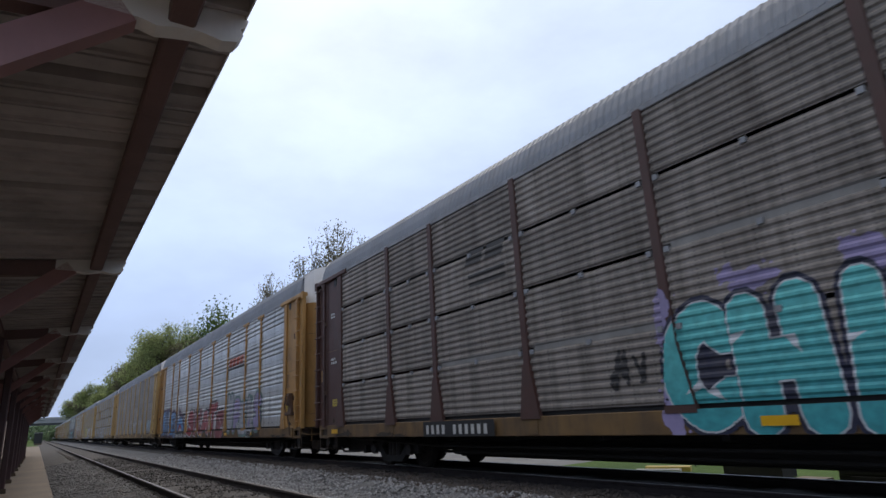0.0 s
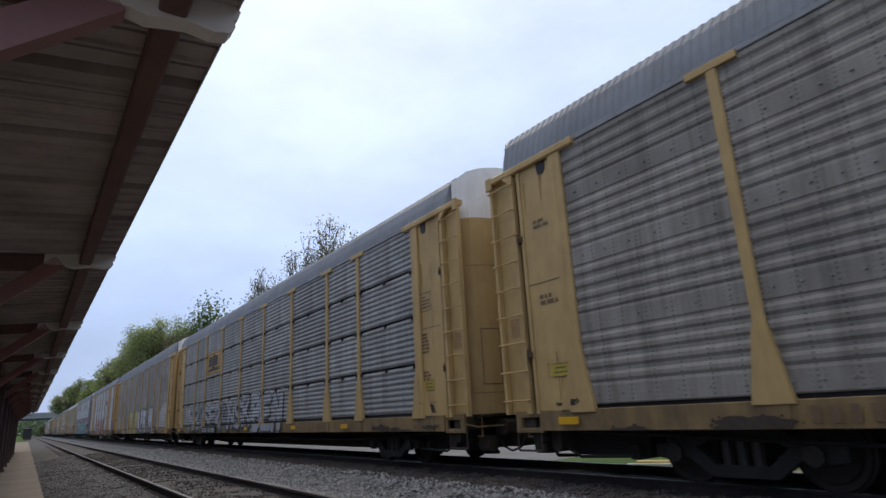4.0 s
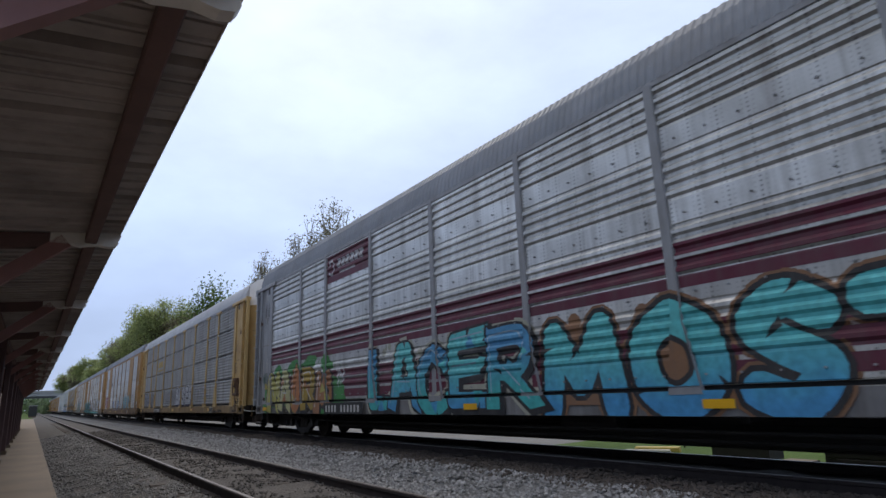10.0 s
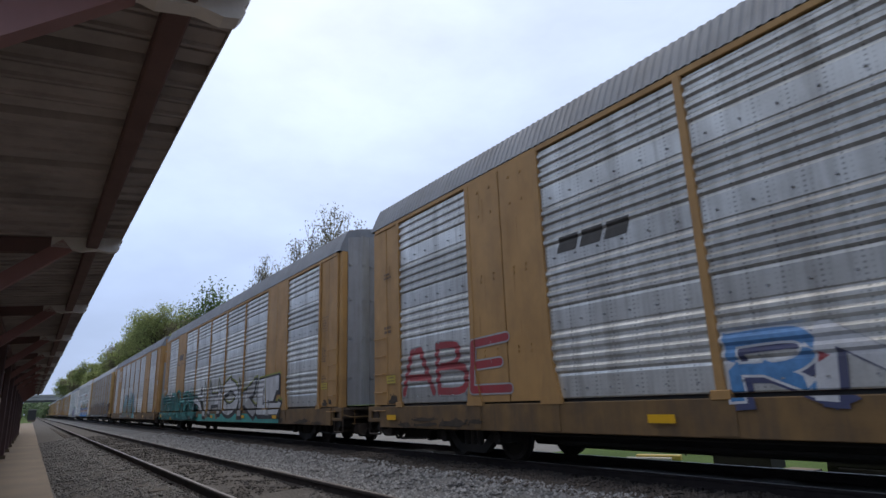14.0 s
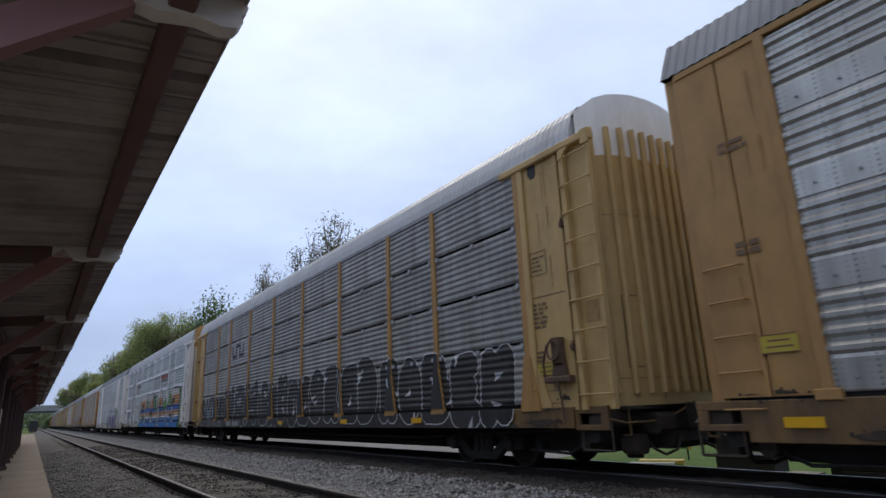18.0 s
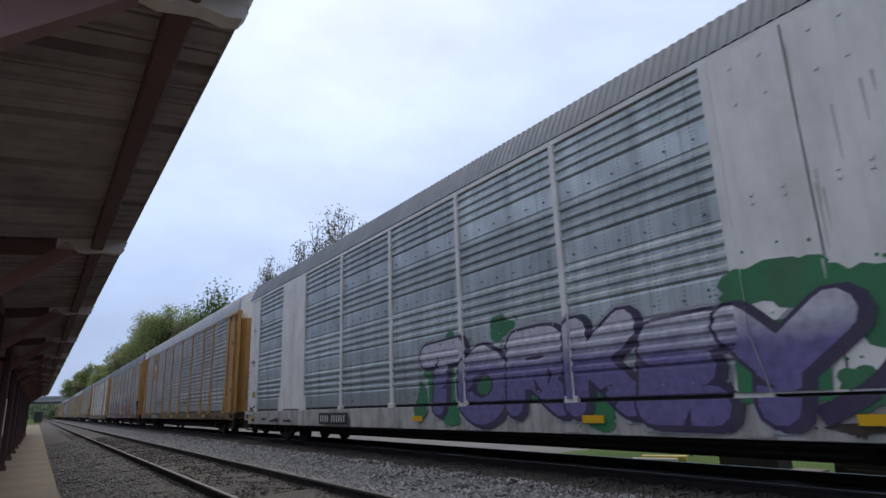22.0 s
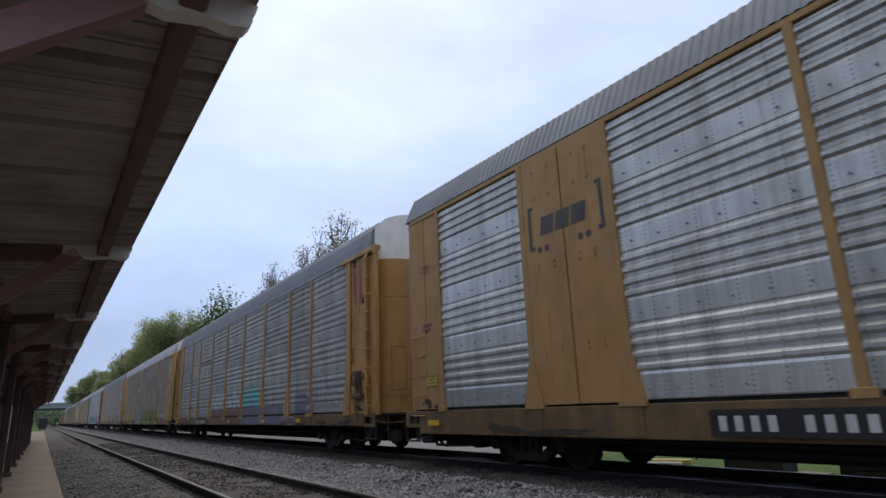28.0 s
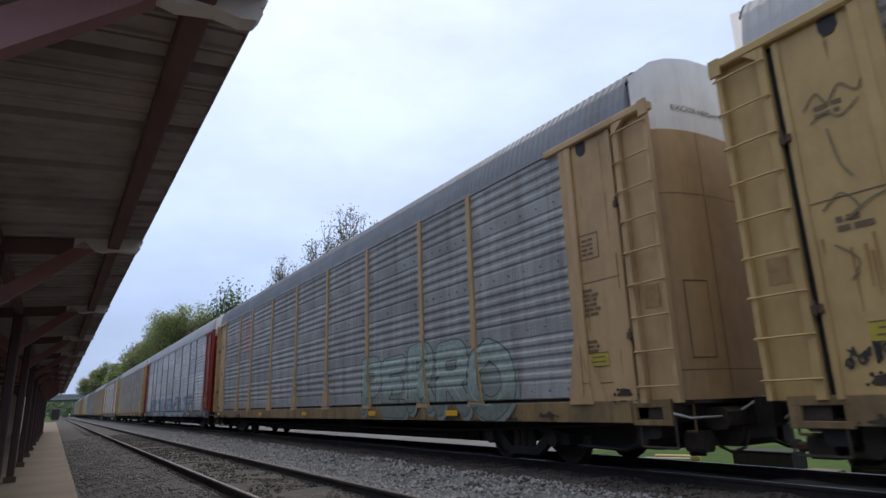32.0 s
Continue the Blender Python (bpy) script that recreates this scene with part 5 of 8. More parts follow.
BLUE = fade_paint("blue_spray", (0.045, 0.19, 0.42), (0.17, 0.33, 0.60), 0.8, 2.4)
PLUM = P("plum_spray", (0.10, 0.05, 0.09))
YELLOW = fade_paint("yellow_spray", (0.44, 0.33, 0.03), (0.50, 0.46, 0.08), 0.8, 2.2)
SLATE = P("slate_spray", (0.20, 0.21, 0.25))
PALE = P("pale_grey_spray", (0.42, 0.43, 0.47))
MIST = P("thin_white_spray", (0.37, 0.37, 0.38))
ORANGE = P("orange_spray", (0.46, 0.17, 0.05))
MINT = P("mint_spray", (0.36, 0.53, 0.47))
SKYB = P("pale_blue_spray", (0.32, 0.46, 0.58))
LOGORED = P("orange_red_lettering", (0.50, 0.085, 0.03))
MAROONP = P("maroon_band_paint", (0.115, 0.012, 0.035))
GOLDINK = P("gold_lettering", (0.50, 0.32, 0.03))


def slant_blocks(y_left, y_right, z0, z1, n, slant=0.12, gap=0.16):
    """A row of slanted blocks in place of lettering."""
    w = (y_left - y_right) / n
    return [[(y_left - k * w, z0), (y_left - (k + 1 - gap) * w, z0), (y_left - (k + 1 - gap) * w - slant, z1), (y_left - k * w - slant, z1)] for k in range(n)]


def speed_mark(car, s, y, z, colour=LOGORED):
    """A slanted orange-red word mark, drawn as plain blocks over a dark line."""
    for k, q in enumerate(slant_blocks(y, y - 2.35, z, z + 0.36, 4, 0.14, 0.2)):
        decal("logo", [q], colour, car, s, 2, "orange-red railway mark")
    decal("logo", [rect(y + 0.05, y - 2.5, z - 0.13, z - 0.04)], INK, car, s, 2)


def bracket_mark(car, s, y, z):
    """Dark blocks between two square brackets with dots below."""
    dark = P("faded_navy_lettering", (0.06, 0.05, 0.05))
    q = slant_blocks(y - 0.28, y - 1.38, z + 0.18, z + 0.50, 3, 0.05, 0.15)
    for a, b in ((y, 0.13), (y - 1.72, -0.13)):
        q += [rect(a, a - 0.07 * (1 if b > 0 else -1), z - 0.05, z + 0.75), rect(a, a - b, z + 0.68, z + 0.75), rect(a, a - b, z - 0.05, z + 0.02)]
    for a in (0.25, 0.42, 1.2, 1.37):
        q.append([(y - a + 0.06 * math.cos(t), z - 0.06 + 0.06 * math.sin(t)) for t in (j * math.pi / 4 for j in range(8))])
    decal("logo", [[p for p in poly] for poly in q], dark, car, s, 2, "dark railway mark between brackets")


def line_mark(car, s, y, z, w, h, mat, thick):
    """A mark of one winding thick line."""
    pts = [(y - a * w, z + b * h) for a, b in ((0.04, 0.92), (0.04, 0.08), (0.34, 0.08), (0.34, 0.92), (0.64, 0.92), (0.64, 0.08), (0.94, 0.08), (0.94, 0.92))]
    decal("logo", stroke(pts, thick), mat, car, s, 3, "railway mark of one thick winding line")


def data_plate(car, s, y):
    """A pair of small black data boards framed in white on the sill."""
    low = 0.78 if s["kind"] == "T" else 0.70
    decal("data_board", [rect(y, y - 0.62, low - 0.02, low + 0.22)], STENCIL, car, s, 19, "white-framed black data board")
    decal("stencil", [rect(y - 0.025, y - 0.30, low + 0.005, low + 0.195), rect(y - 0.325, y - 0.595, low + 0.005, low + 0.195)], BLACK, car, s, 21)
    decal("stencil", [rect(y - a, y - a - 0.14, low + 0.05 + 0.045 * k, low + 0.065 + 0.045 * k) for a in (0.07, 0.38) for k in range(3)], GREYSTENCIL, car, s, 22)


def on_car_0(car, s):
    splash(car, s, LILAC, [(1.5, 2.4, 0.2, 0.22), (1.55, 2.1, 0.16, 0.3), (0.25, 2.5, 0.35, 0.2), (0.55, 2.62, 0.14, 0.13), (-0.95, 2.5, 0.3, 0.24), (1.55, 0.9, 0.2, 0.28), (-2.2, 2.5, 0.3, 0.2), (1.6, 1.3, 0.14, 0.14)])
    letters(car, s, "CHIMP", 1.60, -3.2, 0.70, 2.42, TEAL, CHALK, 0.46, 0.022, NAVY, None, None, NAVY, NAVY, seed=12, rise=0.1, lap=1.2, drop=(0.0, -0.06))
    decal("faded_mark", slant_blocks(6.0, 4.7, 4.0, 4.3, 2) + [rect(5.9, 4.75, 3.72, 3.80), rect(5.9, 4.75, 3.55, 3.64)], P("faded_dark_lettering", (0.055, 0.05, 0.045)), car, s, 2, "faded dark railway mark")
    scrawl(car, s, 2.5, 1.95, 1.42, 1.88, INK, 5, 0.09, 3)
    for k, z in ((3, 2.10), (4, 2.10), (5, 3.14), (6, 3.14)):
        decal("bare_strip", [rect(POSTS[k - 1] - 0.2, POSTS[k] + 0.2, z, z + 0.12)], P("bare_warm_sheet", (0.30, 0.285, 0.265)), car, s, 1, "pale bare strip of sheet")


def on_car_1(car, s):
    speed_mark(car, s, -4.6, 3.72)
    sage = P("grey_green_spray", (0.13, 0.22, 0.20))
    letters(car, s, "UPELS", -4.55, -9.6, 0.66, 2.25, (PALE, LILAC, PALE), SLATE, 0.40, 0.022, None, P("dull_orange_spray", (0.36, 0.22, 0.15)), sage, PALE, seed=33, rise=0.22, lean=0.06)
    letters(car, s, "SKATE", 3.9, -4.1, 0.66, 2.15, (RED, P("dull_wine_spray", (0.24, 0.05, 0.06)), P("washed_red_spray", (0.38, 0.12, 0.13))), CHALK, 0.46, 0.045, None, None, INK, CHALK, sharp=True, seed=23, rise=0.2, lean=0.12, bumps=0.2)
    letters(car, s, "RUKED", 12.0, 6.9, 0.66, 2.3, (BLUE, P("steel_blue_spray", (0.12, 0.20, 0.34)), PALE), NAVY, 0.36, 0.03, None, SKYB, PLUM, SLATE, seed=41, rise=0.18, bumps=0.2)
    splash(car, s, PLUM, [(6.2, 2.0, 0.3, 0.4), (5.6, 1.8, 0.4, 0.45), (5.0, 1.6, 0.35, 0.4), (6.6, 2.2, 0.2, 0.35), (4.7, 1.3, 0.3, 0.3)])
    decal("graffiti", brush(curve([(6.9, 1.1), (6.3, 1.55), (5.7, 1.6), (5.2, 1.15)]), 0.5, 0.03), NAVY, car, s, 3, "dark edge of the curled end")
    decal("graffiti", brush(curve([(6.9, 1.1), (6.3, 1.55), (5.7, 1.6), (5.2, 1.15)]), 0.5), BLUE, car, s, 5, "curled end of the letters")
    decal("graffiti", brush(curve([(6.5, 1.15), (6.1, 1.4), (5.7, 1.3)]), 0.16), RED, car, s, 6, "red inside of the curl")
    scrawl(car, s, 13.1, 12.4, 1.5, 2.1, CHALK, 9, 0.06, 2)
    splash(car, s, MIST, [(5.0, 2.0, 0.36, 0.2), (4.75, 2.05, 0.2, 0.16)])
    scrawl(car, s, 5.25, 4.65, 1.9, 2.15, INK, 15, 0.04, 3)
    scrawl(car, s, -0.6, -1.3, 2.2, 2.4, CHALK, 16, 0.06, 3)
    scrawl(car, s, -2.75, -3.1, 1.6, 1.9, CHALK, 17, 0.07, 2)
    scrawl(car, s, 4.5, 3.9, 0.72, 0.92, CHALK, 18, 0.07, 3)
    data_plate(car, s, -7.95)


def on_car_2(car, s):
    letters(car, s, "MIO", -9.7, -11.75, 1.2, 2.05, SKYB, P("thin_blue_spray", (0.28, 0.36, 0.44)), 0.13, 0.03, seed=8)
    letters(car, s, "SMUTS", -1.5, -4.3, 1.15, 2.0, P("thin_cream_spray", (0.47, 0.46, 0.44)), P("thin_grey_spray", (0.36, 0.35, 0.34)), 0.16, 0.03, cloud=P("thinner_grey_spray", (0.28, 0.28, 0.28)), seed=18)
    decal("owner_mark", slant_blocks(-4.9, -5.7, 0.83, 0.95, 3, 0.0, 0.45), P("dull_maroon_lettering", (0.15, 0.03, 0.022)), car, s, 2, "dull red owner's mark")
    data_plate(car, s, -8.05)
    decal("stencil", stencil_bars(8.9, 0.79, 0.2, 2.1), DARKSTENCIL, car, s, 7)


def on_car_3(car, s):
    gold = P("gold_sign_paint", (0.48, 0.28, 0.06))
    decal("sign_panel", [rect(7.16, 4.44, 3.32, 4.36)], gold, car, s, 1, "gold painted sign area")
    decal("logo", slant_blocks(6.75, 5.1, 3.72, 4.15, 3, 0.0, 0.12) + [rect(6.8, 4.9, 3.5, 3.6), rect(6.1, 5.6, 3.5, 3.72)], INK, car, s, 3, "black railway mark on gold")
    chrome = P("chrome_spray", (0.40, 0.42, 0.46))
    letters(car, s, "KRYSERANSK", 10.35, -0.2, 0.78, 1.98, (chrome, PALE, SLATE, chrome), INK, 0.25, 0.04, INK, None, None, SLATE, CHALK, sharp=True, seed=52, rise=0.12, lean=-0.10, lap=1.22)
    letters(car, s, "BEN", -0.2, -3.6, 0.7, 2.1, (chrome,), INK, 0.34, 0.04, INK, None, None, SLATE, CHALK, seed=53)
    scrawl(car, s, 10.9, 10.3, 1.45, 2.0, CHALK, 54, 0.05, 3)
    scrawl(car, s, 12.9, 12.4, 1.15, 1.5, CHALK, 55, 0.06, 2)
    decal("warning_plate", [rect(12.9, 12.3, 3.9, 4.6)], SAFETY, car, s, 2, "yellow quality sign")
    decal("sign_lettering", text_polys("Quality", 12.82, 4.17, 0.13, 0.42) + text_polys("Auto Rack", 12.86, 3.97, 0.12, 0.5) + [rect(12.78, 12.42, 4.40, 4.50)], INK, car, s, 3, "dark lettering on the yellow sign")


def on_car_4(car, s):
    lime = P("lime_edge_spray", (0.30, 0.33, 0.03))
    frost = fade_paint("blue_white_spray", (0.20, 0.22, 0.28), (0.52, 0.56, 0.64), 0.8, 1.5)
    letters(car, s, "MERLIN", -0.3, -7.0, 0.66, 2.38, frost, INK, 0.46, 0.05, INK, None, None, INK, lime, sharp=True, seed=61, rise=0.06, lap=1.05, drop=(0.10, -0.02))
    letters(car, s, "FARE", 4.7, -0.1, 0.62, 2.42, (YELLOW, YELLOW, P("olive_yellow_spray", (0.34, 0.30, 0.05))), P("dusty_rose_spray", (0.44, 0.32, 0.30)), 0.50, 0.055, P("dull_blue_spray", (0.16, 0.22, 0.36)), None, None, P("dull_blue_spray", (0.16, 0.22, 0.36)), lime, seed=65, rise=0.1, lap=1.12, drop=(-0.12, -0.03))
    rosy = P("pale_rose_spray", (0.48, 0.31, 0.30))
    decal("spray_patch", [rect(-7.02, -8.05, 0.62, 1.02), [(-7.05, 1.02), (-7.5, 1.02), (-7.42, 1.66), (-7.1, 1.72)]], rosy, car, s, 2, "pale pink spray patch")
    decal("graffiti_tag", stroke(arc(-7.75, 1.22, 0.16, 0.16, 0, 360, 10), 0.05) + stroke(arc(-8.05, 1.22, 0.16, 0.16, 0, 360, 10), 0.05), rosy, car, s, 3, "pink spray rings")
    body = [[(-9.5, 1.12), (-9.42, 1.72), (-9.62, 1.95), (-10.0, 1.98), (-10.55, 2.08), (-10.6, 1.1)], [(-10.55, 1.1), (-10.5, 2.1), (-10.8, 2.38), (-11.2, 2.5), (-11.55, 2.42), (-11.82, 2.1), (-11.86, 1.08)]]
    body += [[(-9.62, 1.9), (-9.75, 2.28), (-9.98, 1.95)], [(-10.2, 1.98), (-10.4, 2.42), (-10.62, 2.05)], disc(-11.95, 1.86, 0.16, 0.24)]
    decal("graffiti", body, P("washed_grey_spray", (0.50, 0.50, 0.505)), car, s, 2, "washed white painted figure")
    edge = stroke(curve([(-9.5, 1.12), (-9.42, 1.72), (-9.62, 1.95), (-9.75, 2.3), (-9.98, 1.97), (-10.2, 2.0), (-10.4, 2.44), (-10.6, 2.1)]), 0.035) + stroke(curve([(-10.6, 2.1), (-10.85, 2.4), (-11.2, 2.52), (-11.58, 2.42), (-11.84, 2.1), (-11.88, 1.1)]), 0.035)
    edge += stroke(curve([(-9.55, 1.02), (-9.8, 0.78), (-10.15, 0.98), (-10.5, 0.76), (-10.9, 0.98), (-11.3, 0.74), (-11.6, 0.8), (-11.75, 1.02)]), 0.04) + stroke([(-9.5, 1.04), (-11.8, 1.04)], 0.03) + stroke(arc(-11.95, 1.86, 0.16, 0.24, 0, 360, 12), 0.035)
    decal("graffiti", edge, CHALK, car, s, 4, "white outlines of the painted figure")
    decal("graffiti_tag", stroke([(-9.95, 1.9), (-9.98, 1.3)], 0.03) + stroke([(-10.58, 2.0), (-10.6, 1.2)], 0.03) + stroke([(-11.1, 1.75), (-11.12, 1.3)], 0.03), P("faint_grey_line_spray", (0.20, 0.20, 0.21)), car, s, 4, "faint grey lines")
    decal("reflector", [rect(-12.06, -12.5, 0.72, 0.96)], SAFETY, car, s, 2, "yellow reflective patch")
    data_plate(car, s, -8.08)
    decal("badge", [disc(12.72, 3.9, 0.24, 0.28, 16)], P("badge_blue", (0.05, 0.20, 0.42)), car, s, 2, "round blue badge")
    decal("badge", [rect(12.78, 12.66, 3.68, 4.12), rect(12.9, 12.54, 3.85, 3.95)], CHALK, car, s, 3)


def on_car_5(car, s):
    speed_mark(car, s, -4.55, 3.78)
    violet, acid, blush = P("violet_spray", (0.16, 0.13, 0.34)), P("acid_yellow_spray", (0.40, 0.38, 0.03)), P("blush_spray", (0.42, 0.32, 0.31))
    splash(car, s, violet, [(4.0, 1.5, 0.3, 0.25), (2.9, 1.9, 0.4, 0.2), (1.4, 2.0, 0.4, 0.2), (0.2, 2.1, 0.3, 0.2), (-1.3, 2.2, 0.5, 0.16), (-2.6, 2.15, 0.25, 0.2), (-3.3, 1.9, 0.3, 0.12), (-4.1, 1.75, 0.5, 0.14), (-5.2, 1.35, 0.35, 0.12), (-4.95, 0.95, 0.2, 0.3)])
    splash(car, s, acid, [(-3.2, 1.7, 0.6, 0.3), (-3.9, 1.2, 0.6, 0.3), (-4.3, 0.85, 0.6, 0.25), (1.6, 1.9, 0.4, 0.25), (-0.6, 1.9, 0.3, 0.3), (-4.9, 1.1, 0.3, 0.14)], 2)
    letters(car, s, "STAIR", 4.3, -2.9, 0.62, 2.15, blush, RED, 0.30, 0.075, RED, CHALK, None, P("turquoise_spray", (0.10, 0.40, 0.44)), sharp=True, seed=71, rise=0.14, lap=1.2)
    decal("graffiti", brush(curve([(-2.6, 1.2), (-3.3, 1.45), (-4.1, 1.4), (-4.3, 1.0), (-3.6, 0.8)]), 0.26, 0.0, True), RED, car, s, 10, "red hooked end")
    decal("graffiti", brush(curve([(-3.0, 0.95), (-3.5, 1.15), (-3.9, 1.1)]), 0.2), blush, car, s, 12, "pale inside of the hooked end")
    decal("graffiti_tag", stroke(arc(-4.62, 2.1, 0.3, 0.28, 40, 260, 9), 0.06) + stroke(arc(-5.05, 2.1, 0.3, 0.28, -60, 140, 9), 0.06) + stroke(arc(-4.9, 1.65, 0.42, 0.32, 150, 400, 10), 0.06), INK, car, s, 6, "black clover-shaped outline")
    for k in range(3):
        scrawl(car, s, -4.55, -5.15, 2.12 - 0.2 * k, 2.27 - 0.2 * k, INK, 171 + k, 0.045, 4)
    scrawl(car, s, -3.0, -4.0, 1.9, 2.25, INK, 79, 0.06, 5)
    decal("spray_patch", [[(6.85, 1.2), (6.2, 1.15), (6.35, 1.55), (6.75, 1.5)], [(6.65, 1.5), (6.4, 1.5), (6.5, 1.95)], [(6.3, 1.3), (5.9, 1.25), (6.2, 1.45)]], P("thin_teal_spray", (0.26, 0.42, 0.46)), car, s, 2, "thin teal spray patch")
    scrawl(car, s, 5.6, 4.9, 1.2, 2.2, INK, 178, 0.04, 2)
    splash(car, s, INK, [(-5.5, 0.9, 0.22, 0.14), (-5.35, 0.7, 0.3, 0.07)], 3)
    data_plate(car, s, -7.3)
    letters(car, s, "R", -12.3, -13.3, 1.0, 1.9, violet, LILAC, 0.2, 0.03, seed=80)


def on_car_6(car, s):
    bays = [(a - 0.08, b + 0.08) for a, b in zip(POSTS, POSTS[1:])]
    for z0, z1 in ((2.78, 2.95), (2.56, 2.73), (2.35, 2.51), (1.72, 1.91), (1.44, 1.65), (1.18, 1.38)):
        for a, b in bays:
            decal("maroon_band", [rect(a, b, z0, z1)], MAROONP, car, s, 1, "maroon stripe along the side")
    decal("sign_panel", [rect(7.16, 4.44, 4.42, 5.22)], MAROONP, car, s, 1, "maroon painted sign area")
    decal("logo", stroke(arc(6.85, 4.85, 0.17, 0.22, 20, 320), 0.07) + slant_blocks(6.45, 4.75, 4.78, 5.02, 6, 0.04, 0.25) + [rect(6.3, 5.3, 4.60, 4.66)], CHALK, car, s, 2, "white railway mark on maroon")
    aqua = fade_paint("aqua_to_blue_spray", (0.05, 0.40, 0.40), (0.07, 0.27, 0.48), 1.1, 1.9)
    sea = fade_paint("blue_to_aqua_spray", (0.055, 0.27, 0.52), (0.10, 0.48, 0.50), 0.9, 1.6)
    rusty, cream = P("rust_orange_spray", (0.25, 0.125, 0.06)), P("cream_spray", (0.42, 0.42, 0.34))
    letters(car, s, "LACER", 4.4, -1.55, 0.64, 2.25, (aqua, sea), INK, 0.34, 0.05, INK, SKYB, cream, None, None, sharp=True, seed=82, rise=0.1, lap=1.26, bumps=0.1)
    letters(car, s, "MOST", -1.70, -7.75, 0.64, 2.25, sea, INK, 0.44, 0.075, None, None, rusty, rusty, seed=83, rise=0.04, lap=1.02, bumps=0.12)
    fern = P("fern_green_spray", (0.05, 0.26, 0.06))
    splash(car, s, fern, [(12.3, 1.1, 0.5, 0.7), (11.2, 2.0, 0.6, 0.35), (9.9, 2.15, 0.8, 0.3), (8.5, 2.2, 0.8, 0.3), (7.2, 2.1, 0.6, 0.3), (6.5, 1.3, 0.9, 0.72), (6.9, 0.9, 0.9, 0.3)])
    letters(car, s, "MAORM", 12.25, 6.75, 0.62, 2.1, (P("lemon_spray", (0.45, 0.42, 0.10)), P("pale_lemon_spray", (0.50, 0.49, 0.24)), ORANGE, P("mustard_spray", (0.38, 0.26, 0.03)), P("brown_orange_spray", (0.34, 0.15, 0.06))), INK, 0.40, 0.04, INK, CHALK, None, fern, sharp=True, seed=85, rise=0.12, lap=1.12)
    scrawl(car, s, 6.4, 5.9, 1.45, 1.95, CHALK, 186, 0.05, 3)
    scrawl(car, s, 13.0, 12.4, 3.9, 4.7, INK, 86, 0.04, 2)
    scrawl(car, s, 12.9, 12.3, 1.7, 2.1, P("dark_green_spray", (0.02, 0.09, 0.05)), 87, 0.05, 3)
    scrawl(car, s, -9.7, -10.6, 1.1, 1.9, CHALK, 88, 0.05, 2)


def on_car_7(car, s):
    decal("logo", slant_blocks(6.7, 5.05, 3.62, 4.0, 3, 0.0, 0.12) + [rect(6.72, 5.0, 3.38, 3.48)], GOLDINK, car, s, 3, "gold railway mark with a line below")
    smoke = P("smoke_spray", (0.20, 0.20, 0.205))
    letters(car, s, "PINKUS", 4.2, 0.0, 1.12, 2.05, smoke, MIST, 0.36, 0.022, None, None, None, smoke, seed=91, rise=0.15)
    letters(car, s, "BOSEB", 0.0, -4.4, 1.12, 2.1, PALE, INK, 0.26, 0.04, P("dark_indigo_spray", (0.06, 0.06, 0.16)), CHALK, None, smoke, CHALK, seed=90, rise=0.1)
    letters(car, s, "COSE", -4.5, -8.0, 1.15, 2.0, MIST, SLATE, 0.10, 0.02, seed=92)
    scrawl(car, s, 7.0, 4.4, 1.25, 1.95, MIST, 93, 0.04, 4)
    letters(car, s, "RHKN", 11.9, 7.3, 1.12, 2.0, SLATE, INK, 0.24, 0.05, None, MIST, None, P("blue_grey_spray", (0.22, 0.25, 0.31)), seed=94, lap=1.15, sharp=True)
    decal("owner_mark", slant_blocks(-4.5, -5.3, 0.83, 0.95, 3, 0.0, 0.45), P("dull_maroon_lettering", (0.15, 0.03, 0.022)), car, s, 2)
    data_plate(car, s, -8.6)


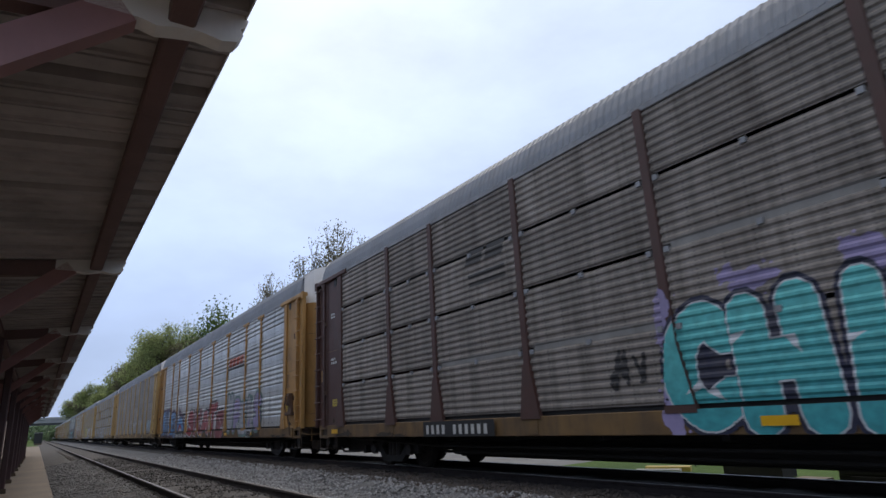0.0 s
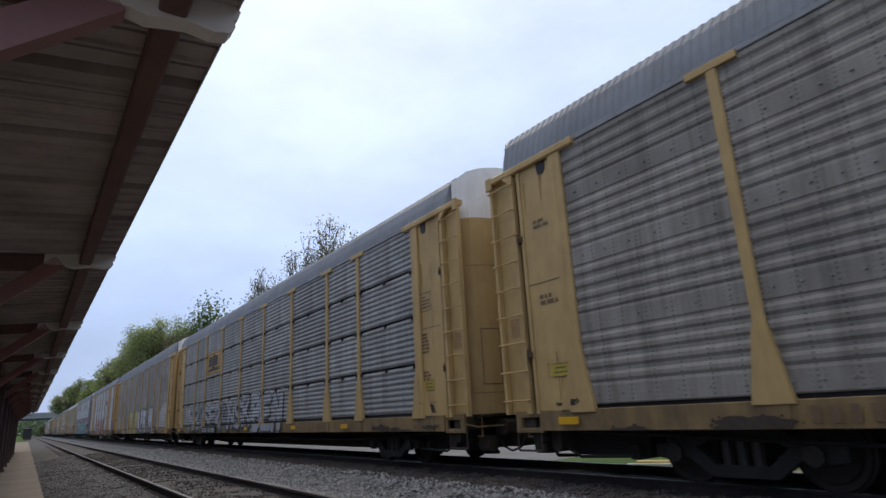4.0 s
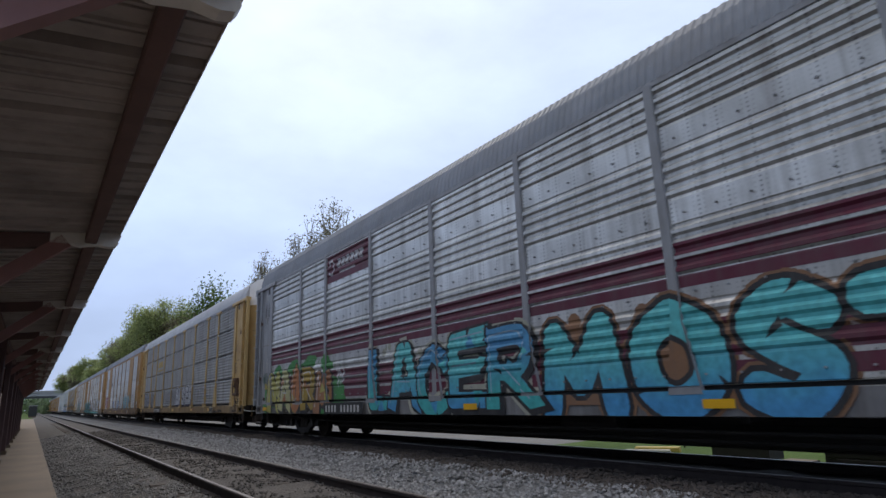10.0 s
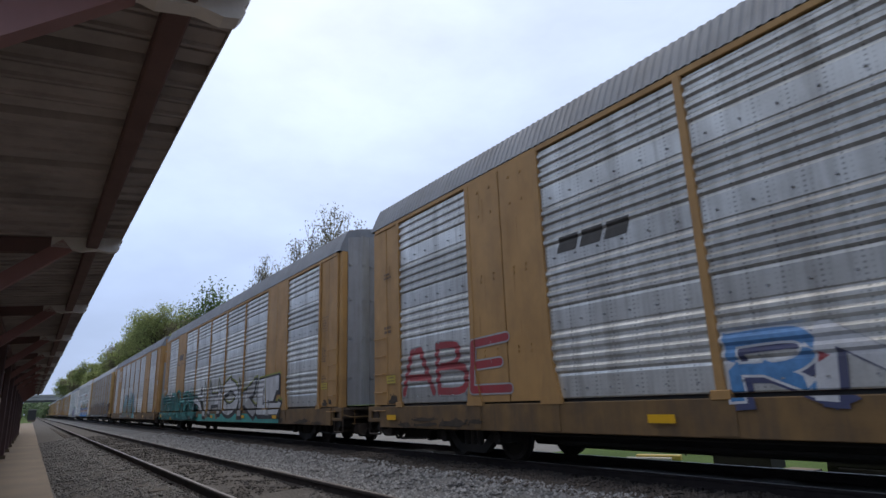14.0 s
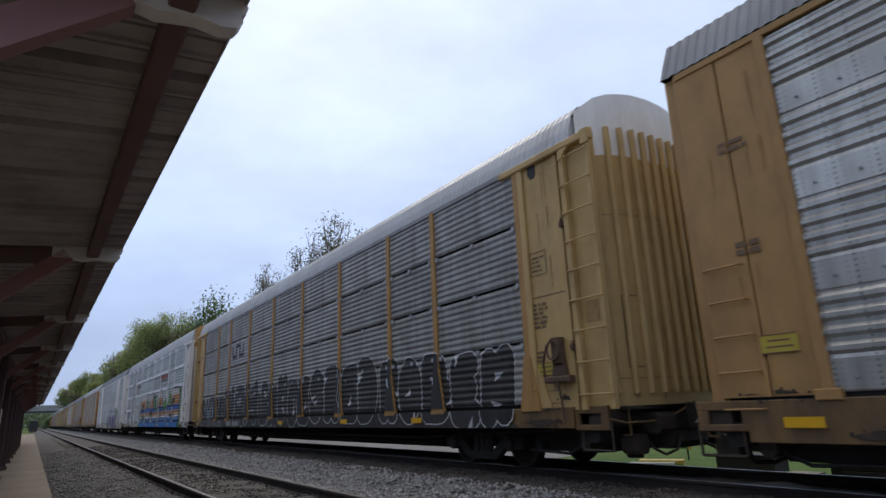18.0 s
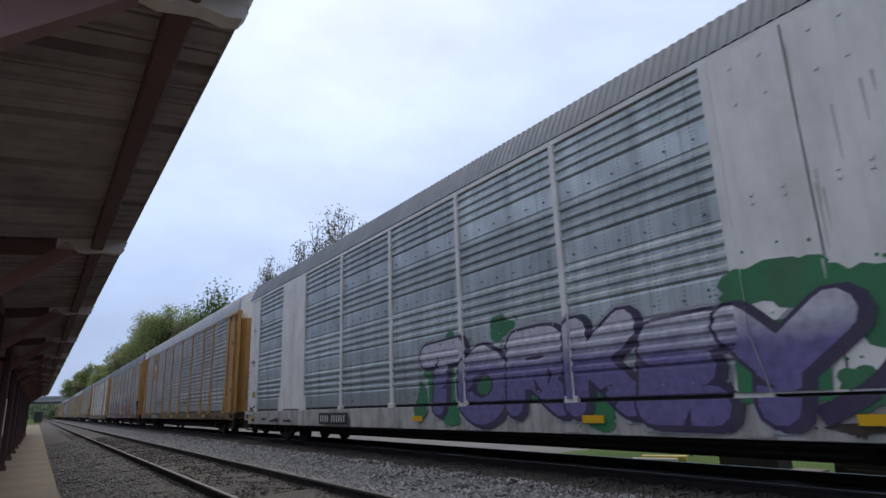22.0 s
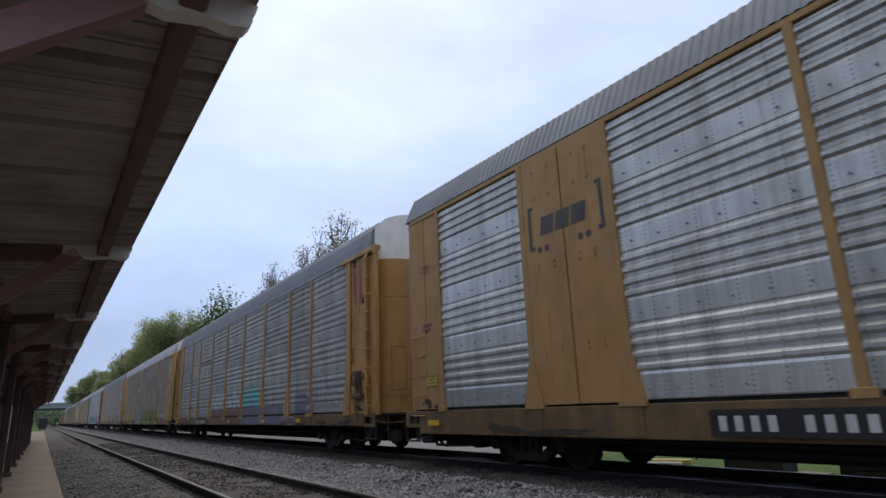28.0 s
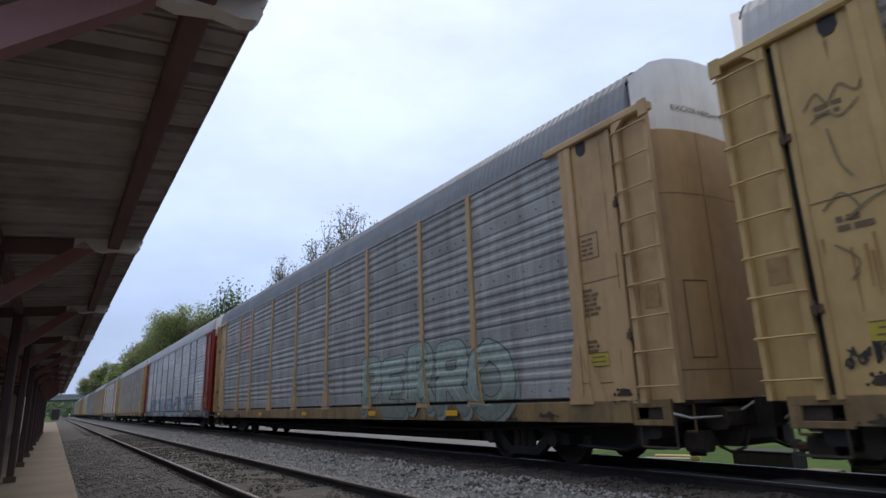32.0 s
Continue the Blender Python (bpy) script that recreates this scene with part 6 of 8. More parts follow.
def on_car_8(car, s):
    ice = P("ice_spray", (0.36, 0.44, 0.48))
    pool = fade_paint("pool_blue_spray", (0.05, 0.24, 0.32), (0.12, 0.36, 0.42), 0.9, 2.0)
    letters(car, s, "WHKWRP", -4.35, -8.4, 0.95, 2.2, (pool, ice, pool), SLATE, 0.26, 0.035, None, MIST, None, pool, sharp=True, seed=101, rise=0.1, lap=1.3)
    smear = P("grey_brown_smear", (0.085, 0.075, 0.07))
    splash(car, s, smear, [(-4.2, 1.3, 0.35, 0.12), (-4.0, 1.35, 0.14, 0.3), (-8.6, 1.65, 0.4, 0.12), (-8.9, 1.55, 0.3, 0.14), (-9.4, 1.58, 0.5, 0.05)], 2)
    mint = P("pale_turquoise_spray", (0.30, 0.52, 0.54))
    star = [(-8.98 + (0.20 if j % 2 == 0 else 0.085) * math.sin(j * math.pi / 5), 1.83 + (0.20 if j % 2 == 0 else 0.085) * math.cos(j * math.pi / 5)) for j in range(10)]
    decal("graffiti", [[star[j - 1], star[j], star[(j + 1) % 10]] for j in range(0, 10, 2)] + [[star[j] for j in range(1, 10, 2)]], mint, car, s, 4, "small painted star")
    splash(car, s, mint, [(-8.45, 1.95, 0.18, 0.06), (-9.5, 1.85, 0.2, 0.07), (-8.75, 1.15, 0.16, 0.06), (-9.2, 1.17, 0.32, 0.08)], 3)
    for t, y, z, h, w in (("1995", -8.55, 2.0, 0.24, 0.55), ("DDD Fox E7", -9.25, 1.93, 0.26, 1.75), ("México", -10.15, 1.60, 0.24, 0.95), ("A100", -10.35, 1.26, 0.2, 0.7)):
        decal("graffiti_tag", text_polys(t, y, z, h, w, 0.0, 0.15), P("faded_black_marker", (0.06, 0.06, 0.065)), car, s, 5, "faded black spray-painted words")
    letters(car, s, "RNIWRH", 4.2, -2.2, 0.95, 1.8, (BLUE, CHALK, RED, PALE), CHALK, 0.15, 0.03, P("dull_navy_spray", (0.05, 0.06, 0.14)), None, seed=102, sharp=True, lap=1.3)
    scrawl(car, s, -2.4, -4.0, 1.0, 1.8, CHALK, 110, 0.05, 4)
    letters(car, s, "ABE", 12.0, 8.2, 1.2, 2.3, RED, MIST, 0.14, 0.03, seed=103)
    scrawl(car, s, -10.9, -11.9, 1.15, 1.9, SLATE, 106, 0.04, 2)
    for k, c in enumerate("HERST"):                       # tags that run down the door, letter under letter
        letters(car, s, c, -12.80 - 0.05 * k, -13.06 - 0.05 * k, 3.86 - 0.19 * k, 4.04 - 0.19 * k, INK, INK, 0.032, 0.004, seed=107 + k)
    for k, c in enumerate("TUSE"):
        letters(car, s, c, -12.28 - 0.03 * k, -12.58 - 0.03 * k, 1.74 - 0.21 * k, 1.94 - 0.21 * k, P("faded_black_marker", (0.06, 0.06, 0.065)), P("faded_black_marker", (0.06, 0.06, 0.065)), 0.05, 0.008, seed=108 + k)
    for k in range(3):
        scrawl(car, s, -12.86, -13.28, 1.12 + 0.15 * k, 1.3 + 0.15 * k, CHALK, 109 + k, 0.035, 3)
    decal("warning_plate", [rect(-12.13, -12.52, 2.18, 2.34)], SAFETY, car, s, 2, "yellow warning plate")
    decal("stencil", [rect(-12.2, -12.46, 2.28, 2.30), rect(-12.2, -12.46, 2.22, 2.24)], INK, car, s, 3)
    decal("stencil", [rect(-12.84, -13.14, 2.84, 3.14)], PALE, car, s, 3)
    decal("stencil", text_polys("BI", -12.89, 2.90, 0.19), CHALK, car, s, 4)
    decal("logo", slant_blocks(6.9, 5.4, 3.4, 3.65, 3, 0.1), P("faded_dark_lettering", (0.055, 0.05, 0.045)), car, s, 2)
    decal("owner_mark", slant_blocks(-1.5, -2.3, 0.75, 0.89, 3, 0.0, 0.45), P("dull_maroon_lettering", (0.15, 0.03, 0.022)), car, s, 2)
    data_plate(car, s, -7.8)


def on_car_9(car, s):
    bracket_mark(car, s, 9.1, 3.72)
    flow_piece(car, s, 13.2, 3.4, 0.62, 2.25, P("jade_spray", (0.05, 0.35, 0.32)), NAVY, 111, 84, 0.085)
    decal("spray_patch", [rect(13.0, -8.8, 0.60, 0.92)], P("jade_spray", (0.05, 0.35, 0.32)), car, s, 1, "jade spray-painted foot")
    splash(car, s, P("brown_buff_spray", (0.24, 0.15, 0.08)), [(3.3, 0.85, 0.35, 0.16), (1.6, 0.8, 0.4, 0.12), (-0.6, 0.8, 0.5, 0.14)], 2)
    lime = P("lime_edge_spray", (0.30, 0.33, 0.03))
    letters(car, s, "IHOKE", 2.6, -8.8, 0.72, 2.2, (CHALK, MIST), INK, 0.44, 0.07, INK, None, None, None, lime, sharp=True, seed=114, rise=0.1, lap=1.12)
    decal("graffiti", brush(curve([(4.1, 1.0), (3.9, 1.5), (3.1, 1.5), (2.4, 1.2)]), 0.30, 0.05), INK, car, s, 30, "dark edge of the hooked letter")
    decal("graffiti", brush(curve([(4.1, 1.0), (3.9, 1.5), (3.1, 1.5), (2.4, 1.2)]), 0.26), CHALK, car, s, 32, "white hooked letter")
    decal("graffiti", [disc(2.35, 2.0, 0.24, 0.24)], MIST, car, s, 30, "pale ring")
    decal("graffiti", [disc(2.3, 1.98, 0.17, 0.19)], INK, car, s, 32, "black eye of the ring")
    scrawl(car, s, 13.1, 12.4, 2.2, 2.4, CHALK, 116, 0.04, 3)
    scrawl(car, s, 13.0, 12.6, 1.95, 2.1, CHALK, 117, 0.04, 3)
    for a, b, low in ((13.0, 12.56, 0.76), (9.84, 9.36, 0.64)):
        decal("reflector", [rect(a, b, low, low + 0.17)], SAFETY, car, s, 40, "yellow reflective patch")


def on_car_10(car, s):
    line_mark(car, s, 9.1, 4.2, 1.75, 0.7, CHALK, 0.16)
    decal("stencil", slant_blocks(9.05, 7.5, 3.98, 4.08, 8, 0.0, 0.3), CHALK, car, s, 3)
    fill = fade_paint("green_to_teal_spray", (0.12, 0.14, 0.075), (0.10, 0.27, 0.32), 1.2, 1.9)
    cyan, indigo, rose = P("cyan_spray", (0.03, 0.36, 0.42)), P("deep_indigo_spray", (0.055, 0.045, 0.16)), P("magenta_edge_spray", (0.20, 0.05, 0.19))
    spots = [(3.9, 1.3, 0.35, 0.75), (3.2, 2.3, 0.28, 0.3), (2.4, 2.45, 0.3, 0.2), (1.0, 2.5, 0.22, 0.2), (-0.2, 2.5, 0.28, 0.24), (-1.45, 2.4, 0.42, 0.36), (-2.0, 2.1, 0.45, 0.3), (-3.05, 1.4, 0.16, 0.12)]
    wedge = [(-2.0, 2.25), (-2.0, 0.66), (-3.15, 0.66), (-2.75, 1.3), (-2.35, 1.75)]
    splash(car, s, rose, [(y, z, a + 0.06, b + 0.06) for y, z, a, b in spots])
    decal("graffiti", [[(y - (0.08 if y < -2.1 else 0), z + 0.03) for y, z in wedge]], rose, car, s, 1, "magenta edge")
    splash(car, s, cyan, spots, 2)
    decal("graffiti", [wedge], cyan, car, s, 2, "cyan spray background")
    letters(car, s, "CHIMP", 3.7, -2.35, 0.64, 2.35, fill, CHALK, 0.50, 0.022, indigo, None, None, indigo, indigo, seed=123, rise=0.1, lap=1.2, drop=(0.05, -0.07))
    decal("owner_mark", slant_blocks(-3.5, -4.5, 0.69, 0.91, 3, 0.0, 0.45), P("dull_maroon_lettering", (0.15, 0.03, 0.022)), car, s, 2, "dull red owner's mark")
    scrawl(car, s, -2.75, -3.9, 1.35, 2.0, CHALK, 123, 0.06, 5)
    scrawl(car, s, -3.05, -3.45, 0.72, 0.98, CHALK, 124, 0.06, 3)
    decal("stencil", [rect(-12.84, -13.14, 2.84, 3.14)], PALE, car, s, 3)
    decal("stencil", text_polys("BI", -12.89, 2.90, 0.19), CHALK, car, s, 4)


def on_car_11(car, s):
    decal("sign_panel", [rect(7.15, 4.45, 3.32, 4.22)], PALE, car, s, 1, "pale painted sign area")
    line_mark(car, s, 6.85, 3.55, 1.75, 0.52, INK, 0.15)
    decal("spray_patch", [rect(12.0, 8.1, 0.70, 1.55), rect(8.1, 2.8, 0.70, 1.95), rect(2.8, -6.6, 0.70, 1.90), rect(-6.6, -11.6, 0.70, 1.75)], INK, car, s, 1, "black spray-painted ground")
    splash(car, s, INK, [(y, z, 0.55, 0.28) for y, z in ((11.2, 1.6), (9.2, 1.65), (7.2, 2.0), (5.4, 1.9), (3.6, 2.05), (1.7, 1.9), (-0.4, 2.0), (-2.6, 1.95), (-4.4, 2.05), (-6.0, 1.9), (-8.0, 1.8), (-10.2, 1.75))], 1)
    for word, a, b, top, seed, w in (("SMURK", 12.1, 8.0, 2.05, 131, 0.34), ("URH", 7.8, 2.95, 2.4, 132, 0.52), ("BRUCE", 2.65, -2.2, 2.35, 133, 0.52), ("SRED", -2.2, -6.6, 2.42, 135, 0.60), ("HOBEN", -6.7, -11.7, 2.2, 137, 0.52)):
        letters(car, s, word, a, b, 0.70, top, INK, CHALK, w, 0.024, None, None, None, INK, seed=seed, rise=0.1, lap=1.1)
    scrawl(car, s, 11.0, 9.6, 1.0, 1.7, SKYB, 136, 0.08, 3)
    decal("stencil", stroke(arc(12.6, 1.9, 0.1, 0.1, 0, 360), 0.025) + stroke([(12.55, 2.1), (12.5, 2.9), (12.4, 2.9), (12.42, 2.1)], 0.025), INK, car, s, 3)


def zbands(name, stops):
    """Paint in level bands of colour by height."""
    if name in MATS:
        return MATS[name]
    m = bpy.data.materials.new(name)
    m.use_nodes = True
    n, l = m.node_tree.nodes, m.node_tree.links
    tc, sep, r = n.new("ShaderNodeTexCoord"), n.new("ShaderNodeSeparateXYZ"), n.new("ShaderNodeValToRGB")
    nz = n.new("ShaderNodeTexNoise")
    nz.inputs["Scale"].default_value = 1.5
    l.new(tc.outputs["Object"], nz.inputs[0])
    mr = n.new("ShaderNodeMapRange")
    mr.inputs["From Min"].default_value, mr.inputs["From Max"].default_value = 0.5, 3.1
    ad = n.new("ShaderNodeMath")
    ad.operation = "MULTIPLY_ADD"
    ad.inputs[1].default_value = 0.12
    l.new(tc.outputs["Object"], sep.inputs[0])
    l.new(nz.outputs[0], ad.inputs[0])
    l.new(sep.outputs["Z"], ad.inputs[2])
    l.new(ad.outputs[0], mr.inputs[0])
    l.new(mr.outputs[0], r.inputs[0])
    e = r.color_ramp.elements
    e[0].position, e[0].color = 0.0, (*stops[0][1], 1)
    e[1].position, e[1].color = 1.0, (*stops[-1][1], 1)
    for (_, before), (z, after) in zip(stops, stops[1:]):       # a soft spray edge at each change
        e.new((z - 0.05 - 0.5 + 0.06) / 2.6).color = (*before, 1)
        e.new((z + 0.05 - 0.5 + 0.06) / 2.6).color = (*after, 1)
    l.new(r.outputs[0], n["Principled BSDF"].inputs["Base Color"])
    n["Principled BSDF"].inputs["Roughness"].default_value = 0.55
    MATS[name] = m
    return m


BRIGHTGREEN = P("bright_green_spray", (0.07, 0.33, 0.06))


def hill(line, z0, grow=0.0):
    """Upright strips under a smooth skyline of (y, z) points, from left to right."""
    pts = curve(line, 6)
    pts = [(y, z + grow) for y, z in pts]
    if grow:
        pts = [(pts[0][0] + grow, pts[0][1])] + pts + [(pts[-1][0] - grow, pts[-1][1])]
    return [[(a[0], z0), (b[0], z0), (b[0], max(z0, b[1])), (a[0], max(z0, a[1]))] for a, b in zip(pts, pts[1:]) if a[0] > b[0]]


def on_car_12(car, s):
    speed_mark(car, s, -4.5, 3.74, P("dull_red_lettering", (0.42, 0.07, 0.05)))
    white, orange, blue, deep = (0.55, 0.52, 0.50), (0.44, 0.19, 0.07), (0.03, 0.12, 0.42), (0.015, 0.15, 0.44)
    fill = zbands("banded_orange_and_blue_spray", ((0.5, deep), (1.30, white), (1.48, orange), (1.70, blue), (2.02, orange), (2.58, white)))
    skylines = ([(3.85, 0.9), (3.75, 2.9), (3.6, 3.0), (1.2, 2.95), (1.05, 2.6), (0.7, 2.1), (-0.35, 1.95)],
                [(-0.35, 1.6), (-0.55, 2.15), (-1.1, 2.5), (-1.5, 3.0), (-1.95, 2.75), (-2.15, 2.4), (-2.6, 1.85), (-3.7, 1.62)],
                [(-3.7, 1.5), (-3.95, 2.0), (-4.55, 2.5), (-5.2, 3.05), (-5.75, 2.6), (-6.0, 2.1), (-6.5, 1.6), (-7.15, 1.42), (-7.6, 1.0)],
                [(-7.2, 1.45), (-7.5, 1.95), (-8.6, 1.98), (-8.75, 2.7), (-9.0, 2.9), (-11.1, 2.9), (-11.25, 2.3), (-11.3, 1.0)])
    splash(car, s, BRIGHTGREEN, [(4.1, 1.2, 0.3, 0.6), (0.35, 2.3, 0.5, 0.5), (-2.7, 2.4, 0.55, 0.5), (-3.2, 1.9, 0.5, 0.4), (-6.6, 2.1, 0.6, 0.5), (-7.3, 1.8, 0.5, 0.45), (-8.2, 2.3, 0.5, 0.6), (-11.3, 2.7, 0.4, 0.4), (-11.3, 1.8, 0.35, 0.5), (-11.35, 1.0, 0.35, 0.45), (4.3, 0.8, 0.3, 0.2), (-4.1, 2.4, 0.3, 0.4)], 3)
    for k, line in enumerate(skylines):
        decal("graffiti", hill(line, 0.60, 0.09), INK, car, s, 5 + 2 * k, "black outlines")
        decal("graffiti", hill(line, 0.62), fill, car, s, 6 + 2 * k, "orange, white and blue letter forms")
    decal("graffiti", [rect(2.9, 2.0, 1.85, 2.35), rect(2.9, 1.2, 1.22, 1.5), [(-8.9, 1.95), (-9.9, 1.95), (-9.85, 2.45), (-9.3, 2.35)], rect(-8.3, -9.9, 1.35, 1.5)] + stroke([(-0.35, 1.5), (-0.5, 0.64)], 0.07) + stroke([(-3.7, 1.5), (-3.95, 0.64)], 0.08), INK, car, s, 14, "black counters")
    for y, z, k in ((-1.6, 1.55, 0.75), (-5.25, 1.65, 1.0)):
        drop = curve([(y + 0.28 * k, z + 0.55 * k), (y + 0.1 * k, z + 0.1 * k), (y - 0.1 * k, z - 0.25 * k)])
        decal("graffiti", brush(drop, 0.34 * k), INK, car, s, 14, "black drop-shaped counter")
        decal("graffiti", brush([(a + 0.04, b - 0.05) for a, b in drop[3:]], 0.14 * k), BRIGHTGREEN, car, s, 16, "green heart of the drop")
    decal("graffiti", [rect(2.75, 2.15, 1.92, 2.05), rect(2.7, 1.4, 1.28, 1.38)], BRIGHTGREEN, car, s, 16, "green slots")
    for k in range(3):
        scrawl(car, s, -2.35, -3.2, 2.62 - 0.3 * k, 2.82 - 0.3 * k, INK, 240 + k, 0.06, 3)
    red = P("faded_red_lettering", (0.26, 0.03, 0.03))
    decal("logo", stroke([(7.05, 3.9), (6.5, 3.82), (6.15, 3.55)], 0.10) + stroke([(7.0, 3.5), (6.5, 3.85), (6.15, 4.05)], 0.09), red, car, s, 3, "red crossed-stroke mark")
    decal("logo", slant_blocks(6.05, 4.5, 3.72, 3.90, 9, 0.03, 0.3), P("dark_logo_lettering", (0.05, 0.06, 0.06)), car, s, 3, "dark word mark")
    for t, y, z, w in (("I", 5.15, 1.85, 0.06), ("JUST", 4.78, 1.98, 0.68), ("WANNA", 4.85, 1.68, 0.95), ("BLOW UP...", 4.88, 1.40, 1.2)):
        decal("graffiti_tag", text_polys(t, y, z, 0.2, w, 0.01, 0.1), INK, car, s, 5, "black spray-painted words")
    scrawl(car, s, 11.2, 9.9, 1.4, 2.05, P("blue_marker_spray", (0.08, 0.12, 0.38)), 143, 0.06, 6)


def on_car_13(car, s):
    fill = fade_paint("purple_to_white_spray", (0.15, 0.13, 0.30), (0.52, 0.51, 0.58), 1.6, 2.0)
    dusk, pine = P("dusk_purple_spray", (0.045, 0.03, 0.085)), P("pine_green_spray", (0.03, 0.20, 0.08))
    splash(car, s, pine, [(0.15, 1.1, 0.3, 0.5), (-0.3, 2.0, 0.5, 0.4), (-1.0, 2.2, 0.45, 0.35), (-2.7, 2.4, 0.45, 0.3), (-4.6, 2.0, 0.4, 0.4), (-7.7, 2.35, 0.8, 0.4), (-8.6, 1.9, 0.5, 0.5), (-4.9, 0.9, 0.5, 0.3), (-8.4, 1.1, 0.4, 0.3), (-1.1, 0.9, 0.4, 0.3)])
    letters(car, s, "TORKEY", 0.1, -8.3, 0.66, 2.28, fill, dusk, 0.48, 0.05, dusk, None, None, pine, PALE, seed=151, rise=0.14, lap=1.22, drop=(0.10, 0.02), lean=0.08)
    decal("graffiti", brush(curve([(-8.0, 0.85), (-8.6, 1.2), (-9.2, 2.0)]), 0.2, 0.0, True), dusk, car, s, 4, "dark hooked tail")
    splash(car, s, pine, [(-8.9, 2.2, 0.5, 0.16), (-9.2, 1.6, 0.3, 0.3)], 2)
    scrawl(car, s, 0.9, 0.3, 1.75, 2.2, PALE, 152, 0.05, 2)
    decal("stencil", [rect(13.05, 12.98, 2.85, 2.96)] + [rect(12.93 - 0.09 * k, 12.87 - 0.09 * k, 2.85, 2.96) for k in range(4)], INK, car, s, 3)
    decal("stencil", text_polys("BI", -12.95, 2.9, 0.16), INK, car, s, 3)


def on_car_14(car, s):
    decal("sign_panel", [rect(9.2, 7.33, 3.38, 5.2)], P("gold_sign_area", (0.38, 0.22, 0.07)), car, s, 1, "gold painted sign area")
    navy, y = P("shield_blue", (0.035, 0.05, 0.22)), 8.25
    decal("logo", [[(y + 0.36, 4.5), (y - 0.36, 4.5), (y - 0.38, 4.82), (y - 0.22, 4.86), (y, 4.92), (y + 0.22, 4.86), (y + 0.38, 4.82)]], navy, car, s, 3, "blue top of the shield")
    decal("logo", [[(y + 0.36, 4.5), (y + 0.34, 4.25), (y, 4.02), (y - 0.34, 4.25), (y - 0.36, 4.5)]], CHALK, car, s, 2, "white field of the shield")
    decal("logo", [rect(y + 0.30 - 0.12 * k, y + 0.25 - 0.12 * k, 4.2 if 0 < k < 5 else 4.3, 4.5) for k in range(6)], RED, car, s, 3, "red stripes of the shield")
    decal("stencil", slant_blocks(8.95, 7.55, 3.55, 3.62, 9, 0.0, 0.3), DARKSTENCIL, car, s, 3)
    scrawl(car, s, -1.6, -3.9, 1.3, 1.95, P("faint_dark_spray", (0.17, 0.175, 0.18)), 161, 0.045, 6)
    scrawl(car, s, -2.2, -4.3, 0.78, 1.2, P("faint_dark_spray", (0.17, 0.175, 0.18)), 165, 0.03, 6)
    scrawl(car, s, 6.6, 5.0, 1.6, 2.0, P("faint_dark_spray", (0.17, 0.175, 0.18)), 162, 0.04, 4)
    scrawl(car, s, 13.0, 12.35, 1.6, 1.95, CHALK, 163, 0.05, 4)
    decal("stencil", text_polys("R1", 5.5, 0.8, 0.17), STENCIL, car, s, 7)


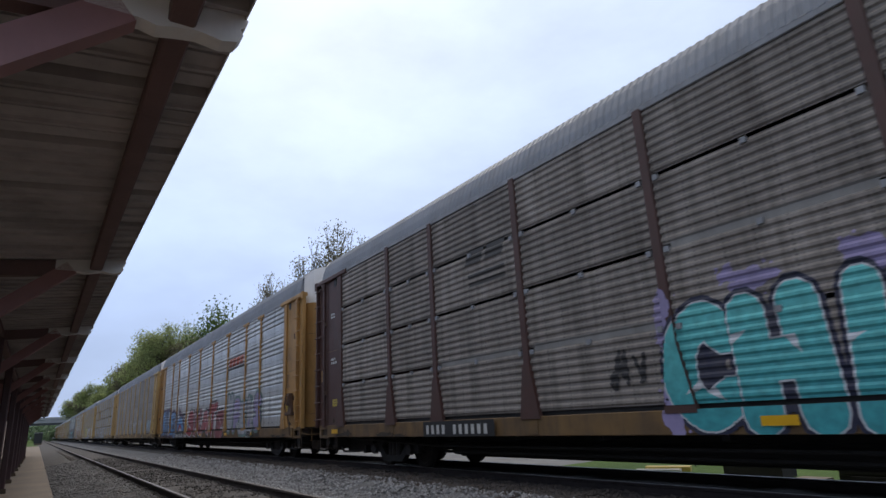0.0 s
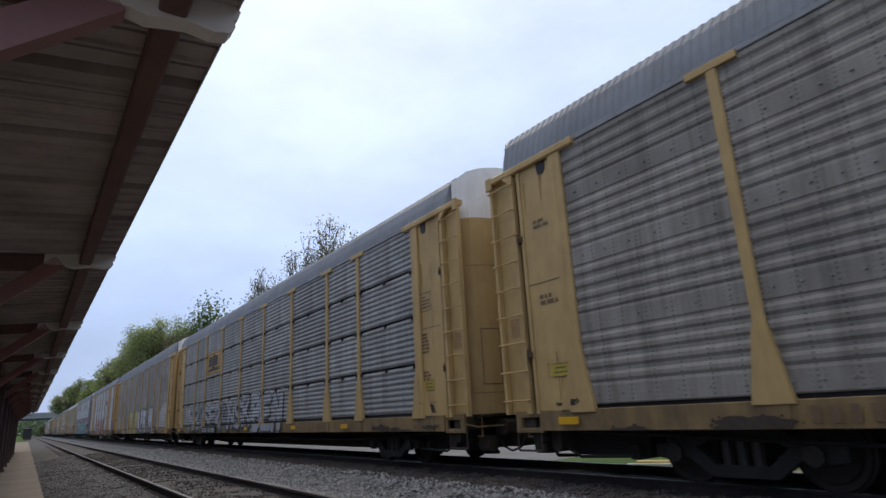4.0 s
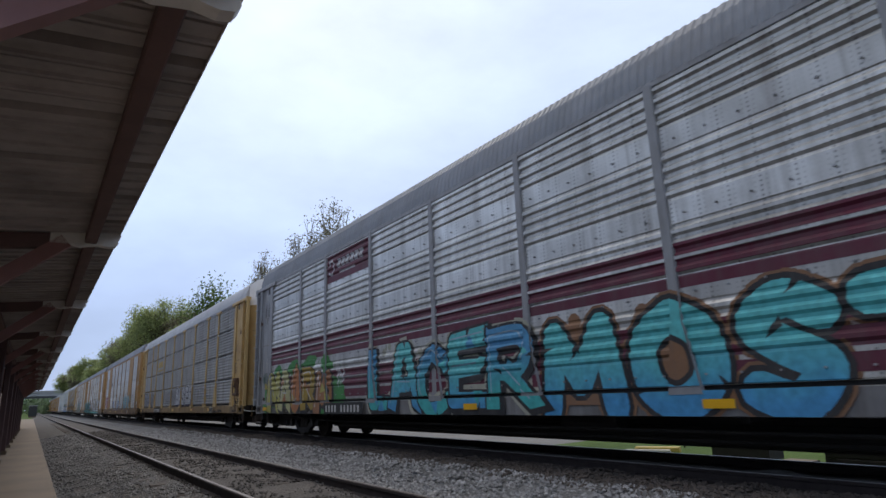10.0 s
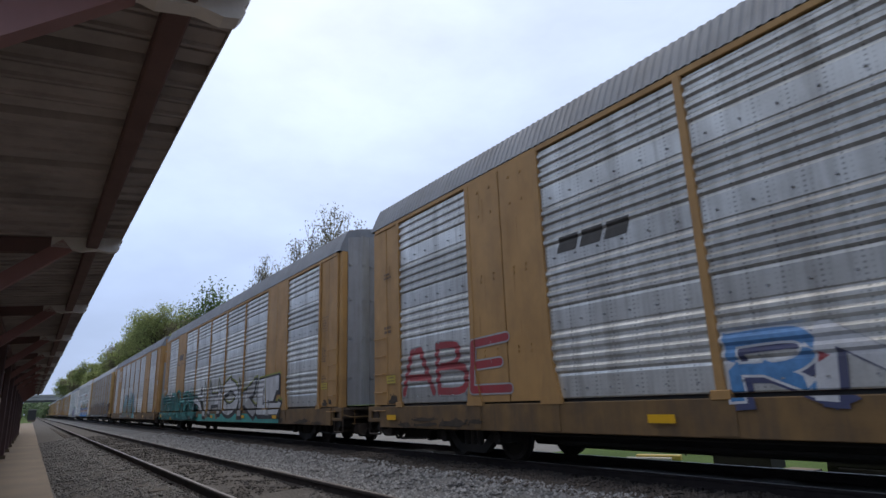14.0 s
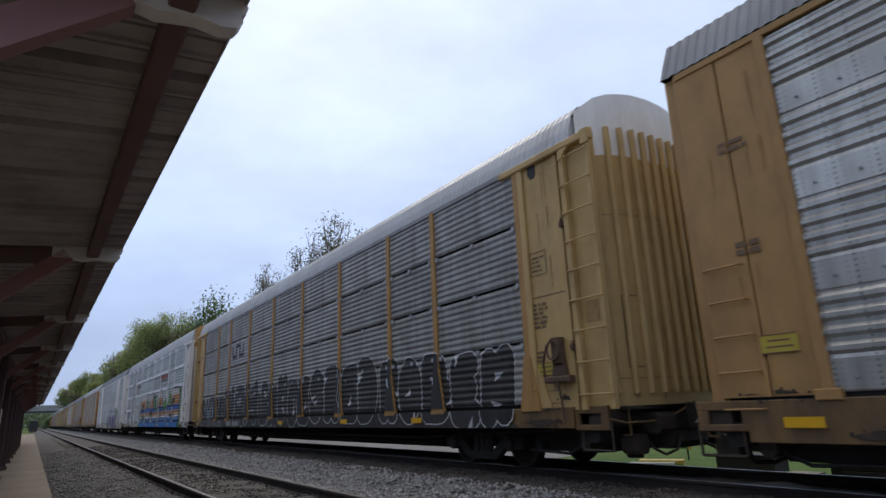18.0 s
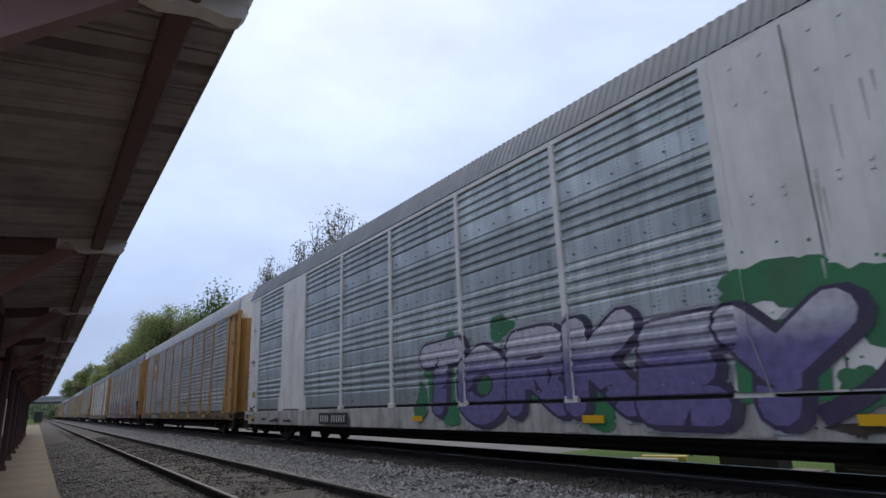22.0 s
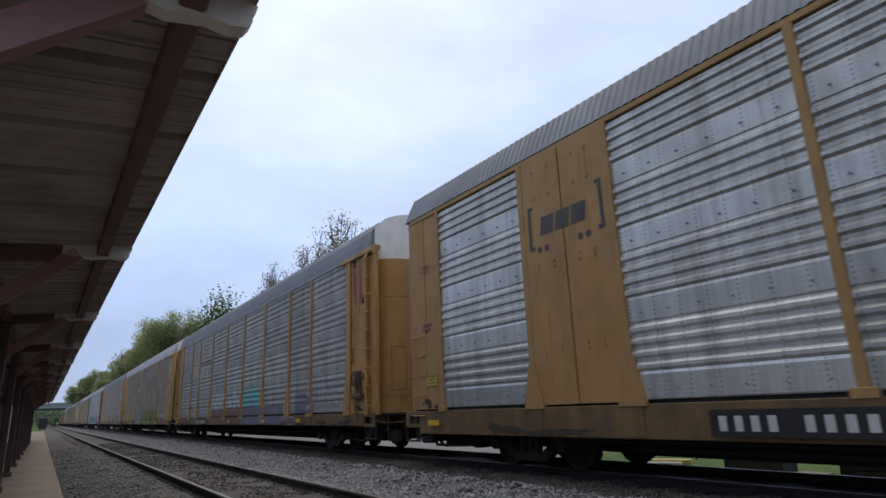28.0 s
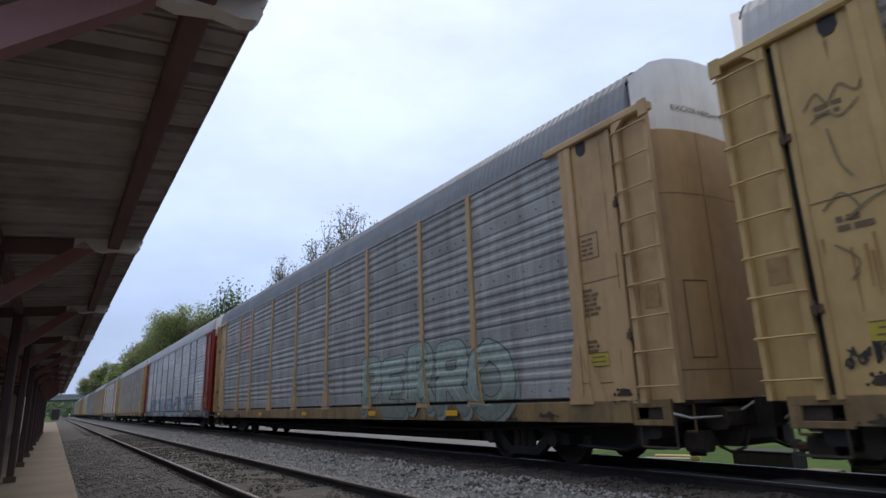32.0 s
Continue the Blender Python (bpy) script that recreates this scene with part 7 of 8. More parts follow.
def on_car_15(car, s):
    decal("sign_panel", [rect(9.2, 7.33, 3.4, 4.9)], P("pale_gold_sign_area", (0.36, 0.26, 0.13)), car, s, 1, "pale gold sign area")
    letters(car, s, "WHARFSHE", 11.3, 2.0, 0.64, 2.1, (PALE, SLATE), P("indigo_spray", (0.05, 0.05, 0.18)), 0.22, 0.04, P("indigo_spray", (0.05, 0.05, 0.18)), CHALK, P("grey_violet_spray", (0.15, 0.13, 0.21)), None, sharp=True, seed=171, lap=1.25)
    rose = fade_paint("wine_to_rust_spray", (0.18, 0.035, 0.10), (0.25, 0.10, 0.075), 1.1, 1.9)
    pinkline, azure, wine = P("rose_line_spray", (0.42, 0.22, 0.24)), P("azure_spray", (0.03, 0.14, 0.34)), P("wine_spray", (0.11, 0.02, 0.06))
    splash(car, s, azure, [(-0.2, 1.8, 0.5, 0.4), (-1.4, 2.1, 0.4, 0.2), (-2.9, 2.3, 0.6, 0.2), (-4.6, 2.2, 0.4, 0.3), (-5.2, 1.4, 0.5, 0.6), (-8.6, 1.8, 0.5, 0.3), (-8.7, 1.3, 0.7, 0.22), (-8.9, 2.1, 0.3, 0.16), (-9.5, 1.7, 0.2, 0.2), (-10.3, 1.3, 0.4, 0.3), (-7.0, 1.4, 0.6, 0.5)])
    sky_blue = P("light_azure_spray", (0.06, 0.30, 0.46))
    decal("graffiti", brush([(-8.2, 2.0), (-8.75, 2.25)], 0.12) + brush([(-8.2, 1.85), (-8.8, 1.9)], 0.12) + brush([(-8.2, 1.65), (-8.7, 1.7)], 0.1) + brush(curve([(-8.3, 1.08), (-8.8, 1.0), (-9.4, 1.05)]), 0.08), sky_blue, car, s, 3, "light blue spray bursts")
    for word, a, b, top, w in (("I", -0.4, -1.7, 2.35, 0.40), ("M", -1.9, -4.3, 2.1, 0.42), ("A", -4.7, -6.5, 2.3, 0.46), ("D", -6.4, -8.4, 2.45, 0.50)):
        letters(car, s, word, a, b, 0.98, top, rose, pinkline, w, 0.045, wine, pinkline, None, None, None, seed=173, rise=0.02, lap=1.1, drop=(-0.10, 0.05))
    decal("graffiti", [[(-4.1, 1.0), (-4.75, 1.0), (-4.7, 1.85), (-4.45, 2.1), (-4.2, 1.85)]], SLATE, car, s, 4, "grey painted spray can")
    decal("graffiti", stroke([(-4.15, 1.85), (-4.45, 2.12), (-4.75, 1.85)], 0.05) + stroke([(-4.0, 2.35), (-4.3, 2.1), (-4.45, 2.4)], 0.08), CHALK, car, s, 6, "white edges of the can")
    decal("spray_patch", [rect(2.0, -9.7, 0.66, 0.97), rect(-8.3, -9.6, 1.12, 1.2)], wine, car, s, 2, "wine-red spray-painted foot")
    splash(car, s, P("mauve_spray", (0.26, 0.10, 0.14)), [(-0.5, 0.85, 0.5, 0.12), (-2.4, 0.82, 0.7, 0.1), (-6.2, 0.85, 0.6, 0.14), (-8.0, 0.85, 0.8, 0.12)], 4)
    decal("owner_mark", slant_blocks(-4.9, -5.6, 0.72, 0.9, 3, 0.0, 0.45), P("dull_maroon_lettering", (0.15, 0.03, 0.022)), car, s, 6)


def on_car_16(car, s):
    bracket_mark(car, s, 9.1, 3.72)
    data_plate(car, s, -7.5)


def on_car_17(car, s):
    decal("logo", slant_blocks(6.9, 4.5, 3.72, 3.95, 8, 0.03, 0.3), P("faint_logo_lettering", (0.12, 0.12, 0.13)), car, s, 2, "faint dark word mark")
    rusty, mauve = P("rust_spray", (0.17, 0.085, 0.06)), P("violet_grey_spray", (0.15, 0.145, 0.22))
    decal("spray_patch", [rect(4.0, -1.5, 0.76, 1.45)], rusty, car, s, 1, "thin rusty spray field")
    decal("spray_patch", [rect(-1.5, -6.7, 0.76, 1.42), rect(-7.9, -9.6, 1.05, 1.75)], mauve, car, s, 1, "thin violet spray field")
    splash(car, s, P("pale_mauve_spray", (0.22, 0.21, 0.28)), [(-2.6, 0.9, 0.4, 0.1), (-4.3, 0.88, 0.35, 0.09), (-5.9, 1.2, 0.6, 0.14), (-7.0, 0.95, 0.5, 0.14)], 2)
    letters(car, s, "NAWN", 4.2, -1.5, 1.35, 2.15, P("frost_spray", (0.42, 0.49, 0.51)), MIST, 0.24, 0.02, seed=181, sharp=True)
    aqua = P("aqua_spray", (0.12, 0.42, 0.44))
    decal("graffiti", hill([(-1.65, 2.0), (-1.75, 2.2), (-2.2, 1.95), (-2.6, 1.9), (-2.85, 2.25), (-3.3, 2.22), (-3.6, 2.0), (-3.9, 2.05), (-4.05, 1.6)], 1.42), aqua, car, s, 3, "aqua flame-shaped spray")
    decal("graffiti_tag", stroke(curve([(-4.6, 1.2), (-4.65, 1.9), (-5.0, 2.05), (-5.2, 1.8), (-4.8, 1.6)]), 0.035) + stroke(curve([(-5.9, 1.2), (-5.75, 2.1), (-6.05, 2.2), (-6.2, 1.4), (-6.3, 2.0), (-6.5, 1.9), (-6.45, 1.3)]), 0.04) + stroke(curve([(-6.3, 1.6), (-6.6, 1.9), (-6.75, 2.2)]), 0.04), PALE, car, s, 4, "thin white spray loops")
    letters(car, s, "BUNS", -8.9, -11.7, 1.2, 2.1, MIST, P("thin_blue_grey_spray", (0.24, 0.27, 0.32)), 0.10, 0.02, seed=184)
    data_plate(car, s, -7.55)
    scrawl(car, s, 9.9, 8.4, 1.4, 1.75, INK, 185, 0.04, 3)
    scrawl(car, s, 12.9, 12.3, 1.3, 2.2, P("faint_dark_spray", (0.17, 0.175, 0.18)), 186, 0.035, 2)
    scrawl(car, s, -12.4, -13.0, 3.6, 5.0, P("pink_red_spray", (0.34, 0.08, 0.09)), 187, 0.05, 2)


def on_car_18(car, s):
    decal("sign_panel", [rect(4.27, 1.53, 3.45, 4.25)], P("oxide_red_sign", (0.085, 0.025, 0.025)), car, s, 1, "oxide red sign area")
    decal("logo", [rect(4.15, 2.35, 3.63, 3.70), rect(4.15, 2.1, 3.52, 3.585)] + slant_blocks(4.12, 2.95, 3.78, 3.93, 7, 0.02, 0.25)
          + stroke([(2.45, 3.62), (2.45, 3.85)] + arc(2.1, 3.88, 0.33, 0.26, 180, 40), 0.09) + stroke([(2.25, 3.65), (2.25, 3.8)] + arc(2.05, 3.86, 0.18, 0.14, 180, 40), 0.06), CHALK, car, s, 3, "white railway mark on oxide red")
    fog = fade_paint("white_to_blue_spray", (0.30, 0.31, 0.32), (0.15, 0.24, 0.30), 0.9, 1.3)
    letters(car, s, "HIEND", 3.35, 0.1, 0.76, 1.75, fog, P("pale_blue_line_spray", (0.30, 0.40, 0.46)), 0.34, 0.03, None, None, None, fog, seed=191, rise=0.1)
    lime, brick = P("leaf_green_spray", (0.13, 0.25, 0.05)), P("brick_red_spray", (0.20, 0.035, 0.025))
    decal("spray_patch", hill([(-1.3, 1.4), (-1.45, 1.85), (-2.6, 1.78), (-4.0, 1.84), (-6.0, 1.95), (-8.0, 1.95), (-8.4, 1.4)], 0.76), lime, car, s, 2, "green spray-painted field")
    splash(car, s, brick, [(-1.15, 0.95, 0.2, 0.16), (-2.2, 1.72, 0.35, 0.13), (-3.3, 1.6, 0.12, 0.28), (-4.0, 1.4, 0.2, 0.3), (-3.9, 0.85, 0.25, 0.12), (-5.2, 1.3, 0.25, 0.4), (-6.3, 1.5, 0.18, 0.4), (-7.2, 1.2, 0.3, 0.3)], 4)
    decal("graffiti", brush([(-2.0, 1.35), (-2.2, 1.1)], 0.14) + brush([(-2.4, 1.25), (-2.5, 1.05)], 0.07) + brush([(-2.75, 1.3), (-2.95, 1.15)], 0.09) + brush([(-3.55, 1.1), (-3.85, 0.9)], 0.09) + brush([(-4.6, 1.7), (-4.8, 0.9)], 0.1) + brush([(-5.7, 1.7), (-5.8, 0.9)], 0.12), brick, car, s, 5, "brick-red drips")
    scrawl(car, s, -8.0, -9.6, 1.7, 2.05, MIST, 194, 0.035, 7)
    scrawl(car, s, -8.2, -11.0, 1.15, 1.55, CHALK, 195, 0.05, 7)
    faint = P("faint_olive_spray", (0.22, 0.17, 0.08))
    decal("graffiti_tag", stroke(curve([(12.95, 4.2), (12.8, 4.35), (12.7, 4.2), (12.55, 4.36), (12.4, 4.22), (12.3, 4.38)]), 0.022) + stroke(curve([(12.9, 4.02), (12.75, 4.1), (12.6, 4.0), (12.4, 4.12)]), 0.02) + stroke(curve([(12.75, 3.9), (12.7, 3.5), (12.6, 3.3)]), 0.02)
          + stroke(curve([(12.95, 3.0), (12.75, 3.15), (12.6, 2.95), (12.75, 2.85), (12.5, 3.0), (12.3, 3.05)]), 0.022) + stroke(curve([(12.9, 2.6), (12.7, 2.4), (12.8, 2.2)]), 0.02), faint, car, s, 5, "faint looping handwriting")
    scrawl(car, s, 13.0, 12.5, 1.35, 1.55, INK, 198, 0.035, 4)


def on_car_19(car, s):
    mint = fade_paint("mint_to_grey_spray", (0.17, 0.195, 0.17), (0.30, 0.37, 0.33), 1.0, 1.5)
    letters(car, s, "PERRO", -3.9, -10.5, 0.72, 2.28, mint, P("dark_mint_line_spray", (0.07, 0.11, 0.095)), 0.40, 0.03, P("grey_mint_spray", (0.24, 0.285, 0.26)), MINT, None, P("grey_mint_spray", (0.24, 0.285, 0.26)), None, seed=201, rise=0.12, lap=1.12)
    letters(car, s, "SEMS", 4.0, -2.4, 1.0, 2.1, MIST, SLATE, 0.10, 0.02, seed=202)
    decal("sign_panel", [rect(8.6, 7.5, 3.5, 4.9)], P("faded_pink_sign", (0.42, 0.27, 0.25)), car, s, 1)


def on_car_20(car, s):
    letters(car, s, "RUNABOUT", 9, -9, 0.7, 1.9, (SKYB, PALE), P("dull_blue_spray", (0.16, 0.22, 0.36)), 0.26, 0.05, cloud=P("dull_blue_spray", (0.16, 0.22, 0.36)), seed=211)


# ---------------------------------------------------------------- the cars, front to rear
def base(kind, label, **more):
    d = dict(kind=kind, label=label, style="banded", post=TAN, screen=GREY)
    d.update(more)
    return d


CARS = [
    base("T", "auto carrier with brown posts, grimy ribbed sides and teal graffiti", caps=False, style="ribbed", post=BROWN, end=BROWN, sill=GOLD_SILL, screen=BROWNGREY, mark=(2.2, 7.6, True), extra=(on_car_0,), clip=GREYP),
    base("T", "auto carrier with gold posts, silver sides and red and blue graffiti", post=GOLD, screen=SILVER, mark=(2.2, 6.8, True), extra=(on_car_1,), brake=True),
    base("T", "auto carrier with tan posts and dull grey sides, faint tags", style="soft", post=TAN, screen=WARMGREY, extra=(on_car_2,)),
    base("T", "auto carrier with tan posts, slotted grey sides and silver graffiti", style="ribbed", post=TAN, screen=GREY, mark=(2.2, 7.0, True), extra=(on_car_3,), clip=GRIME),
    base("T", "auto carrier with tan posts, grey sides and yellow graffiti", style="soft", post=TAN, screen=WARMGREY, mark=(2.2, 7.7, False), extra=(on_car_4,)),
    base("B", "auto carrier with wide gold panels, silver sides and red graffiti", post=GOLD_B, screen=BLUEGREY, mark=(2.2, 6.0, True), extra=(on_car_5,)),
    base("T", "grey-posted silver auto carrier with maroon stripes and teal graffiti", caps=False, post=GREYP, screen=SILVER, mark=(2.2, 7.0, True), extra=(on_car_6,), brake=True),
    base("T", "auto carrier with yellow posts, slotted grey sides and white tags", style="ribbed", post=TAN, screen=GREY, slot=True, pale_lever=True, roof_mat=ROOF_PALE, mark=(2.2, 6.8, True), extra=(on_car_7,), brake=True),
    base("B", "auto carrier with wide gold panels and silver sides, many tags", post=GOLD_B, screen=SILVER, extra=(on_car_8,), leaf=CREAM),
    base("B", "auto carrier with wide gold panels and teal wild-style graffiti", post=GOLD_B, screen=SILVER, mark=(2.2, 6.0, True), extra=(on_car_9,), leaf=GREYP),
    base("B", "auto carrier with wide gold panels and green graffiti", post=GOLD_B, screen=SILVER, mark=(2.2, 5.85, True), extra=(on_car_10,), leaf=GREYP, leaf_odd=WHITE, leaf_head=True),
    base("T", "auto carrier with gold posts, slotted grey sides and black graffiti", caps=False, style="ribbed", post=GOLD, screen=GREY, roof_mat=ROOF_PALE, extra=(on_car_11,), mark=(1.75, 6.9, False), pleated=True, end=TAN, brake=True),
    base("T", "white-posted blue-grey auto carrier with orange and blue graffiti", style="wide", post=WHITE, screen=BLUEGREY, mark=(2.2, 6.6, False), extra=(on_car_12,), top=GOLD, roof_mat=ROOF_PALE),
    base("B", "white auto carrier with wide panels and purple graffiti", post=WHITE, screen=BLUEGREY, mark=(1.75, 5.6, True), extra=(on_car_13,)),
    base("T", "auto carrier with gold posts, grey sides and a shield sign", style="soft", post=GOLD, screen=GREY, slot=True, roof_mat=ROOF_PALE, mark=(2.2, 7.6, True), extra=(on_car_14,)),
    base("T", "auto carrier with tan posts, grey sides and pink and blue graffiti", caps=False, style="soft", post=GOLD, screen=GREY, extra=(on_car_15,), excess=True, brake=True),
    base("B", "auto carrier with wide gold panels and clean silver sides", post=GOLD_B, screen=SILVER, mark=(2.2, 5.95, True), extra=(on_car_16,)),
    base("T", "auto carrier with tan posts, grey sides and pale graffiti", caps=False, style="soft", post=GOLD, screen=GREY, mark=(2.2, 7.0, True), extra=(on_car_17,), brake=True),
    base("T", "auto carrier with tan posts, grimy sides and green graffiti", style="soft", post=TAN, screen=BROWNGREY, slot=True, pale_lever=True, roof_mat=ROOF_PALE, mark=(2.2, 6.4, True), extra=(on_car_18,)),
    base("T", "auto carrier with tan posts, grey sides and mint graffiti", caps=False, style="soft", post=PEACH, sill=TAN_SILL, screen=GREY, roof_mat=ROOF, excess=True, pale_lever=True, extra=(on_car_19,)),
    base("T", "auto carrier with red ends, silver sides and blue graffiti", post=GREYP, end=REDP, screen=SILVER, roof_mat=ROOF_PALE, extra=(on_car_20,)),
]
for k in range(8):
    CARS.append(base("TBTTTBTT"[k], "far auto carrier with tan posts and grey sides", post=(TAN, GOLD, TAN, GREYP)[k % 4], screen=(GREY, SILVER, BROWNGREY)[k % 3], roof_mat=(ROOF_PALE, ROOF)[k % 2]))

RACKS = []


def place_train():
    for k, spec in enumerate(CARS):
        spec["seed"] = 300 + k
        RACKS.append(autorack(spec))


place_train()

# ---------------------------------------------------------------- ground and tracks
BALLAST = material("grey_ballast", (0.17, 0.17, 0.172), (0.11, 0.11, 0.11), rough=0.9, scale=1.2, bump=0.9, bump_scale=28, fine=0.5)
DIRTY = material("dirty_ballast", (0.068, 0.06, 0.056), (0.043, 0.038, 0.036), rough=0.95, scale=1.5, bump=0.9, bump_scale=24, fine=0.5)
CONCRETE = material("old_platform_concrete", (0.20, 0.152, 0.105), (0.14, 0.11, 0.085), rough=0.85, scale=0.7, bump=0.25, bump_scale=60, dirt=0.5, dirt_colour=(0.14, 0.115, 0.09), fine=0.12)
GRASS = material("short_grass", (0.078, 0.122, 0.030), (0.050, 0.085, 0.022), rough=1.0, scale=0.5, bump=0.8, bump_scale=30, fine=0.4, spec=0.1)
RAIL_SIDE = material("rusty_rail", (0.036, 0.027, 0.026), (0.024, 0.018, 0.018), rough=0.9, metal=0.0, scale=6)
RAIL_TOP = material("worn_rail_head", (0.20, 0.19, 0.18), (0.13, 0.12, 0.115), rough=0.42, metal=0.9, scale=5)
RAIL_DULL = material("dull_rail_head", (0.062, 0.05, 0.053), (0.045, 0.037, 0.04), rough=0.55, metal=0.25, scale=4)
TIE = material("weathered_tie_timber", (0.07, 0.058, 0.05), (0.046, 0.038, 0.033), rough=0.9, scale=6, stretch=(0.3, 4, 4), bump=0.4, bump_scale=60)
NEAR_X = 3.05


def ground():
    s = Shape()
    ys = [-80, -20, -5] + [0.5 * k for k in range(0, 80)] + [45, 60, 90, 140, 250, 600, 3000]
    prof = [(-400, -0.45), (-40, -0.45), (-6, -0.42), (0.30, -0.42), (0.52, -0.36), (1.2, -0.28), (1.7, -0.20), (2.3, -0.15), (3.8, -0.15), (4.4, -0.17), (5.0, -0.30), (5.8, -0.34), (6.6, -0.20), (7.0, -0.14), (7.5, -0.14), (9.5, -0.14), (9.9, -0.14), (10.6, -0.34), (11.6, -0.52), (14, -0.6), (19, -0.55), (40, -0.5), (400, -0.5), (3000, -0.5)]
    rows = []
    for y in ys:
        rows.append([(x, y, z + (0.05 * noise.noise((x * 1.7, y * 1.7, 3.0)) if 0.4 < x < 11 else 0.0)) for x, z in prof])
    s.grid(rows)
    ob = solid("ground", s, GRASS, "grassy ground with gravel along the tracks", "ground", kind="structure", smooth=True)
    ob.data.materials.append(DIRTY)
    ob.data.materials.append(BALLAST)
    ob.data.materials.append(material("pale_gravel_road", (0.14, 0.137, 0.13), (0.105, 0.103, 0.10), rough=0.9, scale=0.6, bump=0.4))
    # Near-black ballast colour carries the shade under the train.
    ob.data.materials.append(material("train_shade_ballast", (0.026, 0.023, 0.021), (0.016, 0.0145, 0.0135), rough=0.95, scale=1.5, bump=0.9, bump_scale=24, fine=0.5))
    for p in ob.data.polygons:
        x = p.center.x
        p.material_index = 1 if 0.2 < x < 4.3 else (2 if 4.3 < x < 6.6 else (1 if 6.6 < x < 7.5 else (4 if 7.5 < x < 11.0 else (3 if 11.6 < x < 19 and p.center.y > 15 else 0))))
    return ob


ground()


def track(cx, name, label, y0, y1, head):
    t = thing(name, label, "track", kind="structure")
    prof = [(-0.07, -0.17), (0.07, -0.17), (0.07, -0.155), (0.012, -0.13), (0.012, -0.045), (0.036, -0.035), (0.036, -0.006), (0.03, 0.0), (-0.03, 0.0), (-0.036, -0.006), (-0.036, -0.035), (-0.012, -0.045), (-0.012, -0.13), (-0.07, -0.155)]
    for sg in (-1, 1):
        x = cx + sg * 0.752
        part("rail", Shape().prism([(x + a, b) for a, b in prof], "y", y0, y1), RAIL_SIDE, t, "steel rail with a rusty web")
        part("rail_head", Shape().box(x - 0.026, x + 0.026, y0, y1, -0.004, 0.004), head, t, "running surface of the rail")
    rnd = random.Random(5)
    n = 0
    y = 1.0
    while y < 75:
        part("tie", lambda: Shape().bevelled(-1.28, 1.28, -0.115, 0.115, -0.33, -0.155, 0.02), TIE, t, "", "tie", pose(cx + rnd.uniform(-0.03, 0.03), y, rnd.uniform(-0.03, -0.012), 0, 0, rnd.uniform(-0.6, 0.6)))
        for sg in (-1, 1) if y < 42 else ():
            part("tie_plate", lambda: Shape().box(-0.17, 0.17, -0.09, 0.09, -0.172, -0.158).box(-0.10, -0.07, -0.05, -0.02, -0.17, -0.13).box(0.07, 0.10, 0.02, 0.05, -0.17, -0.13), RAIL_SIDE, t, "", "tie_plate", pose(cx + sg * 0.752, y, 0))
        y += 0.53
    return t


track(NEAR_X, "track_near", "railway track with rusty rails in dirty ballast", -60, 600, RAIL_DULL)
track(RAIL_X, "track_far", "railway track with worn rails under the train", -60, 600, RAIL_TOP)


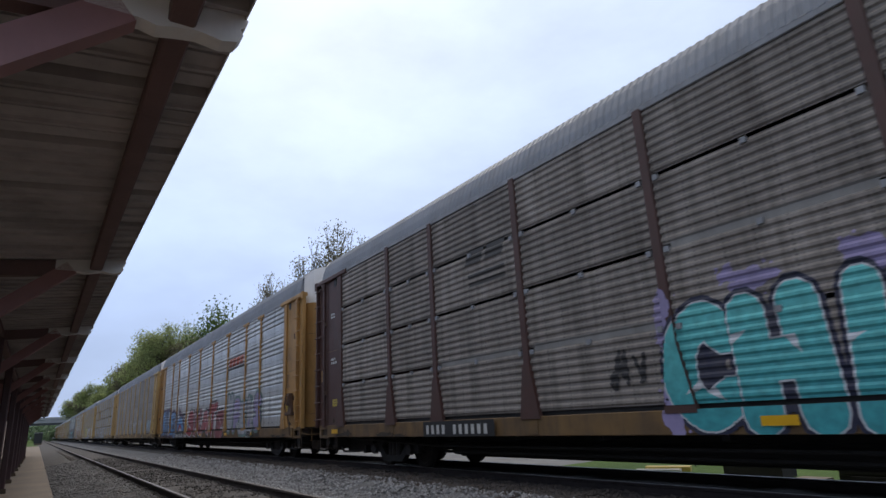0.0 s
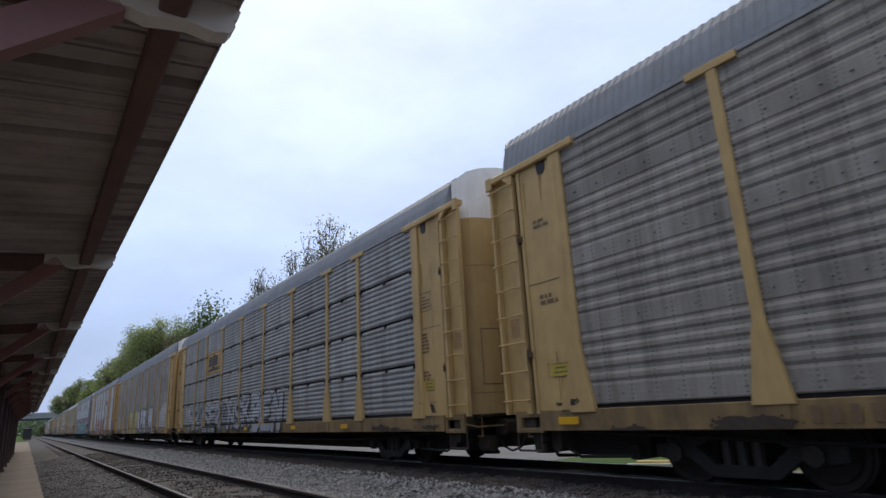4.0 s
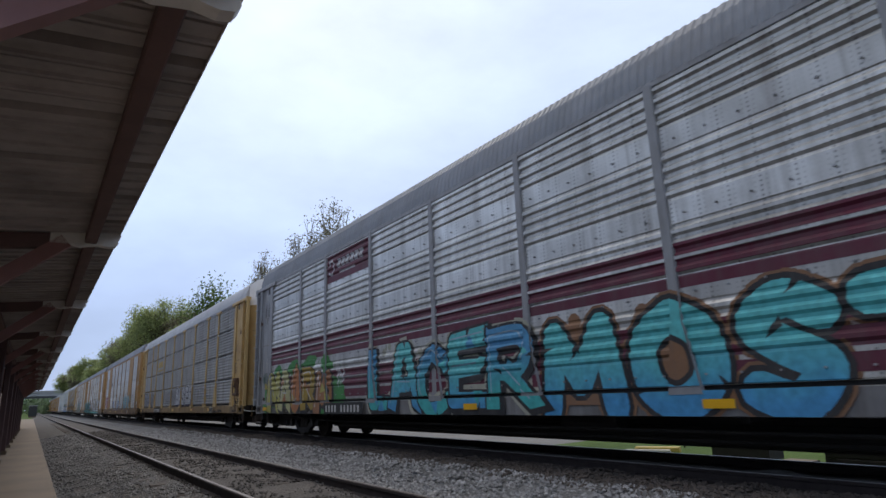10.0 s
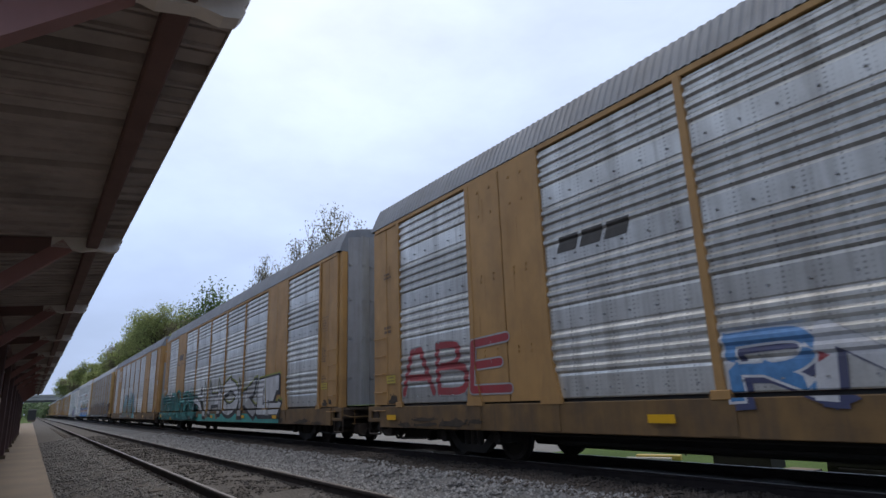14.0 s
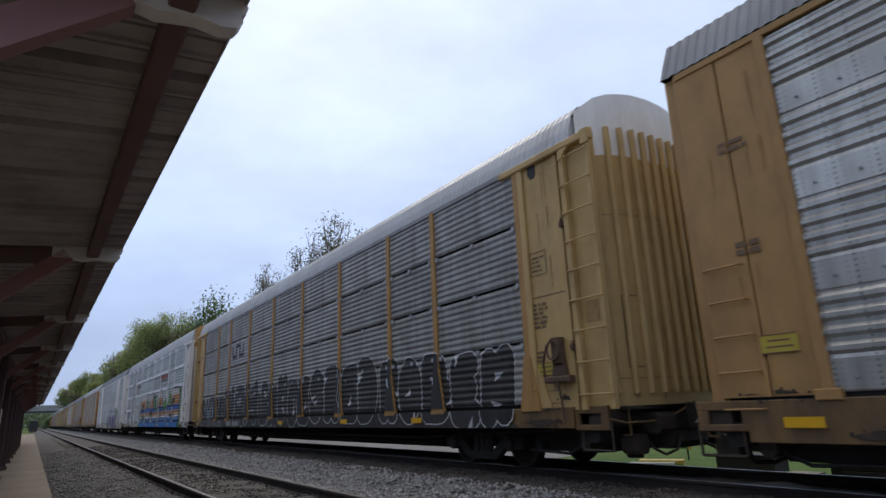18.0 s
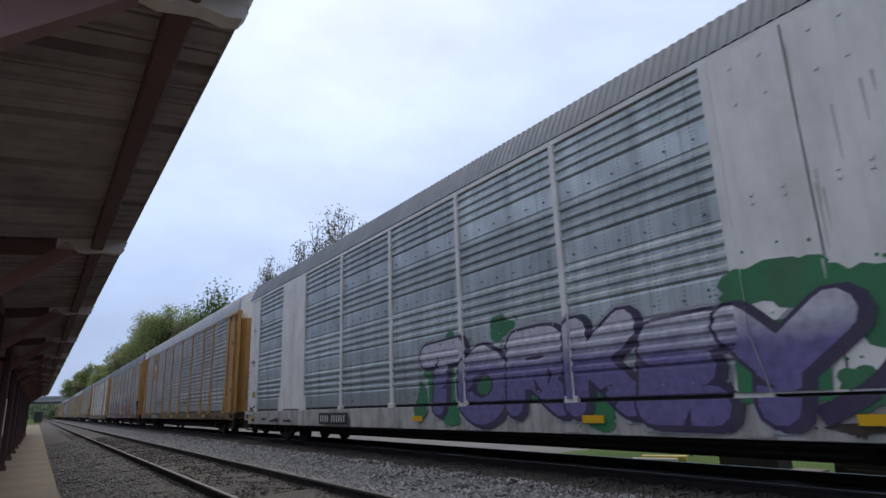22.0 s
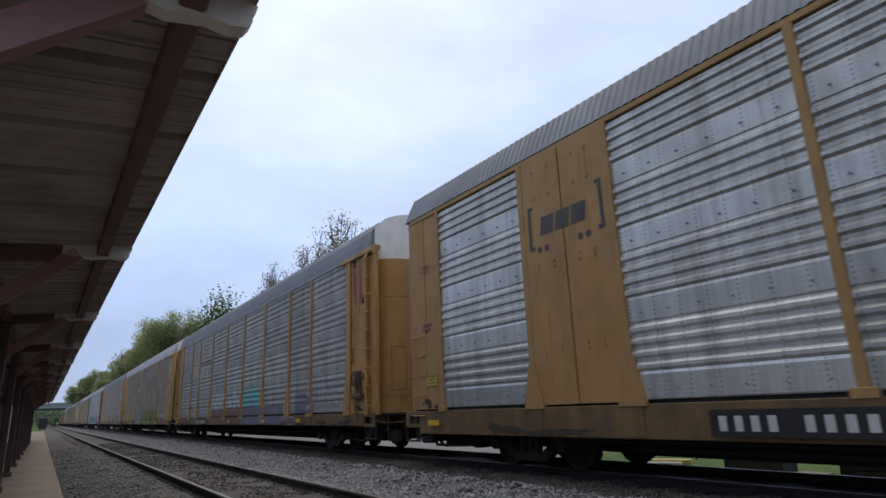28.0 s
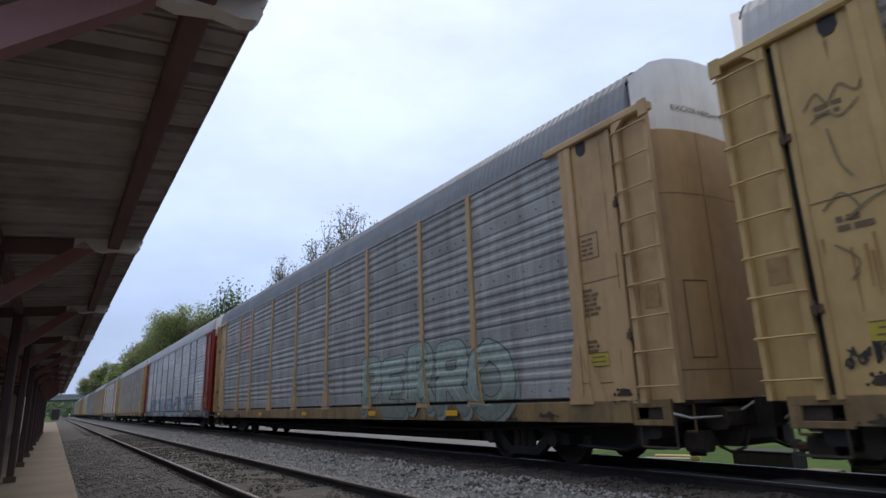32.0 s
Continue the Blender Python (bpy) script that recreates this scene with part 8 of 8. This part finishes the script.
def gravel():
    """Loose stones on the shoulders, nearest part of the way."""
    rnd = random.Random(11)
    def bed(x):
        prof = [(0.52, -0.36), (1.2, -0.28), (1.7, -0.20), (2.3, -0.15), (3.8, -0.15), (4.4, -0.17), (5.0, -0.30), (5.8, -0.34), (6.6, -0.20), (7.0, -0.14), (9.9, -0.14)]
        for (a, za), (b, zb) in zip(prof, prof[1:]):
            if a <= x <= b:
                return za + (zb - za) * (x - a) / (b - a)
        return -0.3
    def stones(count, x0, x1, y0, y1, r0, r1, seed):
        rr = random.Random(seed)
        s = Shape()
        oct_f = ((0, 2, 4), (2, 1, 4), (1, 3, 4), (3, 0, 4), (2, 0, 5), (1, 2, 5), (3, 1, 5), (0, 3, 5))
        for _ in range(count):
            x, y = rr.uniform(x0, x1), y0 + (y1 - y0) * rr.random() ** 1.6
            r = rr.uniform(r0, r1) * (1 + (y - y0) / 60)
            z = bed(x) + 0.3 * r + 0.05 * noise.noise((x * 1.7, y * 1.7, 3.0))
            a = rr.uniform(0, 3.14)
            ca, sa = math.cos(a), math.sin(a)
            i = len(s.v)
            for dx, dy, dz in ((1, 0, 0), (-1, 0, 0), (0, 1, 0), (0, -1, 0), (0, 0, 1), (0, 0, -1)):
                k = r * rr.uniform(0.6, 1.15)
                dx, dy, dz = dx + rr.uniform(-0.3, 0.3), dy + rr.uniform(-0.3, 0.3), dz * 0.75
                s.v.append((x + k * (dx * ca - dy * sa), y + k * (dx * sa + dy * ca), z + k * dz))
            s.f += [tuple(i + q for q in f) for f in oct_f]
        return s
    pale = material("pale_ballast_stone", (0.28, 0.28, 0.285), (0.19, 0.19, 0.195), rough=0.9, scale=3)
    dark = material("dirty_ballast_stone", (0.095, 0.087, 0.083), (0.058, 0.053, 0.05), rough=0.9, scale=3)
    for m, c1, name in ((pale, 0, ""), (dark, 0, "")):
        n, l = m.node_tree.nodes, m.node_tree.links
        b = n["Principled BSDF"]
        g = n.new("ShaderNodeNewGeometry")
        rv = n.new("ShaderNodeMapRange")
        rv.inputs["To Min"].default_value, rv.inputs["To Max"].default_value = 0.45, 1.5
        l.new(g.outputs["Random Per Island"], rv.inputs[0])
        sc = n.new("ShaderNodeVectorMath")
        sc.operation = "SCALE"
        l.new(b.inputs["Base Color"].links[0].from_socket, sc.inputs[0])
        l.new(rv.outputs[0], sc.inputs["Scale"])
        l.new(sc.outputs[0], b.inputs["Base Color"])
    solid("ballast_stones", stones(26000, 4.2, 6.75, 1.0, 40, 0.022, 0.045, 21), pale, "pale grey crushed stone between the tracks", "gravel", kind="stuff")
    solid("dirty_stones", stones(9500, 2.0, 4.3, 4.0, 40, 0.015, 0.034, 22), dark, "dirty crushed stone beside the platform", "gravel", kind="stuff")
    solid("rusty_stones", stones(8500, 6.45, 7.6, 1.2, 40, 0.018, 0.04, 24), material("rusty_brown_stone", (0.095, 0.078, 0.068), (0.06, 0.05, 0.045), rough=0.9, scale=3), "brown stained crushed stone beside the far track", "gravel", kind="stuff")
    grey = material("grey_shoulder_stone", (0.21, 0.205, 0.20), (0.14, 0.136, 0.132), rough=0.9, scale=3)
    solid("shoulder_stones", stones(13000, 0.46, 2.2, 4.0, 40, 0.015, 0.036, 23), grey, "grey crushed stone along the platform's edge", "gravel", kind="stuff")


gravel()

# ---------------------------------------------------------------- platform and canopy
ROOFTIN = material("corrugated_canopy_sheet", (0.50, 0.455, 0.44), (0.38, 0.345, 0.335), rough=0.65, metal=0.0, scale=1.5, dirt=0.5, dirt_colour=(0.10, 0.085, 0.08), streak=0.2)
TIMBER = material("dark_brown_timber", (0.18, 0.105, 0.10), (0.145, 0.088, 0.082), rough=0.7, scale=3, bump=0.15)
MAROON = material("maroon_paint", (0.38, 0.195, 0.188), (0.32, 0.16, 0.155), rough=0.55, scale=3, dirt=0.3)
POSTBROWN = material("purple_brown_post_paint", (0.12, 0.068, 0.072), (0.095, 0.055, 0.058), rough=0.55, scale=3, dirt=0.3)
ARMWHITE = material("peeling_white_paint", (0.84, 0.82, 0.80), (0.76, 0.74, 0.72), rough=0.6, scale=3, dirt=0.4, dirt_colour=(0.2, 0.17, 0.14), streak=0.2)
BAY, FIRST = 4.6, 2.40
PLAT_Z = -0.25

plat = Shape()
plat.bevelled(-11.5, 0.50, -20, 140, PLAT_Z - 0.5, PLAT_Z, 0.03)
solid("platform", plat, CONCRETE, "low concrete station platform, worn and tan", "platform", kind="structure")


def canopy():
    c = thing("platform_canopy", "long station canopy of corrugated sheet on maroon posts", "canopy", kind="structure")
    slope = -0.09                        # the sheet rises towards the track
    s = Shape()
    rows = []
    y = 2.21
    x0, x1 = 0.595, -2.48
    zr = lambda x: 2.905 + slope * (0.60 - x)
    rows.append([(x0, 1.85, zr(x0)), (x1, 1.85, zr(x1))])
    while y < 62:
        for f, lift in ((0.0, 0.0), (0.012, 0.06), (0.085, 0.06), (0.095, -0.012), (0.125, -0.012), (0.132, 0.0), (0.23, 0.0), (0.236, -0.02), (0.262, -0.02), (0.268, 0.05), (0.31, 0.05), (0.318, 0.0), (0.42, 0.0), (0.426, -0.02), (0.452, -0.02), (0.458, 0.05), (0.50, 0.05), (0.508, 0.0), (0.63, 0.0), (0.636, -0.02), (0.662, -0.02), (0.668, 0.05), (0.71, 0.05), (0.718, 0.0), (0.82, 0.0)):
            rows.append([(x0, y + f, zr(x0) + lift), (x1, y + f, zr(x1) + lift)])
        y += 0.84
    s.grid(rows)
    part("roof_sheet", s, ROOFTIN, c, "corrugated sheet roof seen from below")
    t = Shape()
    t.poly([(x0 - 0.01, 1.85, zr(x0) + 0.075), (x1, 1.85, zr(x1) + 0.075), (x1, 62, zr(x1) + 0.075), (x0 - 0.01, 62, zr(x0) + 0.075)])
    part("roof_cover", t, ROOFTIN, c)
    part("drip_edge", Shape().box(0.593, 0.601, 1.85, 62, 2.885, 2.985), ROOFTIN, c, "folded metal edge of the eave")
    for x in (0.335, -0.65, -1.6):
        part("purlin", Shape().bevelled(x - 0.055, x + 0.055, 1.87, 62, zr(x) - 0.115, zr(x) - 0.02, 0.01), TIMBER, c, "dark brown timber purlin")

    def arm():
        return Shape().prism([(-2.46, 2.46), (-0.02, 2.69), (-0.02, 2.84), (-2.46, 2.61)], "y", -0.042, 0.042)

    def arm_end():
        tip = [(-0.02, 2.86), (-0.02, 2.70), (0.18, 2.70), (0.24, 2.685), (0.31, 2.70), (0.40, 2.715), (0.50, 2.70), (0.565, 2.715), (0.59, 2.755), (0.575, 2.785), (0.60, 2.80), (0.61, 2.835), (0.59, 2.86)]
        return Shape().prism([(x, z + 0.045) for x, z in tip], "y", -0.045, 0.045)

    def post():
        s = Shape()
        s.bevelled(-0.72, -0.58, -0.07, 0.07, PLAT_Z + 0.10, 2.66, 0.02)
        return s

    def brace(x_far):
        def build():
            s = Shape()
            d = Vector((x_far + 0.65, 0, 0.66)).normalized()
            n = Vector((-d.z, 0, d.x)) * 0.07
            a, b = Vector((-0.65, 0, 2.14)), Vector((x_far, 0, 2.78 if x_far > -0.65 else 2.66))
            q = [a + n, a - n, b - n, b + n]
            s.prism([(p.x, p.z) for p in q], "y", -0.045, 0.045)
            return s
        return build
    for k in range(13):
        at = pose(0, FIRST + BAY * k, 0)
        part("bracket_arm", arm, TIMBER, c, "dark brown timber arm", "arm", at)
        part("arm_end", arm_end, ARMWHITE, c, "white scrolled end of the arm", "arm_end", at)
        part("post", post, POSTBROWN, c, "maroon timber post", "canopy_post", at)
        part("post_base", lambda: Shape().prism([(-0.76, -0.11), (-0.54, -0.11), (-0.54, 0.11), (-0.76, 0.11)], "z", PLAT_Z, PLAT_Z + 0.12), CONCRETE, c, "concrete post base", "post_base", at)
        part("brace", brace(0.12), MAROON, c, "maroon diagonal brace", "brace_out", at)
        part("brace", brace(-1.42), MAROON, c, "maroon diagonal brace", "brace_in", at)


canopy()
# Added building, mostly out of view: darkens the canopy and the cars' sides.
wall = Shape().box(-2.80, -2.50, 5.0, 88, PLAT_Z, 4.3).box(-11.0, -10.7, 5.0, 88, PLAT_Z, 4.3).box(-10.7, -2.8, 5.0, 5.3, PLAT_Z, 4.3).box(-10.7, -2.8, 87.7, 88, PLAT_Z, 4.3)
solid("wall_station", wall, material("blocker_wall_paint", (0.30, 0.235, 0.20), (0.24, 0.185, 0.16), rough=0.85, scale=2, bump=0.3), "plain dull brown walls added behind the platform to block light", "wall", kind="structure")
solid("roof_station", Shape().prism([(-11.4, 4.3), (-2.1, 4.3), (-6.75, 6.0)], "y", 4.6, 88.4), material("dark_roof_slate", (0.06, 0.06, 0.064), (0.045, 0.045, 0.05), rough=0.8, scale=3), "dark pitched roof added out of view to block light", "roof", kind="structure")

# ---------------------------------------------------------------- distance
def bridge():
    y = 300.0
    b = thing("road_bridge", "pale concrete road bridge over the tracks far away", "bridge")
    pale = material("bridge_concrete", (0.34, 0.35, 0.36), (0.28, 0.29, 0.30), rough=0.8, scale=0.2)
    part("deck", Shape().bevelled(-40, 70, y, y + 11, 7.0, 8.3, 0.1), pale, b)
    part("parapet", Shape().bevelled(-40, 70, y - 0.2, y + 0.2, 8.3, 9.3, 0.05), pale, b, "pale parapet")
    part("girder", Shape().box(-40, 70, y + 0.3, y + 0.9, 6.2, 7.0), material("dark_girder_steel", (0.06, 0.065, 0.07), rough=0.7), b, "dark steel girder")
    for x in (-16, 22, 45):
        part("pier", Shape().bevelled(x - 0.7, x + 0.7, y + 2, y + 9, -1, 6.3, 0.1), pale, b)


bridge()
cab = thing("equipment_cabin", "dark metal trackside equipment cabin", "cabin", at=pose(0.3, 182, -0.2))
dk = material("dark_cabin_paint", (0.03, 0.03, 0.035), rough=0.6)
part("body", Shape().bevelled(-0.85, 0.85, -0.9, 0.9, 0.25, 2.6, 0.03), dk, cab)
part("roof", Shape().prism([(-0.95, 2.6), (0.95, 2.6), (0.8, 2.78), (-0.8, 2.78)], "y", -1, 1), GREYP, cab)
part("footing", Shape().box(-0.8, 0.8, -0.8, 0.8, -0.1, 0.25), CONCRETE, cab)


STACK_DARK = material("near_black_stack", (0.016, 0.013, 0.011), (0.010, 0.0085, 0.0075), rough=0.85, scale=5, bump=0.3)


def trackside():
    """Small things in the grass beyond the far track."""
    yellow = material("faded_yellow_plastic", (0.55, 0.42, 0.10), (0.45, 0.34, 0.08), rough=0.5, dirt=0.3)
    pale = material("pale_board_timber", (0.50, 0.50, 0.44), (0.40, 0.40, 0.36), rough=0.8, scale=5)
    b = thing("timber_offcut", "pale yellow timber offcuts lying in the grass", "timber", at=pose(13.6, 10.4, -0.52, 0, 0, 25))
    part("plank", Shape().bevelled(-0.12, 0.12, -0.55, 0.55, 0.0, 0.13, 0.02), yellow, b)
    part("plank", Shape().bevelled(-0.3, -0.15, -0.35, 0.75, 0.0, 0.08, 0.02), pale, b)
    m = thing("marker_post", "thin yellow trackside marker post", "post", at=pose(15.3, 10.8, -0.56))
    part("stake", Shape().rod((0, 0, 0), (0, 0, 0.50), 0.025, 6), GRIME, m)
    part("flag", Shape().bevelled(-0.02, 0.02, -0.14, 0.0, 0.28, 0.5, 0.006), yellow, m, "yellow plate")
    part("flag", Shape().bevelled(-0.02, 0.02, 0.0, 0.2, 0.3, 0.5, 0.006), material("green_plate_paint", (0.03, 0.14, 0.05), rough=0.5), m, "green plate")
    w = thing("trackside_box", "low dark relay box in the grass", "box", at=pose(14.1, 8.3, -0.58, 0, 0, 0))
    part("body", Shape().bevelled(-0.3, 0.3, -0.7, 0.7, 0.0, 0.34, 0.03), GRIME, w)
    part("lid", Shape().bevelled(-0.32, 0.32, -0.72, 0.72, 0.34, 0.37, 0.01), GRIME, w)
    # Added near-black beams stand in for an unidentified dark mass.
    pile = thing("tie_stack", "dark stacked beams added for a dark mass in the grass", "timber stack", at=pose(13.9, 3.6, -0.56))
    rr = random.Random(41)
    for layer in range(4):
        for k in range(5):
            part("tie", lambda: Shape().bevelled(-0.115, 0.115, -2.55, 2.55, 0.0, 0.165, 0.02), STACK_DARK, pile, "", "stacked_beam", pose(-0.5 + 0.25 * k + rr.uniform(-0.02, 0.02), rr.uniform(-0.25, 0.2), 0.17 * layer))
    p = thing("concrete_slab", "pale concrete slab flush with the grass", "slab", at=pose(13.7, 6.9, -0.56))
    part("slab", Shape().bevelled(-0.2, 0.2, -0.3, 0.3, 0.0, 0.05, 0.02), CONCRETE, p)


trackside()


def tree(name, x, y, height, spread, mat, bark, seed, leaves, leaf=0.35, bare=0.0, label="", ground_z=-0.5, fork=0.35, twig=0.0, deep=4, loose=0.055):
    rnd = random.Random(seed)
    t = thing(name, label, "tree", at=pose(x, y, ground_z))
    wood = Shape()
    tips = []

    def limb(p, d, length, r, level):
        q = p + d * length
        wood.rod(p, q, max(r, twig), 6 if level < 2 else 4, max(r * 0.62, twig))
        if level >= deep:
            tips.append(q)
            return
        tips.append(p.lerp(q, 0.7)) if level >= 2 else None
        for k in range(3 if level < 3 else 2):
            a = rnd.uniform(0, 6.28)
            tilt = rnd.uniform(0.25, 0.85)
            side = d.orthogonal().normalized()
            turn = Matrix.Rotation(a, 3, d) @ side
            nd = (d * math.cos(tilt) + turn * math.sin(tilt) + Vector((0, 0, 0.16))).normalized()
            limb(p.lerp(q, rnd.uniform(0.6, 1.0)), nd, length * rnd.uniform(0.6, 0.85), r * 0.6, level + 1)
    trunk = height * fork
    limb(Vector((0, 0, 0)), Vector((rnd.uniform(-0.05, 0.05), rnd.uniform(-0.05, 0.05), 1)).normalized(), trunk, height * 0.022, 0)
    top = max(q.z for q in tips)
    wide = max(math.hypot(q.x, q.y) for q in tips)
    fz, fx = height / top, spread / wide
    wood.v = [(a * fx, b * fx, c * fz) for a, b, c in wood.v]
    tips = [Vector((q.x * fx, q.y * fx, q.z * fz)) for q in tips]
    part("trunk", wood, bark, t, "branching trunk")
    s = Shape()
    for _ in range(leaves):
        q = tips[rnd.randrange(len(tips))]
        g = loose * height
        c = q + Vector((rnd.gauss(0, g), rnd.gauss(0, g), rnd.gauss(0, g * 0.8)))
        if c.z < height * 0.12:
            continue
        u = Vector((rnd.gauss(0, 1), rnd.gauss(0, 1), rnd.gauss(0, 1))).normalized()
        v = u.orthogonal().normalized()
        w = u.cross(v)
        k = leaf * rnd.uniform(0.5, 1.2)
        s.poly([c + v * k, c + w * k * 0.6 + u * k * 0.15, c - v * k, c - w * k * 0.6 - u * k * 0.15])
    part("crown", s, mat, t, "crown of fresh spring leaves")
    return t


BARK = material("grey_bark", (0.12, 0.10, 0.085), (0.08, 0.068, 0.058), rough=0.9, scale=3)
SPRING = foliage("spring_leaves", (0.32, 0.37, 0.155), (0.25, 0.295, 0.125))
DARKLEAF = foliage("darker_leaves", (0.11, 0.17, 0.05), (0.085, 0.135, 0.04))
BUDS = foliage("sparse_young_leaves", (0.20, 0.19, 0.12), (0.15, 0.14, 0.09))


def woods():
    tree("bare_tree", 27.0, 61.5, 22.9, 5.2, BUDS, BARK, 4, 5200, 0.13, twig=0.05, deep=6, loose=0.016, label="tall nearly bare tree with a few young leaves")
    tree("bare_tree", 22.6, 63.5, 21.3, 4.4, BUDS, BARK, 9, 3200, 0.12, twig=0.05, deep=6, loose=0.016, label="slender nearly bare tree with a few young leaves")
    tree("bare_tree", 23.6, 76, 20.9, 4.2, BUDS, BARK, 14, 2600, 0.12, twig=0.05, deep=6, loose=0.016, label="slender nearly bare tree with a few young leaves")
    tree("leafy_tree", 19.4, 86, 18.2, 3.0, DARKLEAF, BARK, 22, 3200, 0.20, label="small tree with dark green leaves")
    tree("bare_tree", 22.5, 84, 18.2, 3.2, DARKLEAF, BARK, 31, 1800, 0.18, twig=0.05, deep=6, loose=0.03, label="half-leafed tree beside the railway")
    rnd = random.Random(77)
    # a wood beside the line, from az 2 to 12 degrees
    rows = [(0.155, 112, 19.0), (0.135, 118, 19.5), (0.185, 108, 16.5), (0.20, 100, 14.5), (0.115, 126, 17.0), (0.095, 138, 15.8), (0.08, 150, 13.6), (0.068, 165, 13.2), (0.055, 185, 13.0), (0.045, 205, 13.2), (0.036, 230, 14.0), (0.165, 128, 18.0), (0.12, 145, 15.5), (0.09, 160, 14), (0.21, 110, 13.5)]
    for k, (a, y, h) in enumerate(rows):
        tree("leafy_tree", a * y, y, h, h * 0.34, (SPRING, SPRING, BUDS)[k % 3], BARK, 100 + k, 14000, 0.17, loose=0.034, deep=5, label="roadside tree in fresh spring leaf", fork=0.25)
    far = foliage("far_leaves", (0.14, 0.20, 0.11), (0.11, 0.165, 0.09))
    s = Shape()
    for _ in range(16000):
        x = rnd.uniform(-120, 160)
        y = rnd.uniform(330, 420)
        c = Vector((x, y, rnd.uniform(0, 1) ** 0.8 * (8 + 4 * noise.noise((x * 0.05, y * 0.05, 1)))))
        u = Vector((rnd.gauss(0, 1), rnd.gauss(0, 1), rnd.gauss(0, 1))).normalized()
        v = u.orthogonal().normalized()
        w = u.cross(v)
        k = rnd.uniform(0.6, 1.4)
        s.poly([c + v * k, c + w * k * 0.7, c - v * k, c - w * k * 0.7])
    solid("far_woods", s, far, "hazy green woods beyond the bridge", "woods", kind="stuff")


woods()

# ---------------------------------------------------------------- what moves
# metres that the train has come at each full second, and where each car's middle stood at the start
WAY = [0.00, 16.77, 33.55, 50.34, 67.16, 83.98, 100.80, 117.62, 134.45, 151.26, 168.09, 184.93, 201.77, 218.59, 235.38, 252.16, 268.92, 285.67, 302.40, 319.10, 335.76, 352.40, 368.97, 385.46, 402.03, 418.64, 435.28, 451.93, 468.58, 485.23, 501.88, 518.50, 535.13]
START = [3.46, 32.46, 61.50, 90.41, 119.21, 148.09, 177.16, 206.29, 235.29, 264.28, 293.35, 322.19, 351.26, 380.15, 409.23, 438.15, 467.05, 496.05, 525.18, 554.12, 583.09]


def motions():
    for k, car in enumerate(RACKS):
        y = START[k] if k < len(START) else START[-1] + 28.97 * (k - len(START) + 1)
        walk(car, [(t, pose(RAIL_X, y - way, 0)) for t, way in enumerate(WAY)])
    # every axle turns as the train rolls; all leading axles share one set of keys, all trailing ones another
    turns = {}
    for spec in CARS:
        for k, w in enumerate(spec["wheels"]):
            sg = -1 if k % 2 == 0 else 1
            if sg not in turns:
                rows = []
                for f in range(32 * FPS + 1):
                    t = f / FPS
                    i = min(31, int(t))
                    way = WAY[i] + (WAY[i + 1] - WAY[i]) * (t - i)
                    rows.append((t, pose(0, sg * AXLE, WHEEL_R, math.degrees(way / WHEEL_R))))
                walk(w, rows)
                turns[sg] = w
            else:
                w.rotation_mode = "QUATERNION"
                w.animation_data_create()
                w.animation_data.action = turns[sg].animation_data.action
                w.animation_data.action_slot = turns[sg].animation_data.action_slot


motions()
